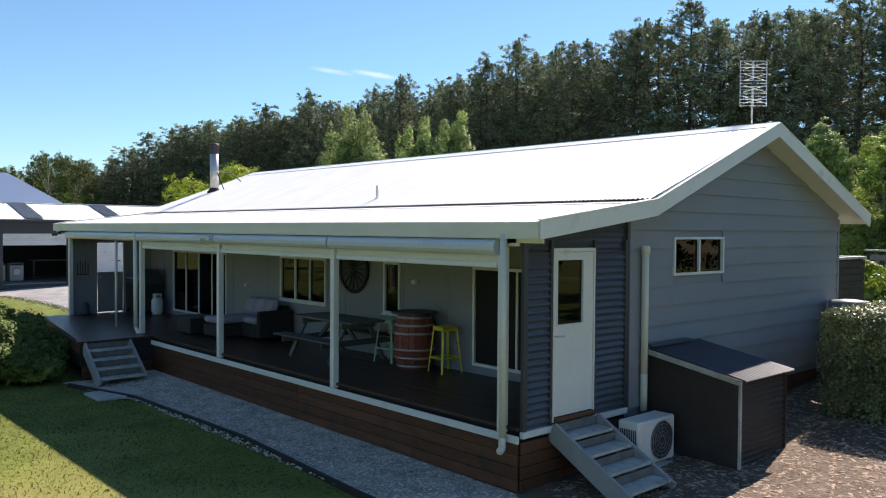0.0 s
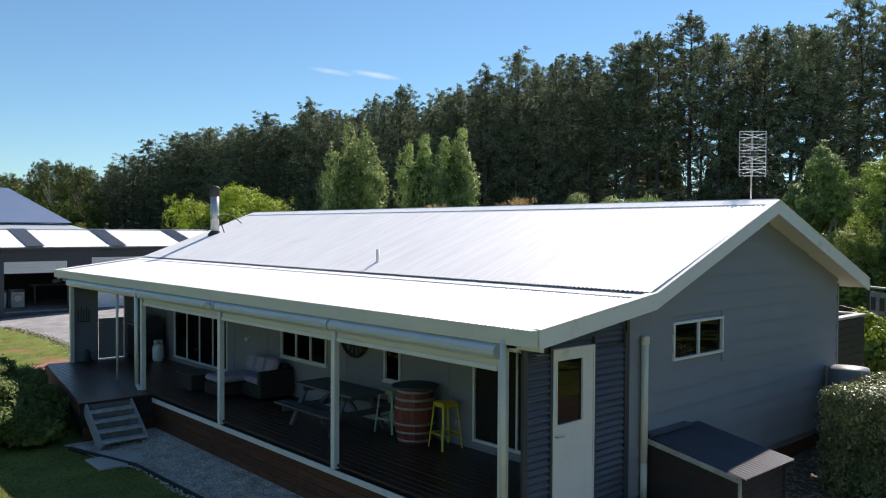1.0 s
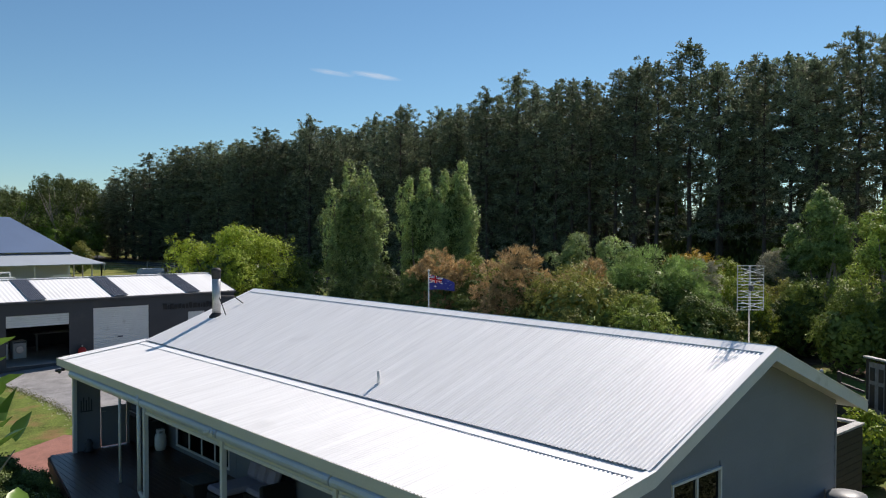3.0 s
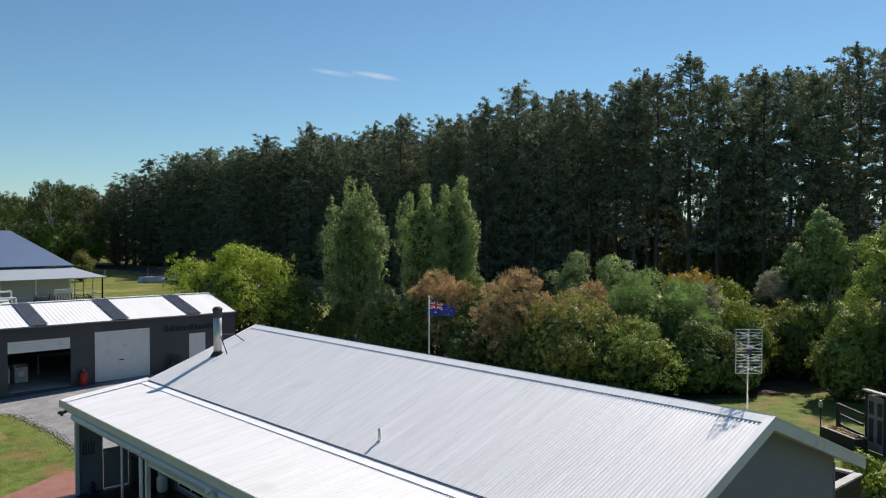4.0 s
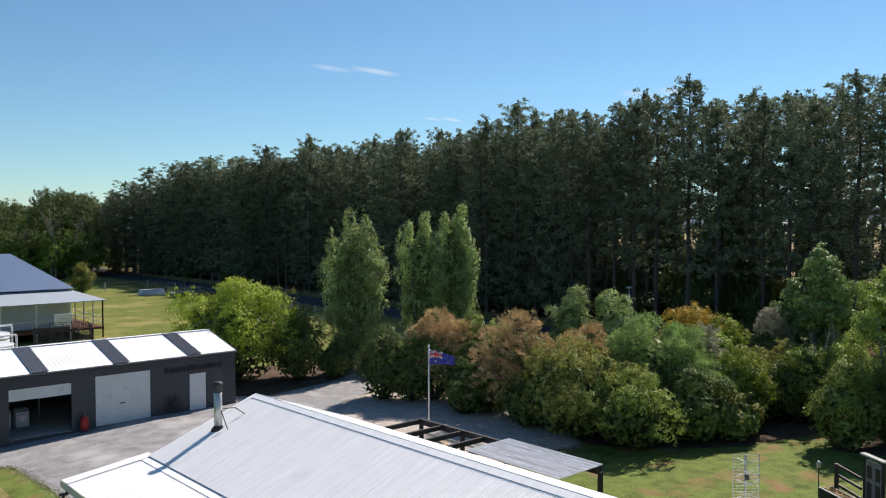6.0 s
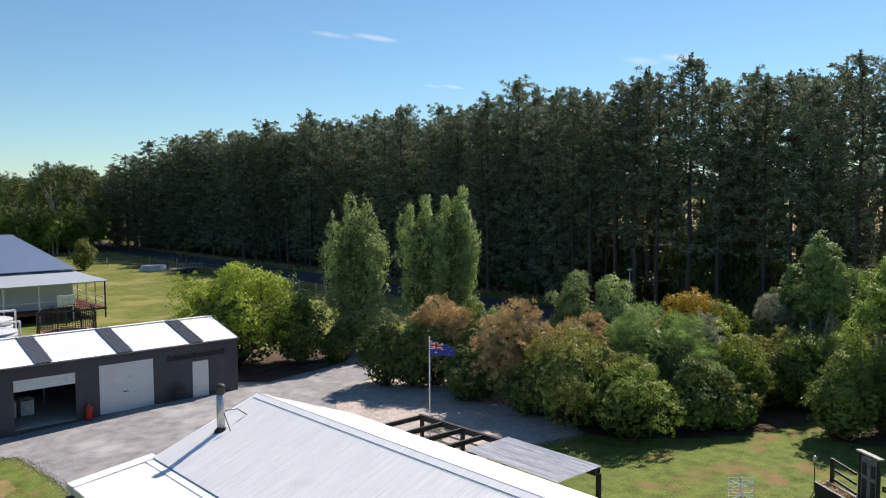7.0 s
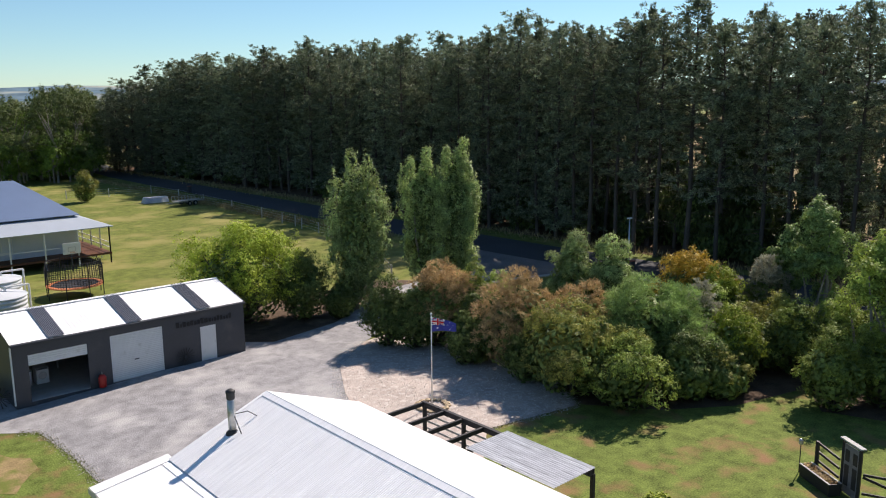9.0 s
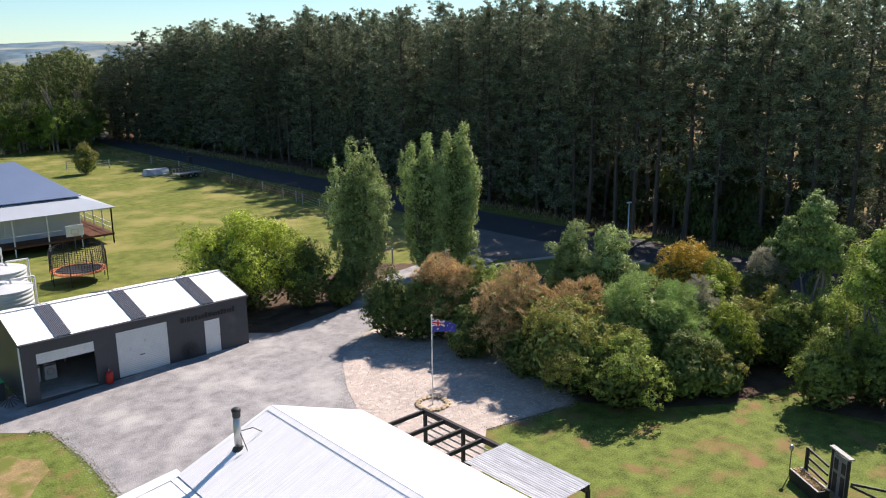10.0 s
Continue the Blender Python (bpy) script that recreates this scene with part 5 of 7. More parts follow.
LAWN_EDGE = [(1.2, 31), (1.9, 30.4), (2.2, 26.5), (2.15, 22.5), (1.6, 20.2)]
BED_EDGE = [(9.5, 17.3), (12.2, 20), (14.2, 24.4), (16.2, 27.7), (19.9, 30.5)]
BED_LAWN = [(16.1, 16.5), (21.1, 15.6), (23.5, 18.5)]
edge_rng = random.Random(21)
tufts("edge_grass", along(LAWN_EDGE, 1500, 0.14, edge_rng) + along(BED_LAWN, 1000, 0.12, edge_rng), M["blade"], "ragged grass at the edge of the lawn", "grass", 0.05, 0.03, 22, 0.7)


def strewn(name, places, size, mat, label, seed):
    rng = random.Random(seed)
    verts, faces = [], []
    for x, y, z in places:
        a, q = rng.uniform(0, 6.28), size * rng.uniform(0.5, 1.4)
        b = len(verts)
        for k in range(4):
            verts.append((x + q * rng.uniform(0.7, 1.2) * math.cos(a + k * 1.57), y + q * rng.uniform(0.7, 1.2) * math.sin(a + k * 1.57), z))
        verts.append((x, y, z + q * 0.6))
        faces += [(b + k, b + (k + 1) % 4, b + 4) for k in range(4)]
    me = bpy.data.meshes.new(name)
    me.from_pydata(verts, [], faces)
    me.materials.append(mat)
    return tagged(new(name, me), label, "gravel", "", "stuff")


strewn("edge_gravel", along(LAWN_EDGE, 700, 0.18, edge_rng) + along(BED_EDGE, 3200, 0.3, edge_rng) + along(BED_LAWN, 900, 0.14, edge_rng), 0.026, M["stone"], "loose pale stones along the edge of the drive", 23)

# edging boards of the gravel strip
bm = B()
for a, b in zip([(-1.45, -1.2), (-1.42, 1.2), (-1.2, 4.4), (-1.32, 8.3)], [(-1.42, 1.2), (-1.2, 4.4), (-1.32, 8.3), (-1.86, 10.3)]):
    beam(bm, (*a, 0.03), (*b, 0.03), 0.04, 0.1)
structure("garden_edging", bm, M["black_timber"], "dark timber edging along the gravel strip", "edging")
bm = box(B(), (-1.9, 8.5, 0.0), (-1.0, 9.3, 0.05), 0.01)
structure("step_pad", bm, M["concrete"], "flat paving slab before the steps", "slab")


# ---- steps ----
def stairs(name, label, x0, x1, y_top, run, z_top, z_bot, treads, mat_s):
    """Open timber steps that go down towards -y between two stringers."""
    st = thing(name, label, "steps", "timber steps", ((x0 + x1) / 2, y_top, z_bot))
    half, h = (x1 - x0) / 2, z_top - z_bot
    for s in (-1, 1):
        part("stringer", beam(B(), (s * half, 0.02, h - 0.1), (s * half, -run, 0.02), 0.045, 0.24), mat_s, st)
    for k in range(treads):
        z = h - (k + 1) * h / (treads + 1)
        y = -(k + 0.5) * run / treads
        part("tread", box(B(), (-half + 0.025, y - 0.15, z - 0.02), (half - 0.025, y + 0.13, z + 0.02), 0.006), M["grey_timber"], st)
        part("riser", box(B(), (-half + 0.025, y + 0.1, z + 0.03), (half - 0.025, y + 0.115, z + h / (treads + 1) - 0.03), 0.002), M["riser"], st)
    return st


# Darker copy of the grey timber: shade below the treads is in its colour.
M["riser"] = material("shaded_riser_timber", (0.15, 0.15, 0.145), 0.75, 0, 6, 0.25, 60, 0.25)
M["step_paint"] = material("grey_step_paint", (0.3, 0.31, 0.32), 0.6, 0, 4, 0.12, 40, 0.1)
stairs("steps", "weathered grey timber steps up to the deck", -1.42, -0.5, 10.72, 0.92, 0.8, 0.0, 4, M["step_paint"])
stairs("steps", "weathered grey timber steps up to the white door", 0.6, 1.46, -0.04, 1.13, 0.8, 0.03, 4, M["step_paint"])

# ---- things beside the gable wall ----
ac = thing("air_conditioner", "white air-conditioner outdoor unit on a slab", "air conditioner", at=(2.08, -0.4, 0.1))
part("case", box(B(), (-0.42, -0.16, 0.04), (0.42, 0.16, 0.62), 0.02), M["white"], ac)
part("slab", box(B(), (-0.5, -0.25, -0.08), (0.5, 0.25, 0.03), 0.01), M["concrete"], ac)
bm = B()
for r in (0.06, 0.11, 0.16, 0.21, 0.25):
    ring = [Vector((0.1 + r * math.cos(a), -0.172, 0.33 + r * math.sin(a))) for a in np.linspace(0, 2 * math.pi, 21)]
    pipe(bm, ring, 0.006, 4)
for k in range(12):
    a = k * math.pi / 6
    tube(bm, (0.1 + 0.04 * math.cos(a), -0.172, 0.33 + 0.04 * math.sin(a)), (0.1 + 0.25 * math.cos(a), -0.172, 0.33 + 0.25 * math.sin(a)), 0.004, n=4)
part("fan_grille", bm, M["steel"], ac)
# Thin disc on the case, coloured dark for the shade inside the fan opening.
part("fan", tube(B(), (0.1, -0.164, 0.33), (0.1, -0.161, 0.33), 0.25, n=24), M["dark_trim"], ac, "flat dark disc in place of the fan's shaded recess")
bm = B()
for k in range(9):
    box(bm, (-0.424, -0.12 + k * 0.028, 0.12), (-0.421, -0.105 + k * 0.028, 0.52))
part("side_vent", bm, M["dark_trim"], ac)

BX0, BX1, BY0, BY1 = 2.62, 3.92, -1.4, -0.06
hut = thing("storage_box", "dark brown lean-to storage box with a corrugated roof", "shed", at=(0, 0, 0))
M["hut"] = material("dark_brown_panel", (0.045, 0.036, 0.034), 0.55, 0, 2, 0.25, 40, 0.15, 0.3, ((0.07, 0.055, 0.05), 2, 0.6))
for (a, b) in (((BX0, BY0), (BX0 + 0.03, BY1)), ((BX1 - 0.03, BY0), (BX1, BY1))):
    bm = B()
    ring = [(a[1], 0.08), (b[1], 0.08), (b[1], 1.5), (a[1], 1.26)]
    f0 = [bm.verts.new((a[0], y, z)) for y, z in ring]
    f1 = [bm.verts.new((b[0], y, z)) for y, z in ring]
    bm.faces.new(f0)
    bm.faces.new(f1[::-1])
    for k in range(4):
        bm.faces.new((f0[k], f1[k], f1[(k + 1) % 4], f0[(k + 1) % 4]))
    bmesh.ops.recalc_face_normals(bm, faces=bm.faces)
    part("side_panel", bm, M["hut"], hut)
part("front_sheet", sheet((BX0 + 0.032, BY0 + 0.012, 1.25), (0, 0, -1), (BX1 - BX0 - 0.064, 0, 0), 1.15, 0.0762, 0.02), M["hut"], hut, "dark ribbed steel front")
part("corner_post", box(B(), (BX0 - 0.012, BY0 - 0.03, 0.1), (BX0 + 0.03, BY0 - 0.001, 1.25)), M["grey_timber"], hut)
part("corner_post", box(B(), (BX1 - 0.03, BY0 - 0.02, 0.1), (BX1 + 0.008, BY0 - 0.001, 1.25)), M["hut"], hut)
part("roof_sheet", sheet((BX0 - 0.04, BY1 + 0.02, 1.55), (1, 0, 0), (0, BY0 - BY1 - 0.13, -0.27), BX1 - BX0 + 0.08), M["corr"], hut, "dark corrugated steel roof")
part("barge", beam(B(), (BX0 - 0.045, BY1, 1.5), (BX0 - 0.045, BY0 - 0.06, 1.25), 0.03, 0.07), M["grey_timber"], hut)
part("flashing", box(B(), (BX0 - 0.04, BY1 - 0.08, 1.56), (BX1 - 0.3, BY1 + 0.05, 1.6)), M["corr"], hut)

hw = thing("hot_water_tank", "grey cylindrical hot water tank by the wall", "water tank", at=(8.58, -0.45, rise(8.7, -0.4)))
part("tank", lathe(B(), [(0.33, 0), (0.36, 0.03), (0.36, 1.46), (0.34, 1.52), (0.1, 1.55)], 28), material("grey_tank_paint", (0.2, 0.215, 0.23), 0.45, 0, 3, 0.08, 40, 0.03), hw, "", True)
part("pipe", pipe(B(), [(0.05, 0.3, 0.3), (0.05, 0.42, 0.3), (0.05, 0.42, 1.5)], 0.02, 8), M["steel"], hw)
bm = pipe(B(), [(6.1, 0.0, 0.45), (6.1, -0.3, 0.45)], 0.05, 12)
tagged(part("waste_pipe", bm, M["white"], None, "", True), "short white waste pipe from the wall", "pipe")
tagged(part("meter_post", box(B(), (5.0, -0.07, 0.1), (5.08, 0.0, 1.0), 0.005), M["dark_trim"]), "short dark post against the wall", "post")

# clipped hedge
rng = np.random.default_rng(3)
n = 60000
hx, hy, hz = (5.85, 8.6), (-3.6, -1.0), (0.15, 1.95)
u, v = rng.random(n), rng.random(n)
side = rng.integers(0, 4, n)
px = np.where(side == 0, hx[0], np.where(side == 1, hx[1], hx[0] + u * (hx[1] - hx[0])))
py = np.where(side == 2, hy[0], np.where(side == 3, hy[1], hy[0] + u * (hy[1] - hy[0])))
pz = hz[0] + v * (hz[1] - hz[0])
top = rng.random(n) < 0.38
px, py, pz = np.where(top, hx[0] + u * (hx[1] - hx[0]), px), np.where(top, hy[0] + v * (hy[1] - hy[0]), py), np.where(top, hz[1], pz)
pts = np.stack([px, py, pz], 1)
bul = np.array([0.09 * noise.noise(Vector(p) * 1.3) for p in pts])
ctr = np.array([(hx[0] + hx[1]) / 2, (hy[0] + hy[1]) / 2, 1.0])
half = np.array([(hx[1] - hx[0]) / 2, (hy[1] - hy[0]) / 2, 0.95])
out = np.sign(pts - ctr) * (np.abs(pts - ctr) / half) ** 6
out /= np.linalg.norm(out, axis=1)[:, None]
edge = np.clip(np.sum((np.abs(pts - ctr) / half) ** 8, axis=1) - 1, 0, 2)
pts = pts - out * (edge * 0.09)[:, None]
pts = pts + out * bul[:, None] + rng.normal(0, 0.035, (n, 3)) - out * (rng.random((n, 1)) ** 3) * 0.3
stem = B()
limbs(stem, (7.2, -2.3, 0.1), [(6.4, -1.6, 1.5), (8.0, -1.8, 1.5), (6.5, -3.0, 1.5), (7.8, -3.0, 1.6), (7.2, -2.3, 1.7)], 0.07, rng)
hedge = tree_thing("hedge", "clipped dense hedge with small pale leaves", "hedge", "", stem, M["bark"], leaf_mesh("foliage", pts, out, 0.055, 0.034, M["hedge"], rng), "foliage")
# Solid dark box added in place of the shade between the inner twigs.
part("inner_growth", box(B(), (hx[0] + 0.3, hy[0] + 0.3, 0.3), (hx[1] - 0.3, hy[1] - 0.3, hz[1] - 0.3), 0.1), M["dkgreen"], hedge, "dark box filling in for the hedge's shaded inside")

# dark slat fence off the house corner
fen = thing("slat_fence", "black-stained slat fence panel off the house corner", "fence", at=(0, 0, 0))
for x in (9.3, 11.3):
    part("post", box(B(), (x - 0.05, 0.35, 0.3), (x + 0.05, 0.45, 2.6), 0.005), M["black_timber"], fen)
for k in range(14):
    part("slat", box(B(), (9.24, 0.31, 0.55 + k * 0.145), (11.36, 0.345, 0.688 + k * 0.145), 0.003), M["black_timber"], fen)
part("cap", box(B(), (9.2, 0.28, 2.61), (11.4, 0.48, 2.66), 0.004), M["grey_timber"], fen)
fen2 = thing("slat_fence", "black-stained slat fence panel facing the lawn", "fence", at=(0, 0, 0))
for y in (0.5, 2.6):
    part("post", box(B(), (11.32, y - 0.05, 0.3), (11.42, y + 0.05, 2.6), 0.005), M["black_timber"], fen2)
for k in range(14):
    part("slat", box(B(), (11.43, 0.5, 0.55 + k * 0.145), (11.46, 2.65, 0.688 + k * 0.145), 0.003), M["black_timber"], fen2)

part("cap", box(B(), (11.32, 0.5, 2.61), (11.5, 2.65, 2.66), 0.004), M["grey_timber"], fen2)

# ---- roof things ----
flue = thing("flue", "round steel wood-heater flue with a sooty cowl", "flue", at=(3.98, 15.85, 4.24))
part("pipe", lathe(B(), [(0.125, -0.1), (0.125, 1.12), (0.1, 1.13)], 24), M["flue"], flue, "", True)
part("cowl", lathe(B(), [(0.12, 1.12), (0.135, 1.16), (0.135, 1.3), (0.15, 1.34), (0.15, 1.4), (0.08, 1.45)], 24), M["soot"], flue, "", True)
part("collar", lathe(B(), [(0.22, -0.06), (0.2, 0.02), (0.13, 0.1), (0.115, 0.16)], 24), M["soot"], flue, "dark rubber roof collar", True)
part("stay", pipe(B(), [(0.08, 0, 0.6), (0.55, -0.02, 0.58), (0.87, -0.05, 0.33)], 0.016, 6), M["soot"], flue)
part("stay", pipe(B(), [(0.04, -0.08, 0.62), (0.09, -0.45, 0.03)], 0.016, 6), M["soot"], flue)
vp = thing("vent_pipe", "short pale vent pipe through the roof", "vent", at=(2.66, 6.2, 3.73))
part("pipe", tube(B(), (0, 0, -0.05), (0, 0, 0.3), 0.035, n=14), M["white"], vp, "", True)
part("collar", lathe(B(), [(0.1, -0.02), (0.08, 0.03), (0.037, 0.06)], 16), M["white"], vp, "", True)
an = thing("tv_antenna", "grid television antenna on a steel mast", "antenna", at=(6.73, 0.57, 4.53))
part("mast", tube(B(), (0, 0, -0.05), (0, 0, 1.66), 0.015, n=10), M["hoop"], an, "", True)
ad = Vector((0.737, -0.676, 0))
bm = B()
for s in (-0.235, 0.0, 0.235):
    tube(bm, ad * s + Vector((-0.04, -0.04, 0.87)), ad * s + Vector((-0.04, -0.04, 1.68)), 0.008, n=6)
part("frame", bm, M["steel"], an)
bm = B()
for k in range(15):
    z = 0.88 + k * 0.0565
    tube(bm, ad * -0.235 + Vector((-0.045, -0.045, z)), ad * 0.235 + Vector((-0.045, -0.045, z)), 0.0035 if k % 2 else 0.0055, n=5)
for k in range(4):
    z = 0.97 + k * 0.2
    for s in (-1, 1):
        tube(bm, Vector((-0.1, -0.1, z)), ad * s * 0.2 + Vector((-0.1, -0.1, z + 0.06)), 0.006, n=5)
        tube(bm, Vector((-0.1, -0.1, z)), ad * s * 0.2 + Vector((-0.1, -0.1, z - 0.06)), 0.006, n=5)
part("element_grid", bm, M["white"], an)
part("junction", box(B(), (-0.1, -0.1, 1.22), (-0.03, -0.03, 1.32), 0.01), M["dark_trim"], an)

# ---- pergola behind the house ----
pg = thing("pergola", "black timber pergola beside the back eave", "pergola", at=(0, 0, 0))
for x, y in ((11.6, 15.35), (11.6, 11.2), (11.75, 7.55), (11.6, 13.2)):
    part("post", box(B(), (x - 0.06, y - 0.06, 0.4), (x + 0.06, y + 0.06, 3.22), 0.005), M["black_timber"], pg)
part("beam", box(B(), (11.52, 7.5, 3.2), (11.66, 15.45, 3.4), 0.005), M["black_timber"], pg)
for y in (15.38, 14.2, 13.2, 12.15, 11.2):
    part("rafter", box(B(), (9.75, y - 0.045, 3.22), (11.5, y + 0.045, 3.38), 0.004), M["black_timber"], pg)
M["weathered_sheet"] = material("weathered_roof_sheet", (0.66, 0.665, 0.67), 0.4, 0.0, 1.5, 0.35, 9, 0.05, 0.25, None, (5, 0.25, 1))
part("roof_sheet", sheet((9.76, 11.2, 3.47), (1, 0, 0), (0, -3.74, -0.02), 1.98, 0.11, 0.034, 0.004, 6), M["weathered_sheet"], pg, "weathered grey corrugated cover")
part("fascia", box(B(), (11.7, 7.48, 3.24), (11.74, 11.2, 3.42)), M["black_timber"], pg)
for k in range(4):
    part("screen_rail", box(B(), (11.67, 11.25, 2.0 + k * 0.28), (11.7, 15.3, 2.08 + k * 0.28), 0.003), M["grey_timber"], pg)

# ---- flagpole ----
fp = thing("flagpole", "white flagpole with a blue ensign flag", "flagpole", at=(16.1, 20.1, rise(16, 20)))
part("pole", tube(B(), (0, 0, 0), (0, 0, 4.42), 0.035, 0.025, 12), M["white"], fp, "", True)
part("finial", lathe(B(), [(0.01, 4.42), (0.045, 4.44), (0.05, 4.48), (0.02, 4.52)], 12), M["white"], fp, "", True)
M["flag_blue"] = material("flag_blue", (0.04, 0.05, 0.28), 0.8, 0, 6, 0.15, 60, 0.05)
M["flag_red"] = material("flag_red", (0.55, 0.02, 0.03), 0.8, 0, 6, 0.15, 60, 0.05)
M["flag_white"] = material("flag_white", (0.75, 0.75, 0.75), 0.8, 0, 6, 0.05, 60, 0.05)


def flag_point(u, v, off=0.0):
    """A place on the rippling, drooping cloth; u along it, v down it, both 0 to 1."""
    a = Vector((0.86, -0.5, 0))
    drop = 0.36 * u ** 1.3
    w = 0.09 * u * math.sin(7 * u + 2.2 * v) + off
    return Vector((0.03, 0, 4.3)) + a * (1.15 * u) + Vector((-0.6, -0.7, 0.0)) * w + Vector((0, 0, -drop - v * (0.68 - 0.3 * u)))


def cloth(name, quads, mat, off, parent):
    bm = B()
    for (u0, u1, v0, v1) in quads:
        nu, nv = max(2, int((u1 - u0) * 26)), max(2, int((v1 - v0) * 10))
        g = [[bm.verts.new(flag_point(u0 + (u1 - u0) * i / nu, v0 + (v1 - v0) * j / nv, off)) for j in range(nv + 1)] for i in range(nu + 1)]
        for i in range(nu):
            for j in range(nv):
                bm.faces.new((g[i][j], g[i + 1][j], g[i + 1][j + 1], g[i][j + 1]))
    ob = part(name, bm, mat, parent, "", True)
    ob.modifiers.new("thick", "SOLIDIFY").thickness = 0.003
    return ob


fl = cloth("flag", [(0, 1, 0, 1)], M["flag_blue"], 0, fp)
for sd in (1, -1):
    for k in range(9):
        s, w = 0.5 * k / 9, 0.52 * k / 9
        cloth("white_diagonal", [(s, s + 0.085, max(0, w - 0.03), w + 0.075), (s, s + 0.085, max(0, 0.46 - w), min(0.52, 0.56 - w))], M["flag_white"], 0.006 * sd, fl)
fl["label"] = "drooping blue ensign with red and white canton"
for sd in (1, -1):
    cloth("white_cross", [(0, 0.5, 0.15, 0.37), (0.18, 0.31, 0, 0.52)], M["flag_white"], 0.012 * sd, fl)
    cloth("red_cross", [(0, 0.5, 0.2, 0.32), (0.21, 0.28, 0, 0.52)], M["flag_red"], 0.022 * sd, fl)
for k in range(4):
    s = (0.06 + 0.1 * k) if k < 2 else (0.1 * k + 0.1)
    cloth("diagonal", [(s, s + 0.07, 0.03 + 0.07 * (k % 2), 0.1 + 0.07 * (k % 2))], M["flag_red"], 0.009, fl)
    cloth("diagonal", [(s, s + 0.07, 0.36, 0.44)], M["flag_red"], 0.009, fl)
for u, v, s in ((0.24, 0.76, 0.06), (0.74, 0.16, 0.03), (0.64, 0.42, 0.03), (0.86, 0.38, 0.03), (0.74, 0.8, 0.035), (0.8, 0.55, 0.02)):
    bm = B()
    c = flag_point(u, v, 0.008)
    ring = []
    for k in range(14):
        r = s * (1.0 if k % 2 == 0 else 0.45)
        ring.append(bm.verts.new(flag_point(u + r * math.cos(k * math.pi / 7), v + r * 1.2 * math.sin(k * math.pi / 7), 0.008)))
    cv = bm.verts.new(c)
    for k in range(14):
        bm.faces.new((cv, ring[k], ring[(k + 1) % 14]))
    part("star", bm, M["flag_white"], fl)
rng = random.Random(9)
M["sandstone"] = material("sandstone", (0.4, 0.31, 0.2), 0.85, 0, 6, 0.2, 40, 0.3, per_object=0.25)
for k in range(16):
    a = k * math.pi / 8
    bm = B()
    bmesh.ops.create_icosphere(bm, subdivisions=1, radius=0.17)
    for v in bm.verts:
        v.co = Vector((v.co.x * rng.uniform(0.8, 1.3), v.co.y * rng.uniform(0.8, 1.3), v.co.z * 0.55)) + Vector((16.1 + 0.72 * math.cos(a), 20.1 + 0.72 * math.sin(a), rise(16, 20) + 0.08))
    tagged(part("stone", bm, M["sandstone"]), "rough sandstone rock ringing the flagpole", "rock", "stone ring")

# ---- gate with planter on the lawn ----
gz = rise(22, 4)
M["gate_paint"] = material("faded_grey_gate_paint", (0.19, 0.19, 0.2), 0.7, 0, 5, 0.3, 50, 0.2, 0.2)
gt = thing("garden_gate", "black timber garden gate door with a weathered cap", "gate", at=(21.35, 3.55, gz))
gt.scale = (0.85, 0.85, 0.87)
dirv = Vector((-0.54, -0.84, 0)).normalized()
nrm = Vector((0.84, -0.54, 0))
side = Vector((0.35, -0.94, 0))
part("post", beam(B(), dirv * -0.5, dirv * -0.5 + Vector((0, 0, 2.25)), 0.12, 0.12), M["black_timber"], gt)
part("post", beam(B(), dirv * 0.55, dirv * 0.55 + Vector((0, 0, 2.25)), 0.12, 0.12), M["black_timber"], gt)
part("cap", beam(B(), dirv * -0.65 + Vector((0, 0, 2.32)), dirv * 0.7 + Vector((0, 0, 2.32)), 0.24, 0.06), M["grey_timber"], gt)
dr = part("door", beam(B(), dirv * -0.43 + Vector((0, 0, 1.1)), dirv * 0.48 + Vector((0, 0, 1.1)), 0.05, 2.1), M["gate_paint"], gt)
for s in (-0.22, 0.27):
    for z, h in ((1.7, 0.5), (0.85, 0.9)):
        part("panel", beam(B(), dirv * (s - 0.13) + Vector((0, 0, z)) - nrm * 0.03, dirv * (s + 0.13) + Vector((0, 0, z)) - nrm * 0.03, 0.02, h), M["black_timber"], dr)
rf = thing("rail_fence", "dark post and rail fence by the gate", "fence", at=(21.35, 3.55, gz))
rf.scale = (1, 1, 0.87)
for p in (dirv * -1.9, dirv * 0.65 + side * 2.0, dirv * 0.65 + side * 3.8):
    part("post", beam(B(), p + Vector((0, 0, -0.1)), p + Vector((0, 0, 1.45)), 0.12, 0.12), M["black_timber"], rf)
for z in (0.5, 0.9, 1.3):
    part("rail", beam(B(), dirv * -1.95 + Vector((0, 0, z + 0.1)), dirv * -0.6 + Vector((0, 0, z)), 0.05, 0.1), M["black_timber"], rf)
    if z != 0.9:
        part("rail", beam(B(), dirv * 0.65 + Vector((0, 0, z)), dirv * 0.65 + side * 3.9 + Vector((0, 0, z)), 0.05, 0.1), M["black_timber"], rf)
part("brace", beam(B(), dirv * 0.65 + Vector((0, 0, 1.2)), dirv * 0.65 + side * 1.9 + Vector((0, 0, 0.5)), 0.05, 0.1), M["black_timber"], rf)
pl = thing("planter_box", "long timber planter box with plants", "planter", at=(21.4, 4.6, gz))
pl.scale = (0.85, 0.85, 0.9)
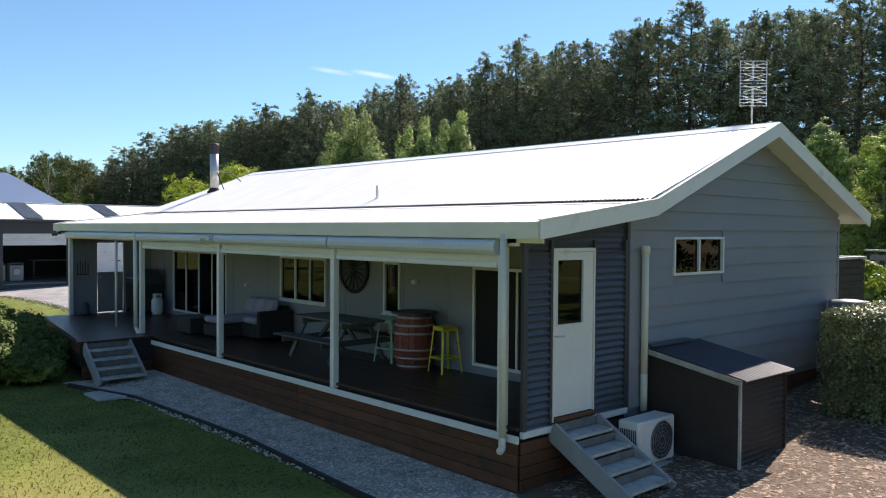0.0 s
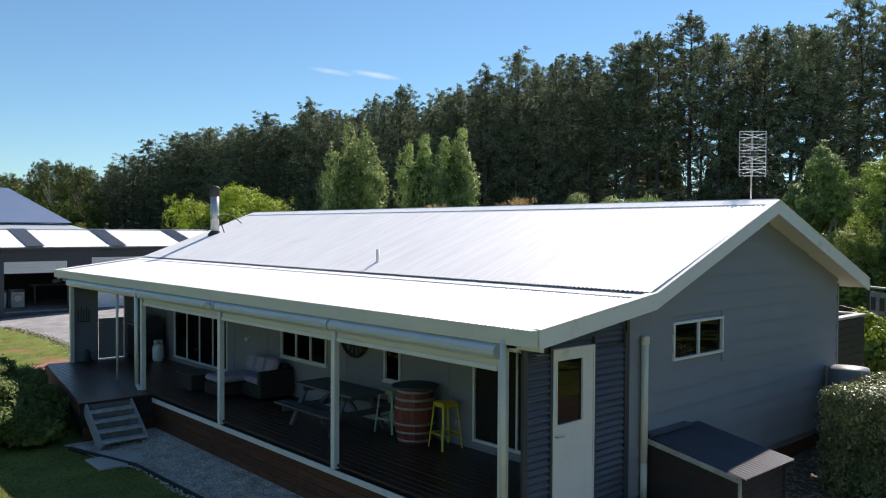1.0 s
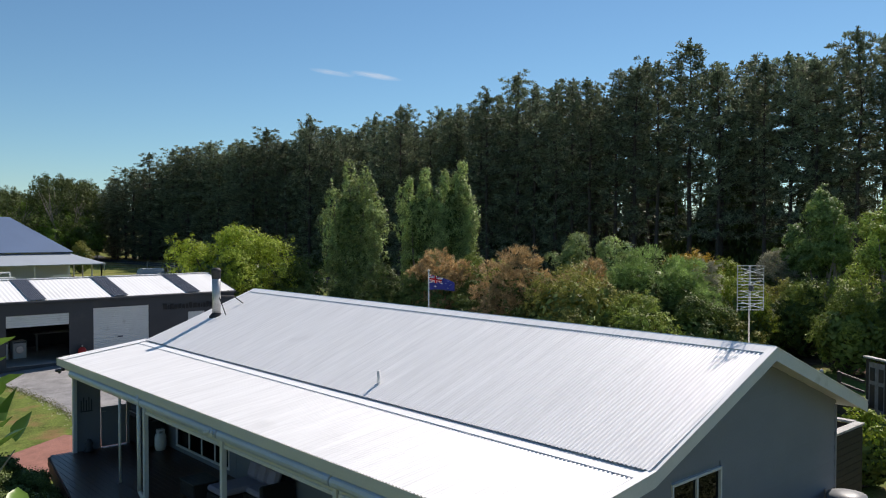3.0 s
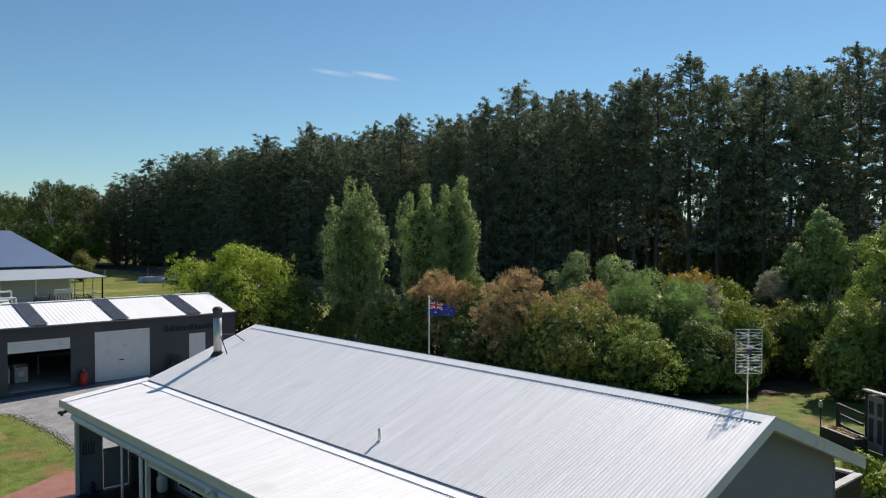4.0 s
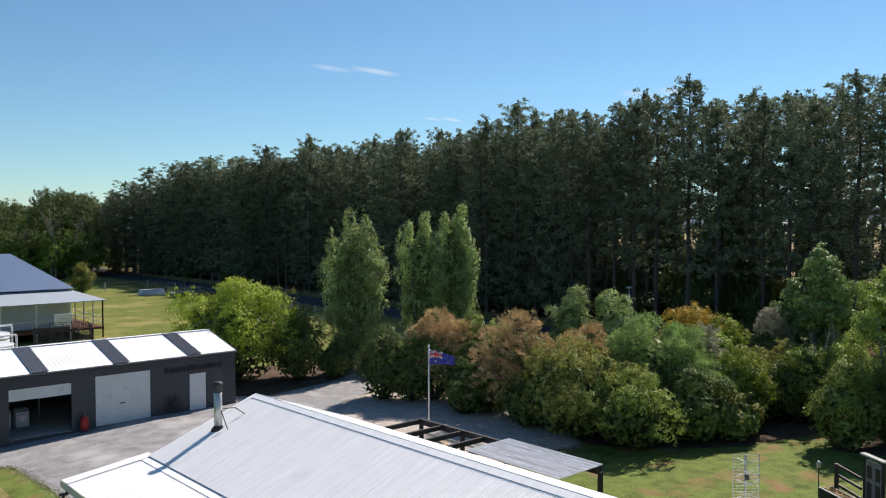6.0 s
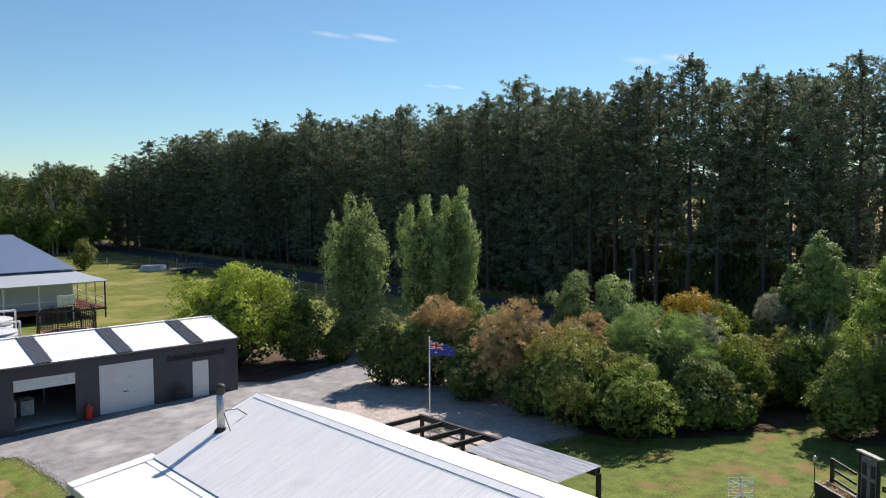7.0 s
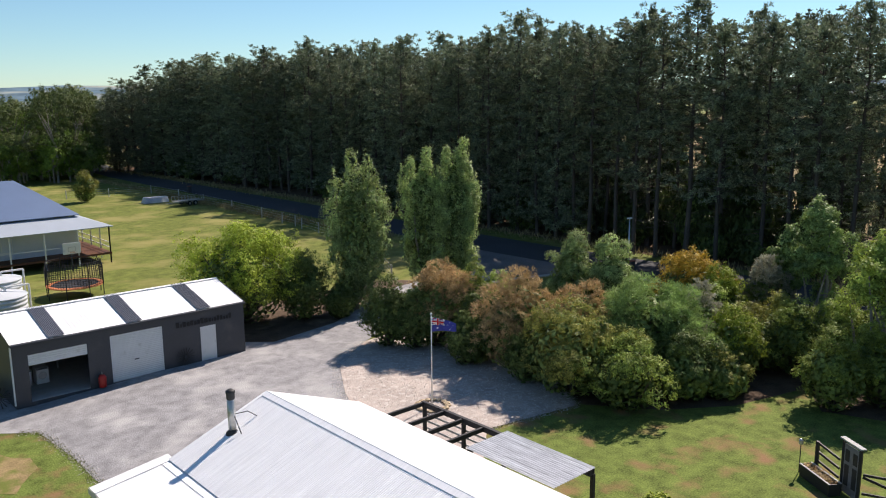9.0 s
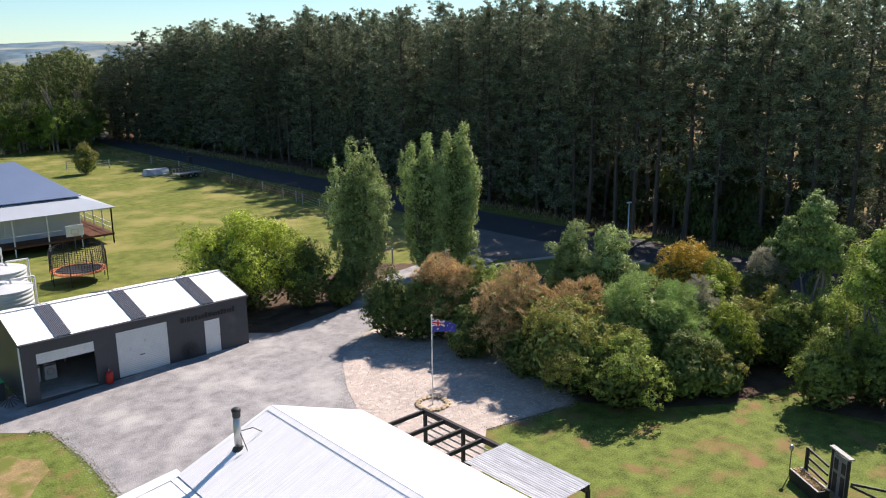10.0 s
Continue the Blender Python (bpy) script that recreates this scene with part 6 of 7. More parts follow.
for s in (-1, 1):
    part("side", beam(B(), dirv * -1.0 + nrm * (0.26 * s) + Vector((0, 0, 0.28)), dirv * 1.0 + nrm * (0.26 * s) + Vector((0, 0, 0.28)), 0.05, 0.5), M["black_timber"], pl)
    part("end", beam(B(), dirv * s - nrm * 0.28 + Vector((0, 0, 0.28)), dirv * s + nrm * 0.28 + Vector((0, 0, 0.28)), 0.05, 0.5), M["black_timber"], pl)
    part("rim", beam(B(), dirv * -1.04 + nrm * (0.27 * s) + Vector((0, 0, 0.55)), dirv * 1.04 + nrm * (0.27 * s) + Vector((0, 0, 0.55)), 0.08, 0.03), M["grey_timber"], pl)
part("soil", beam(B(), dirv * -0.97 + Vector((0, 0, 0.4)), dirv * 0.97 + Vector((0, 0, 0.4)), 0.46, 0.06), M["mulch"], pl)
rg = np.random.default_rng(14)
cp = np.array([np.array(dirv) * rg.uniform(-0.9, 0.9) + np.array(nrm) * rg.uniform(-0.2, 0.2) + np.array([0, 0, rg.uniform(0.45, 0.62)]) for _ in range(500)])
ob = new("plants", leaf_mesh("plants", cp, np.tile([0, 0, 1.0], (500, 1)), 0.12, 0.06, M["brown"], rg))
ob.parent = pl
gl = thing("garden_light", "small black garden lamp on a stake", "lamp", at=(21.95, 5.6, gz))
part("stake", tube(B(), (0, 0, 0), (0, 0, 1.1), 0.02, n=8), M["black_timber"], gl)
part("lantern", lathe(B(), [(0.04, 1.1), (0.08, 1.14), (0.08, 1.28), (0.03, 1.34)], 12), M["steel"], gl)

# ---- verandah furniture ----
def D(x, y):
    return (x, y, DECK + 0.002)


# picnic table
pt = thing("picnic_table", "dark timber picnic table with fixed benches", "picnic table", at=D(1.3, 5.58))
M["table_timber"] = material("dark_table_timber", (0.1, 0.105, 0.11), 0.65, 0, 4, 0.3, 50, 0.2, 0.3, None, (6, 0.7, 6), per_object=0.2)
for k in range(5):
    part("top_plank", box(B(), (-0.37 + k * 0.15, -0.9, 0.72), (-0.23 + k * 0.15, 0.9, 0.76), 0.005), M["table_timber"], pt)
for s in (-1, 1):
    for k in range(2):
        x = s * 0.66 - 0.07 + (k - 0.5) * 0.145
        part("bench_plank", box(B(), (x, -0.9, 0.42), (x + 0.135, 0.9, 0.455), 0.005), M["table_timber"], pt)
for y in (-0.62, 0.62):
    part("bench_support", box(B(), (-0.78, y - 0.02, 0.32), (0.78, y + 0.02, 0.42), 0.003), M["table_timber"], pt)
    part("top_support", box(B(), (-0.36, y - 0.02, 0.62), (0.36, y + 0.02, 0.719), 0.003), M["table_timber"], pt)
    for s in (-1, 1):
        part("leg", beam(B(), (s * 0.58, y + 0.042, 0.03), (s * 0.24, y + 0.042, 0.7), 0.04, 0.1, (0, 1, 0)), M["table_timber"], pt)
    part("brace", beam(B(), (0, y * 0.95, 0.36), (0, y * 0.25, 0.7), 0.04, 0.07), M["table_timber"], pt)

# wine barrel
ba = thing("wine_barrel", "upright red-brown wine barrel with steel hoops", "barrel", at=D(1.8, 4.03))


def barrel_r(z):
    return 0.285 + 0.075 * (1 - ((z - 0.46) / 0.46) ** 2)


for k in range(22):
    a0, a1 = 2 * math.pi * (k + 0.03) / 22, 2 * math.pi * (k + 0.97) / 22
    bm = B()
    cols = []
    for i in range(7):
        z = 0.92 * i / 6
        ring = []
        for a in (a0, a1):
            for r in (barrel_r(z), barrel_r(z) - 0.025):
                ring.append(bm.verts.new((r * math.cos(a), r * math.sin(a), z)))
        cols.append(ring)
    for p, q in zip(cols, cols[1:]):
        for i, j in ((0, 2), (2, 3), (3, 1), (1, 0)):
            bm.faces.new((p[i], p[j], q[j], q[i]))
    for c in (cols[0], cols[-1]):
        bm.faces.new((c[0], c[2], c[3], c[1]))
    bmesh.ops.recalc_face_normals(bm, faces=bm.faces)
    part("stave", bm, M["red_timber"], ba)
for z in (0.05, 0.19, 0.33, 0.6, 0.74, 0.87):
    r0, r1 = barrel_r(z - 0.02) + 0.004, barrel_r(z + 0.02) + 0.004
    part("hoop", lathe(B(), [(r0 - 0.02, z - 0.022), (r0, z - 0.02), (r1, z + 0.02), (r1 - 0.02, z + 0.022)], 32), M["hoop"], ba, "", True)
part("lid", lathe(B(), [(0.33, 0.925), (0.4, 0.93), (0.4, 0.955), (0.37, 0.96)], 32), M["table_timber"], ba, "dark round table top", True)


def stool(at, mat, label, turn):
    """A pressed-steel bar stool: square seat, splayed legs, a foot ring."""
    st = thing("bar_stool", label, "stool", "metal bar stools", at)
    st.rotation_euler = (0, 0, radians(turn))
    bm = box(B(), (-0.155, -0.155, 0.735), (0.155, 0.155, 0.765), 0.012)
    part("seat", bm, mat, st)
    part("seat_skirt", panel_with_holes(B(), 0, -0.15, 0.3, -0.15, 0.15, 0.69, 0.734, []), mat, st)
    for sx in (-1, 1):
        for sy in (-1, 1):
            part("leg", beam(B(), (sx * 0.135, sy * 0.135, 0.72), (sx * 0.2, sy * 0.2, 0.0), 0.036, 0.022), mat, st)
    for a, b in (((-1, -1), (1, -1)), ((1, -1), (1, 1)), ((1, 1), (-1, 1)), ((-1, 1), (-1, -1))):
        part("foot_rail", beam(B(), (a[0] * 0.178, a[1] * 0.178, 0.24), (b[0] * 0.178, b[1] * 0.178, 0.24), 0.012, 0.025), mat, st)
    return st


M["mint"] = material("mint_green_paint", (0.42, 0.6, 0.45), 0.4, 0.1, 6, 0.08, 40, 0.03)
M["yellow"] = material("yellow_paint", (0.62, 0.52, 0.05), 0.38, 0.1, 6, 0.08, 40, 0.03)
stool(D(1.88, 4.8), M["mint"], "pale mint green metal bar stool", 12)
stool(D(1.9, 3.36), M["yellow"], "bright yellow metal bar stool beside the barrel", -8)

# wicker corner sofa
sf = thing("wicker_sofa", "dark wicker corner sofa with pale mauve cushions", "sofa", at=D(0, 0))
M["wicker"] = material("dark_wicker", (0.03, 0.026, 0.025), 0.6, 0, 60, 0.4, 160, 0.6, 0.35)
M["cushion"] = material("mauve_grey_fabric", (0.31, 0.29, 0.37), 0.9, 0, 4, 0.12, 90, 0.2)
part("base", box(B(), (1.3, 8.55, 0.05), (2.1, 9.9, 0.32), 0.02), M["wicker"], sf)
part("back", box(B(), (1.95, 8.55, 0.321), (2.12, 9.9, 0.68), 0.03), M["wicker"], sf)
part("arm", box(B(), (1.3, 8.42, 0.05), (2.12, 8.549, 0.62), 0.03), M["wicker"], sf)
part("chaise_base", box(B(), (0.78, 9.2, 0.05), (1.299, 9.9, 0.3), 0.02), M["wicker"], sf)
for a in (((1.32, 8.57, 0.325), (1.93, 9.18, 0.46)), ((0.78, 9.19, 0.325), (1.93, 9.89, 0.46))):
    part("seat_cushion", box(B(), *a, 0.045), M["cushion"], sf)
for y in (8.8, 9.22, 9.64):
    bm = box(B(), (-0.08, -0.2, -0.2), (0.08, 0.2, 0.2), 0.06)
    bmesh.ops.rotate(bm, verts=bm.verts, matrix=Matrix.Rotation(0.3, 3, "Y"))
    bmesh.ops.translate(bm, verts=bm.verts, vec=(1.82, y, 0.64))
    part("back_cushion", bm, M["cushion"], sf)
ot = thing("wicker_table", "low dark wicker coffee table on the deck", "table", at=D(0.95, 10.6))
part("body", box(B(), (-0.3, -0.35, 0.03), (0.3, 0.35, 0.36), 0.02), M["wicker"], ot)
part("top", box(B(), (-0.32, -0.37, 0.361), (0.32, 0.37, 0.385), 0.006), M["table_timber"], ot)

# barbecue and gas bottle
bq = thing("barbecue", "black hooded gas barbecue on a trolley", "barbecue", at=D(1.75, 15.55))
part("cabinet", box(B(), (-0.3, -0.55, 0.1), (0.3, 0.55, 0.8), 0.015), M["black_timber"], bq)
bm = B()
prof = [(-0.3, 0.82), (0.3, 0.82), (0.3, 1.05), (0.18, 1.2), (-0.1, 1.2), (-0.3, 1.02)]
f0, f1 = [[bm.verts.new((x, s * 0.5, z)) for x, z in prof] for s in (-1, 1)]
bm.faces.new(f0)
bm.faces.new(f1[::-1])
for k in range(6):
    bm.faces.new((f0[k], f1[k], f1[(k + 1) % 6], f0[(k + 1) % 6]))
bmesh.ops.recalc_face_normals(bm, faces=bm.faces)
part("hood", bm, M["dark_trim"], bq)
part("handle", pipe(B(), [(-0.3, -0.35, 0.95), (-0.36, -0.35, 0.97), (-0.36, 0.35, 0.97), (-0.3, 0.35, 0.95)], 0.012, 8), M["steel"], bq)
for s in (-1, 1):
    part("side_shelf", box(B(), (-0.25, s * 0.551, 0.78), (0.25, s * 0.6, 0.81), 0.005), M["dark_trim"], bq)
for x in (-0.25, 0.25):
    for y in (-0.5, 0.5):
        part("wheel", tube(B(), (x, y - 0.02, 0.05), (x, y + 0.02, 0.05), 0.05, n=14), M["black_timber"], bq)
gb = thing("gas_bottle", "white gas bottle standing on the deck", "gas bottle", "", D(1.85, 14.9))
part("body", lathe(B(), [(0.13, 0), (0.13, 0.04), (0.15, 0.06), (0.155, 0.1), (0.155, 0.36), (0.12, 0.44), (0.05, 0.47)], 24), M["white"], gb, "", True)
part("collar", panel_with_holes(B(), 1, -0.09, 0.18, -0.09, 0.09, 0.46, 0.56, [(-0.05, 0.05, 0.47, 0.53)]), M["white"], gb)
part("valve", lathe(B(), [(0.02, 0.47), (0.025, 0.52), (0.035, 0.54), (0.02, 0.56)], 10, (0, 0, 0.02)), M["hoop"], gb)

# wall things under the verandah
wo = thing("wheel_ornament", "dark round wheel ornament on the verandah wall", "ornament", at=(WX - 0.04, 6.27, 2.4))
bm = B()
pipe(bm, [Vector((0, 0.44 * math.cos(a), 0.44 * math.sin(a))) for a in np.linspace(0, 2 * math.pi, 33)], 0.035, 8)
part("rim", bm, M["black_timber"], wo)
part("disc", tube(B(), (0.012, 0, 0), (0.03, 0, 0), 0.42, n=32), M["dark_trim"], wo, "dark backing disc")
for k in range(8):
    a = k * math.pi / 8
    part("spoke", tube(B(), (0, -0.42 * math.cos(a), -0.42 * math.sin(a)), (0, 0.42 * math.cos(a), 0.42 * math.sin(a)), 0.012, n=6), M["black_timber"], wo)
for y, z in ((10.47, 1.85), (4.42, 2.24)):
    wl = thing("wall_light", "small pale outdoor wall light on the wall", "lamp", "verandah wall lights", (WX, y, z))
    part("base", box(B(), (-0.02, -0.05, -0.05), (0, 0.05, 0.05), 0.005), M["white"], wl)
    part("shade", box(B(), (-0.1, -0.06, -0.04), (-0.021, 0.06, 0.04), 0.015), M["white"], wl)
tp = thing("garden_tap", "small brass tap on the wall", "tap", at=(WX, 3.3, 1.25))
part("spout", pipe(B(), [(0, 0, 0), (-0.08, 0, 0), (-0.1, 0, -0.05)], 0.014, 8), M["hoop"], tp)
part("knob", tube(B(), (-0.05, 0, 0.01), (-0.05, 0, 0.05), 0.02, n=10), M["dark_trim"], tp)
for y, mat in ((16.7, "dark_trim"), (7.75, "cream")):
    sc = thing("security_light", "small twin spotlight under the eave", "lamp", "eave spotlights", (-0.14, y, 3.0))
    part("mount", box(B(), (0.0, -0.03, -0.03), (0.08, 0.03, 0.05), 0.005), M[mat], sc)
    for s in (-1, 1):
        part("head", tube(B(), (-0.02, s * 0.04, 0), (-0.1, s * 0.13, -0.03), 0.035, 0.045, 12), M[mat], sc)
sg = thing("metal_ornament", "dark metal hanging on the grey end wall", "ornament", at=(0.32, 16.15, 2.1))
part("frame", box(B(), (-0.16, -0.02, -0.22), (0.16, 0.0, -0.19), 0.003), M["dark_trim"], sg)
for k in range(5):
    part("bar", box(B(), (-0.15 + k * 0.068, -0.018, -0.189), (-0.125 + k * 0.068, -0.004, 0.1 + 0.08 * (k % 2)), 0.003), M["dark_trim"], sg)
bo = thing("boot_stand", "small dark ornament on the deck", "ornament", at=D(0.32, 15.95))
part("body", lathe(B(), [(0.12, 0), (0.13, 0.06), (0.08, 0.16), (0.11, 0.24), (0.05, 0.34)], 14), M["dark_trim"], bo, "", True)

# ---- garage things ----
ws = SY + 2.6
for x in (2.95, 3.75):
    wm = thing("washing_machine", "white front-loading washing machine in the garage", "washing machine", "laundry machines", (x, ws, SZ + 0.016))
    part("case", box(B(), (-0.3, -0.3, 0.02), (0.3, 0.3, 0.87), 0.015), M["white"], wm)
    part("door_ring", lathe(B(), [(0.19, 0), (0.2, 0.01), (0.17, 0.03)], 24), M["steel"], wm)
    ring = wm.children[-1]
    ring.rotation_euler = (radians(90), 0, 0)
    ring.location = (0, -0.302, 0.45)
    part("window", tube(B(), (0, -0.315, 0.45), (0, -0.303, 0.45), 0.15, n=20), M["dark_trim"], wm)
    part("panel", box(B(), (-0.28, -0.306, 0.76), (0.28, -0.301, 0.85)), M["dark_trim"], wm)
wb = thing("workbench", "dark timber workbench at the garage wall", "workbench", at=(7.2, SY + 4.8, SZ + 0.016))
part("top", box(B(), (-2.2, -0.4, 0.86), (2.2, 0.4, 0.92), 0.005), M["grey_timber"], wb)
for x in (-2.1, 0, 2.1):
    part("leg", box(B(), (x - 0.04, -0.35, 0), (x + 0.04, -0.27, 0.859)), M["grey_timber"], wb)


def spoke_wheel(at, label):
    w = thing("wagon_wheel", label, "wheel", "old wheels", at)
    bm = B()
    for k in range(18):
        a = k * math.pi / 9
        tube(bm, (0.06 * math.cos(a), 0, 0.06 * math.sin(a)), (0.52 * math.cos(a), -0.05, 0.52 * math.sin(a)), 0.014, 0.02, 6)
    part("spokes", bm, M["soot"], w)
    part("hub", tube(B(), (0, -0.08, 0), (0, 0.04, 0), 0.08, n=14), M["dark_trim"], w)


spoke_wheel((10.28, SY - 0.12, SZ + 0.55), "old rusty spoked wheel leaning on the garage")
spoke_wheel((1.2, SY - 0.05, SZ + 0.55), "old spoked wheel beside the garage corner")
rb = thing("red_drum", "red gas cylinder standing by the garage door", "cylinder", at=(5.82, SY - 0.28, SZ + 0.02))
part("body", lathe(B(), [(0.16, 0), (0.19, 0.03), (0.19, 0.5), (0.13, 0.62), (0.05, 0.66)], 20), material("red_enamel", (0.4, 0.025, 0.02), 0.4, 0, 6, 0.15, 40, 0.03), rb, "", True)
part("valve", lathe(B(), [(0.03, 0.66), (0.03, 0.74), (0.01, 0.76)], 10), M["hoop"], rb)
sn = thing("garage_sign", "dark cut-out metal sign on the garage wall", "sign", at=(11.5, SY - 0.02, 2.86))
part("rail", box(B(), (-1.65, -0.015, -0.17), (1.6, 0.0, -0.14), 0.002), M["dark_trim"], sn)
rng = random.Random(2)
x = -1.6
while x < 1.5:
    w_ = rng.uniform(0.08, 0.2)
    part("bar", box(B(), (x, -0.02, -0.138), (x + w_, -0.004, rng.uniform(0.04, 0.16)), 0.002), M["black_timber"], sn)
    x += w_ + 0.05
hs = thing("hose_reel", "coiled garden hose on the garage corner", "hose", at=(SX1 + 0.06, SY + 0.6, SZ + 0.9))
part("coil", pipe(B(), [Vector((0.03 * math.sin(a * 3), 0.24 * math.cos(a), 0.3 * math.sin(a))) for a in np.linspace(0, 6 * math.pi, 60)], 0.018, 6), M["red_timber"], hs)
gbn = thing("green_bin", "bin with a bright green lid beside the garage", "bin", at=(0.95, SY + 2.2, rise(0.9, 36)))
part("body", box(B(), (-0.5, -0.4, 0), (0.5, 0.4, 0.95), 0.03), M["dark_trim"], gbn)
part("lid", box(B(), (-0.52, -0.42, 0.952), (0.52, 0.42, 1.0), 0.02), material("green_plastic", (0.02, 0.35, 0.1), 0.4, 0, 5, 0.1, 30, 0.02), gbn)

# ---- water tanks, trampoline, hoop ----
M["tank"] = material("pale_grey_tank", (0.5, 0.53, 0.55), 0.5, 0, 1.5, 0.08, 30, 0.03)


def water_tank(at, r, h):
    w = thing("rainwater_tank", "large pale grey ribbed rainwater tank", "water tank", "rainwater tanks", at)
    prof = []
    for k in range(12):
        z = h * k / 12
        prof += [(r, z), (r, z + h / 24), (r - 0.03, z + h / 24 + 0.02), (r - 0.03, z + h / 12 - 0.02)]
    part("body", lathe(B(), prof + [(r, h)], 40), M["tank"], w, "", True)
    part("roof", lathe(B(), [(r + 0.03, h), (r + 0.02, h + 0.04), (0.3, h + 0.3), (0.28, h + 0.42)], 40), M["tank"], w)
    part("inlet", pipe(B(), [(r + 0.12, -0.2, 0), (r + 0.12, -0.2, h + 0.5), (0.4, -0.2, h + 0.5), (0.4, -0.2, h + 0.2)], 0.06, 10), M["white"], w)


water_tank((4.0, 45.0, rise(3.7, 46)), 1.6, 3.1)
water_tank((4.9, 49.6, rise(4.9, 50)), 1.6, 3.1)
water_tank((4.4, 54.2, rise(4.4, 54)), 1.6, 3.1)
tr = thing("trampoline", "round trampoline with orange pad and black safety net", "trampoline", at=(11.3, 54.7, rise(11, 55)))
M["orange_pad"] = material("orange_pad", (0.6, 0.2, 0.08), 0.6, 0, 3, 0.15, 40, 0.05)
M["mat"] = material("black_mat", (0.02, 0.02, 0.022), 0.7, 0, 5, 0.2, 60, 0.05)
bm = B()
ring = [[bm.verts.new((r * math.cos(a), r * math.sin(a), z)) for a in np.linspace(0, 2 * math.pi, 41)[:-1]] for r, z in ((1.62, 0.85), (1.96, 0.83), (1.96, 0.9), (1.62, 0.92))]
for p, q in zip(ring, ring[1:] + ring[:1]):
    for i in range(40):
        bm.faces.new((p[i], p[(i + 1) % 40], q[(i + 1) % 40], q[i]))
bmesh.ops.recalc_face_normals(bm, faces=bm.faces)
part("pad", bm, M["orange_pad"], tr, "faded orange edge pad")
part("mat", tube(B(), (0, 0, 0.86), (0, 0, 0.88), 1.62, n=40), M["mat"], tr)
for k in range(8):
    a = k * math.pi / 4 + 0.2
    c, s_ = math.cos(a), math.sin(a)
    part("pole", pipe(B(), [(2.0 * c, 2.0 * s_, 0), (2.02 * c, 2.02 * s_, 2.2), (1.85 * c, 1.85 * s_, 2.7)], 0.035, 8), M["mat"], tr)
bm = B()
for z in np.arange(0.95, 2.65, 0.14):
    r = 1.98 if z < 2.2 else 1.98 - (z - 2.2) * 0.3
    pipe(bm, [Vector((r * math.cos(a), r * math.sin(a), z)) for a in np.linspace(0, 2 * math.pi, 33)], 0.016, 3)
for k in range(64):
    a = k * math.pi / 32
    tube(bm, (1.98 * math.cos(a), 1.98 * math.sin(a), 0.92), (1.88 * math.cos(a), 1.88 * math.sin(a), 2.6), 0.016, n=3, caps=False)
part("net", bm, M["mat"], tr, "black mesh safety net")
hp = thing("basketball_hoop", "basketball hoop with a clear backboard on a pole", "basketball hoop", at=(14.0, 63.9, rise(13, 63)))
part("pole", tube(B(), (0, 0, 0), (0, 0, 2.2), 0.05, n=10), M["dark_trim"], hp)
part("backboard", box(B(), (-0.72, -0.25, 1.55), (0.72, -0.21, 2.5), 0.01), M["white"], hp)
part("target", panel_with_holes(B(), 1, -0.262, 0.008, -0.3, 0.3, 1.75, 2.15, [(-0.26, 0.26, 1.79, 2.11)]), M["steel"], hp)
part("rim", pipe(B(), [Vector((0.23 * math.cos(a), -0.5 + 0.23 * math.sin(a), 1.7)) for a in np.linspace(0, 2 * math.pi, 21)], 0.012, 6), M["orange_pad"], hp)

# ---- paddock things ----
tl = thing("trailer", "galvanised tandem trailer with mesh sides", "trailer", at=(40.6, 99.5, 0.57))
tl.rotation_euler = (0, 0, radians(8))
part("tray", box(B(), (-2.0, -0.9, 0.5), (2.0, 0.9, 0.62), 0.01), M["steel"], tl)
for y in (-0.9, 0.9):
    part("side", panel_with_holes(B(), 1, y - 0.02, 0.04, -2, 2, 0.62, 1.25, [(-1.95 + k * 0.5, -1.5 + k * 0.5, 0.7, 1.2) for k in range(8)]), M["steel"], tl)
    for x in (-0.45, 0.45):
        wv = part("wheel", tube(B(), (x, y * 1.05, 0.32), (x, y * 1.25, 0.32), 0.32, n=20), M["mat"], tl)
        part("rim", tube(B(), (x, y * 1.04, 0.32), (x, y * 1.26, 0.32), 0.17, n=14), M["steel"], wv)
part("drawbar", beam(B(), (-2.0, 0, 0.5), (-3.5, 0, 0.45), 0.1, 0.1), M["steel"], tl)
for k in range(6):
    ob = part("sheet_pile", box(B(), (36.5 + 0.1 * k, 104.5 + 0.2 * k, 0.58 + 0.12 * k), (40.0 + 0.06 * k, 106.0 + 0.1 * k, 0.69 + 0.12 * k), 0.02), M["tank"])
    tagged(ob, "stacked pale building sheets on the grass", "building sheet", "stacked sheets")
for x, y in ((47.2, 113.5), (47.6, 32.0), (46.9, 30.8)):
    wbn = thing("wheelie_bin", "dark wheelie bin at the roadside", "bin", "wheelie bins", (x, y, 0.6))
    part("body", box(B(), (-0.28, -0.3, 0.05), (0.28, 0.3, 0.98), 0.04), M["dark_trim"], wbn)
    part("lid", box(B(), (-0.31, -0.33, 0.982), (0.31, 0.33, 1.04), 0.02), M["red_timber"], wbn)
    for s in (-1, 1):
        part("wheel", tube(B(), (s * 0.26, 0.28, 0.1), (s * 0.32, 0.28, 0.1), 0.1, n=12), M["mat"], wbn)
wf = thing("wire_fence", "post and wire paddock fence along the road", "fence", at=(0, 0, 0.57))
fx = [(30.5, 119), (36, 117), (42.5, 117), (43.0, 108), (42.6, 99), (42.3, 90), (41.6, 81), (40.8, 72), (39.2, 63), (36.8, 54), (33.8, 47), (31.2, 42.2)]
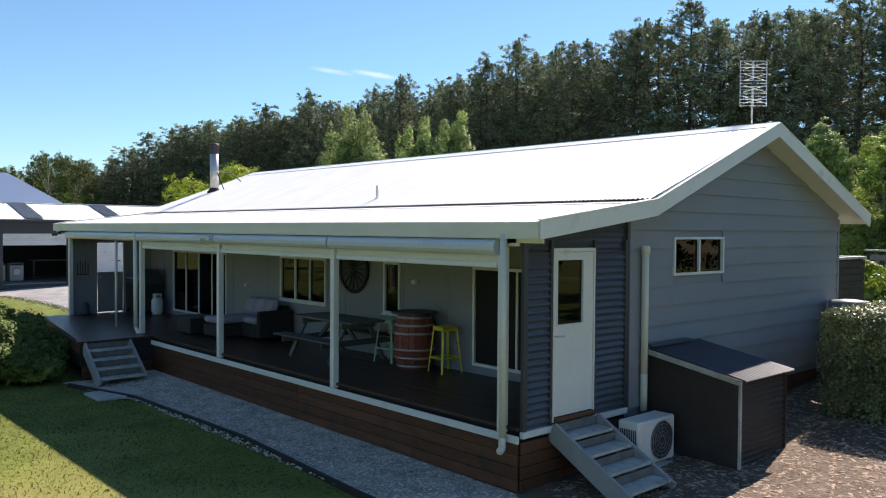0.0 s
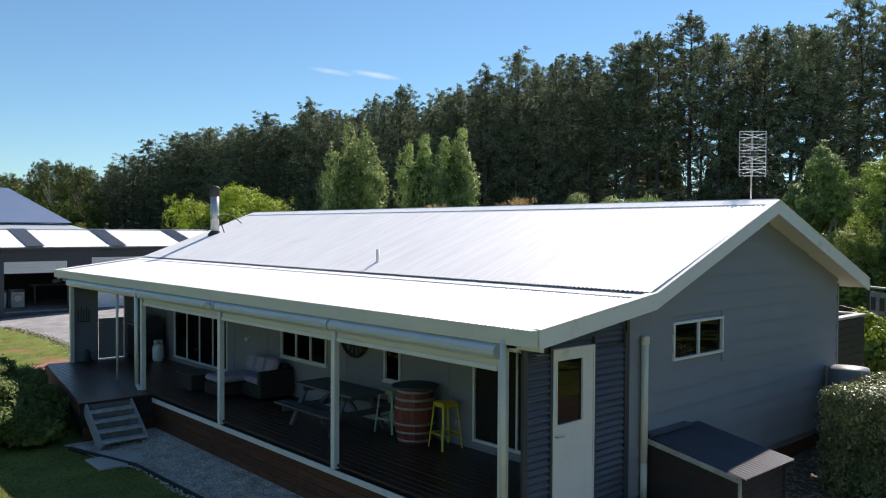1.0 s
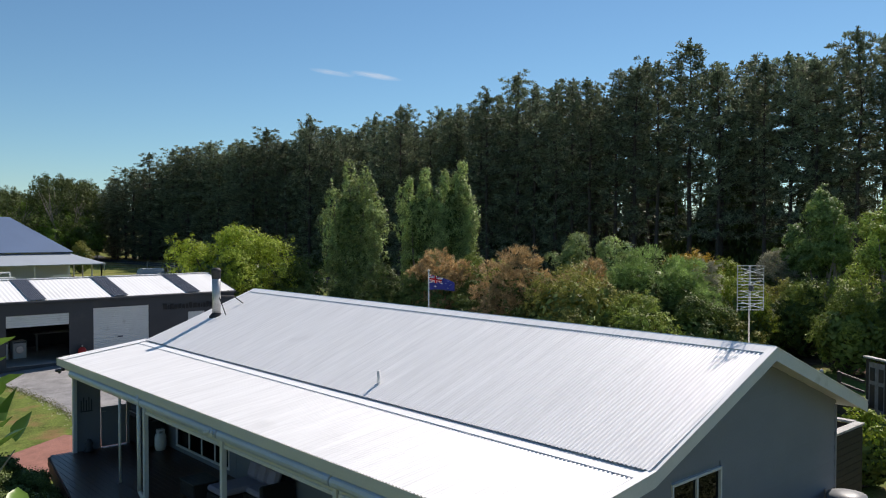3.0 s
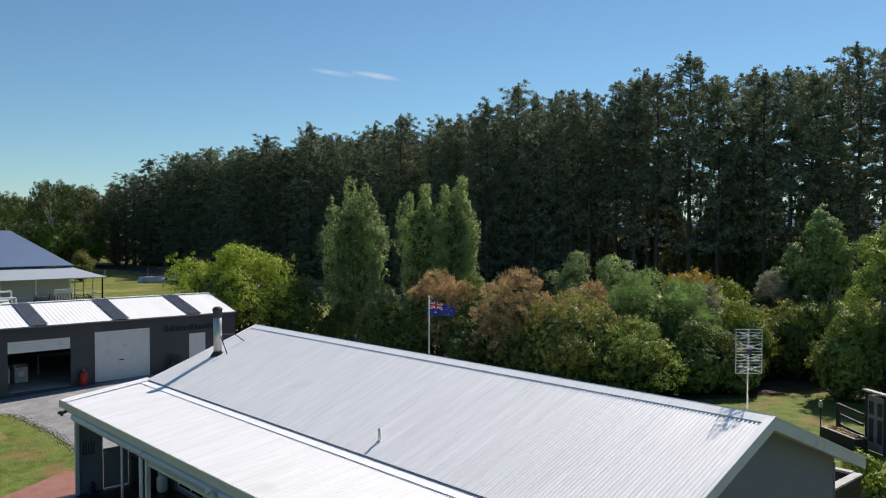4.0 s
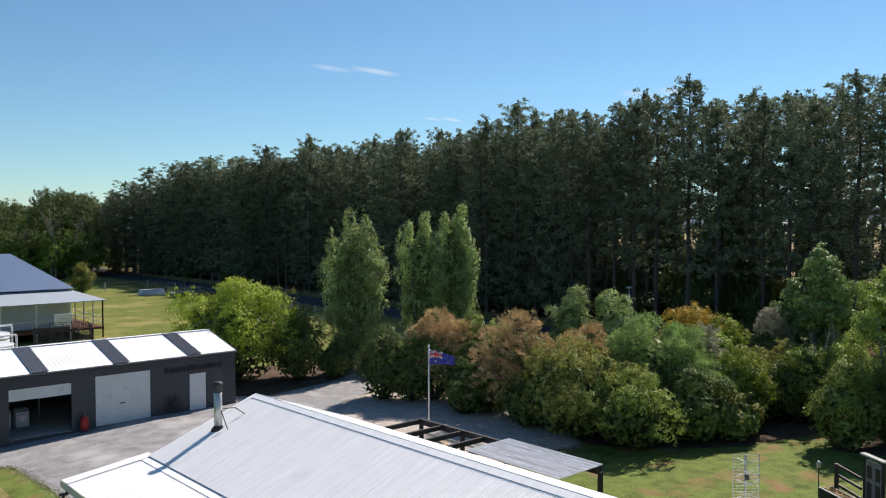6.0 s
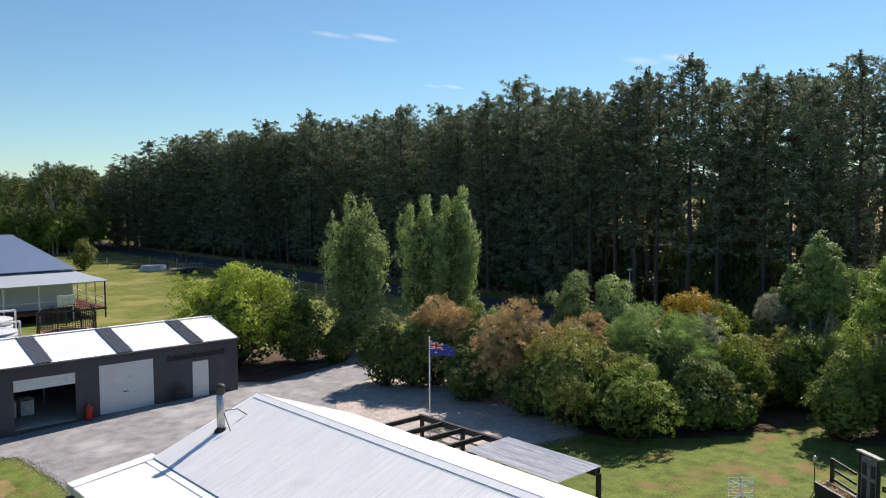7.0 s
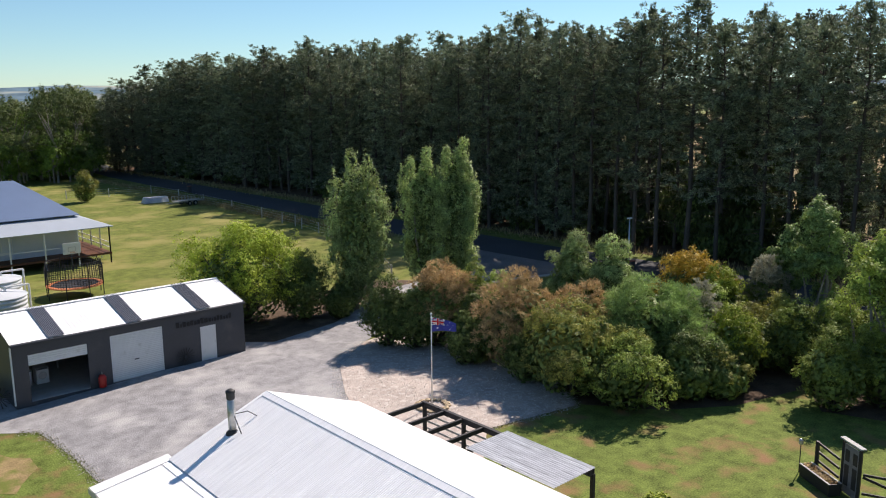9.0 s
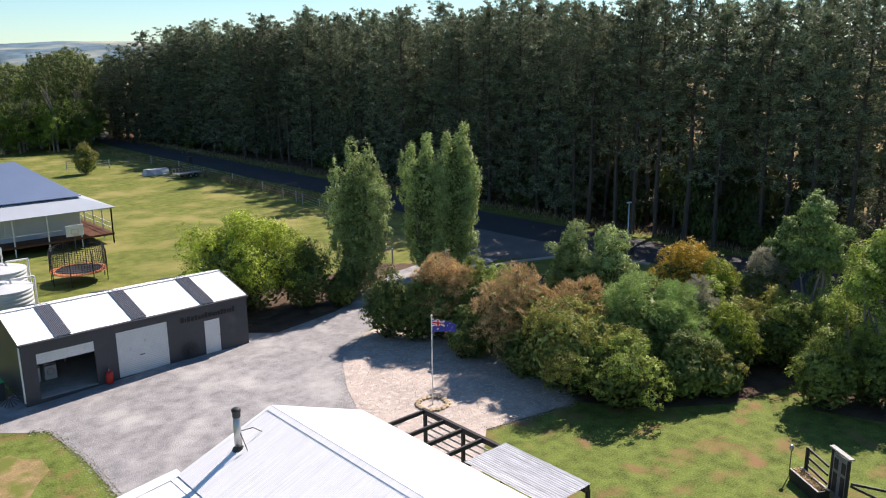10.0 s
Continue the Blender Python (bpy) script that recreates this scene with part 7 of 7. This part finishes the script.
for k, (x, y) in enumerate(fx):
    part("post", tube(B(), (x, y, -0.1), (x, y, 1.3), 0.07, n=8), M["grey_timber"], wf)
for z in (0.3, 0.6, 0.9, 1.2):
    part("wire", pipe(B(), [(x, y, z) for x, y in fx], 0.012, 4), M["steel"], wf)
for y in (66, 70, 75):
    part("post", tube(B(), (40.0 + (y - 66) * 0.1, y, -0.1), (40.0 + (y - 66) * 0.1, y, 1.2), 0.06, n=8), M["grey_timber"], wf)
lp = thing("street_lamp", "grey steel street lamp with a flat head", "street lamp", at=(44.0, 29.0, 0.57))
part("pole", tube(B(), (0, 0, 0), (0, 0, 5.0), 0.07, 0.05, 12), M["steel"], lp, "", True)
part("head", box(B(), (-0.22, -0.12, 4.98), (0.22, 0.12, 5.07), 0.03), M["white"], lp)
bn = thing("garden_bench", "brown slatted garden bench among the shrubs", "bench", at=(32.6, 24.6, 0.57))
for k in range(4):
    part("slat", box(B(), (-0.8, -0.25 + k * 0.13, 0.43), (0.8, -0.14 + k * 0.13, 0.46)), M["skirt"], bn)
    part("back_slat", box(B(), (-0.8, 0.28, 0.52 + k * 0.11), (0.8, 0.31, 0.61 + k * 0.11)), M["skirt"], bn)
for x in (-0.7, 0.7):
    part("leg", box(B(), (x - 0.03, -0.22, 0), (x + 0.03, 0.27, 0.42)), M["black_timber"], bn)

# sapling whose top leaves stand close to the camera's way
rng = np.random.default_rng(55)
stem = B()
base = Vector((-6.95, -3.2, 0))
tip = Vector((-6.5, -3.42, 6.3))
mid = Vector((-6.85, -3.25, 3.4))
tube(stem, base, mid, 0.05, 0.035, 8, False)
tube(stem, mid, tip, 0.035, 0.01, 8, False)
clumps = [(-6.33, -3.5, 5.42), (-6.32, -3.5, 6.1), (-6.37, -3.5, 6.42), (-6.36, -3.52, 5.9), (-6.5, -3.4, 6.2), (-6.6, -3.4, 5.2), (-6.75, -3.3, 4.6), (-6.8, -3.2, 4.0), (-6.7, -3.3, 5.6)]
M["broad"] = foliage("broad_green_leaves", (0.08, 0.17, 0.03), (0.22, 0.36, 0.08), 0.4, 0.3)
bm = B()
for c in clumps:
    limbs(stem, mid.lerp(tip, max(0, (c[2] - 3.6) / 3)), [c], 0.01, rng, 5)
    for k in range(7):
        size = rng.uniform(0.07, 0.1)
        m = pose(c[0] - 0.05 + rng.normal(0, 0.045), c[1] + rng.normal(0, 0.06), c[2] + rng.normal(0, 0.09), rng.uniform(20, 80), rng.uniform(-40, 40), rng.uniform(0, 360))
        half = [(0, 0.0, 0), (0.3, 0.14, 0.12), (0.47, 0.42, 0.16), (0.4, 0.72, 0.1), (0.18, 1.0, 0.0), (0, 1.25, -0.1)]
        rim = {s: [bm.verts.new(m @ (Vector((s * x, y, z)) * size)) for x, y, z in half[1:5]] for s in (-1, 1)}
        spine = [bm.verts.new(m @ (Vector((0, y, -0.06 * y)) * size)) for y in (0, 0.42, 0.8, 1.25)]
        for s in (-1, 1):
            r = rim[s]
            for f in ((spine[0], r[0], r[1], spine[1]), (spine[1], r[1], r[2], spine[2]), (spine[2], r[2], r[3], spine[3])):
                bm.faces.new(f if s > 0 else f[::-1])
crown = mesh_of("crown", bm, M["broad"], True)
tree_thing("sapling", "slim young tree with broad glossy green leaves", "tree", "", stem, M["pale_bark"], crown)

# thin high cloud streaks that glow by emission in place of sunlight
mc = bpy.data.materials.new("thin_cloud")
mc.use_nodes = True
N_, L_ = mc.node_tree.nodes, mc.node_tree.links
em, tpn, mx = N_.new("ShaderNodeEmission"), N_.new("ShaderNodeBsdfTransparent"), N_.new("ShaderNodeMixShader")
em.inputs["Color"].default_value, em.inputs["Strength"].default_value = (1, 1, 1, 1), 0.75
tc, nz, gr = N_.new("ShaderNodeTexCoord"), N_.new("ShaderNodeTexNoise"), N_.new("ShaderNodeTexGradient")
gr.gradient_type = "SPHERICAL"
mp = N_.new("ShaderNodeMapping")
mp.inputs["Location"].default_value, mp.inputs["Scale"].default_value = (-1, -1, 0), (2, 2, 1)
L_.new(tc.outputs["Generated"], mp.inputs["Vector"])
L_.new(mp.outputs["Vector"], gr.inputs["Vector"])
nz.inputs["Scale"].default_value, nz.inputs["Detail"].default_value = 5, 6
L_.new(tc.outputs["Generated"], nz.inputs["Vector"])
mu = N_.new("ShaderNodeMath")
mu.operation = "MULTIPLY"
L_.new(gr.outputs["Fac"], mu.inputs[0])
L_.new(nz.outputs["Fac"], mu.inputs[1])
L_.new(mu.outputs[0], mx.inputs[0])
L_.new(tpn.outputs[0], mx.inputs[1])
L_.new(em.outputs[0], mx.inputs[2])
L_.new(mx.outputs[0], N_["Material Output"].inputs["Surface"])


def cloud(way, length, height, tilt):
    c = Vector(way).normalized() * 4300
    right = Vector((way[1], -way[0], 0)).normalized()
    up = right.cross(Vector(way).normalized())
    r2 = right * math.cos(tilt) + up * math.sin(tilt)
    u2 = right * -math.sin(tilt) + up * math.cos(tilt)
    bm = B()
    g = [[bm.verts.new((length * (i / 20 - 0.5), height * (j / 4 - 0.5), 8 * math.sin(i * 0.7 + j))) for j in range(5)] for i in range(21)]
    for i in range(20):
        for j in range(4):
            bm.faces.new((g[i][j], g[i + 1][j], g[i + 1][j + 1], g[i][j + 1]))
    ob = structure("backdrop_cloud", bm, mc, "thin white streak of high cloud", "cloud", True)
    ob.matrix_world = Matrix.Translation(c) @ Matrix((r2, u2, r2.cross(u2))).transposed().to_4x4()
    ob.visible_shadow = False


cloud((0.582, 0.791, 0.1895), 640, 42, -0.07)
cloud((0.82, 0.52, 0.155), 560, 60, -0.02)
cloud((0.667, 0.733, 0.132), 290, 24, -0.06)
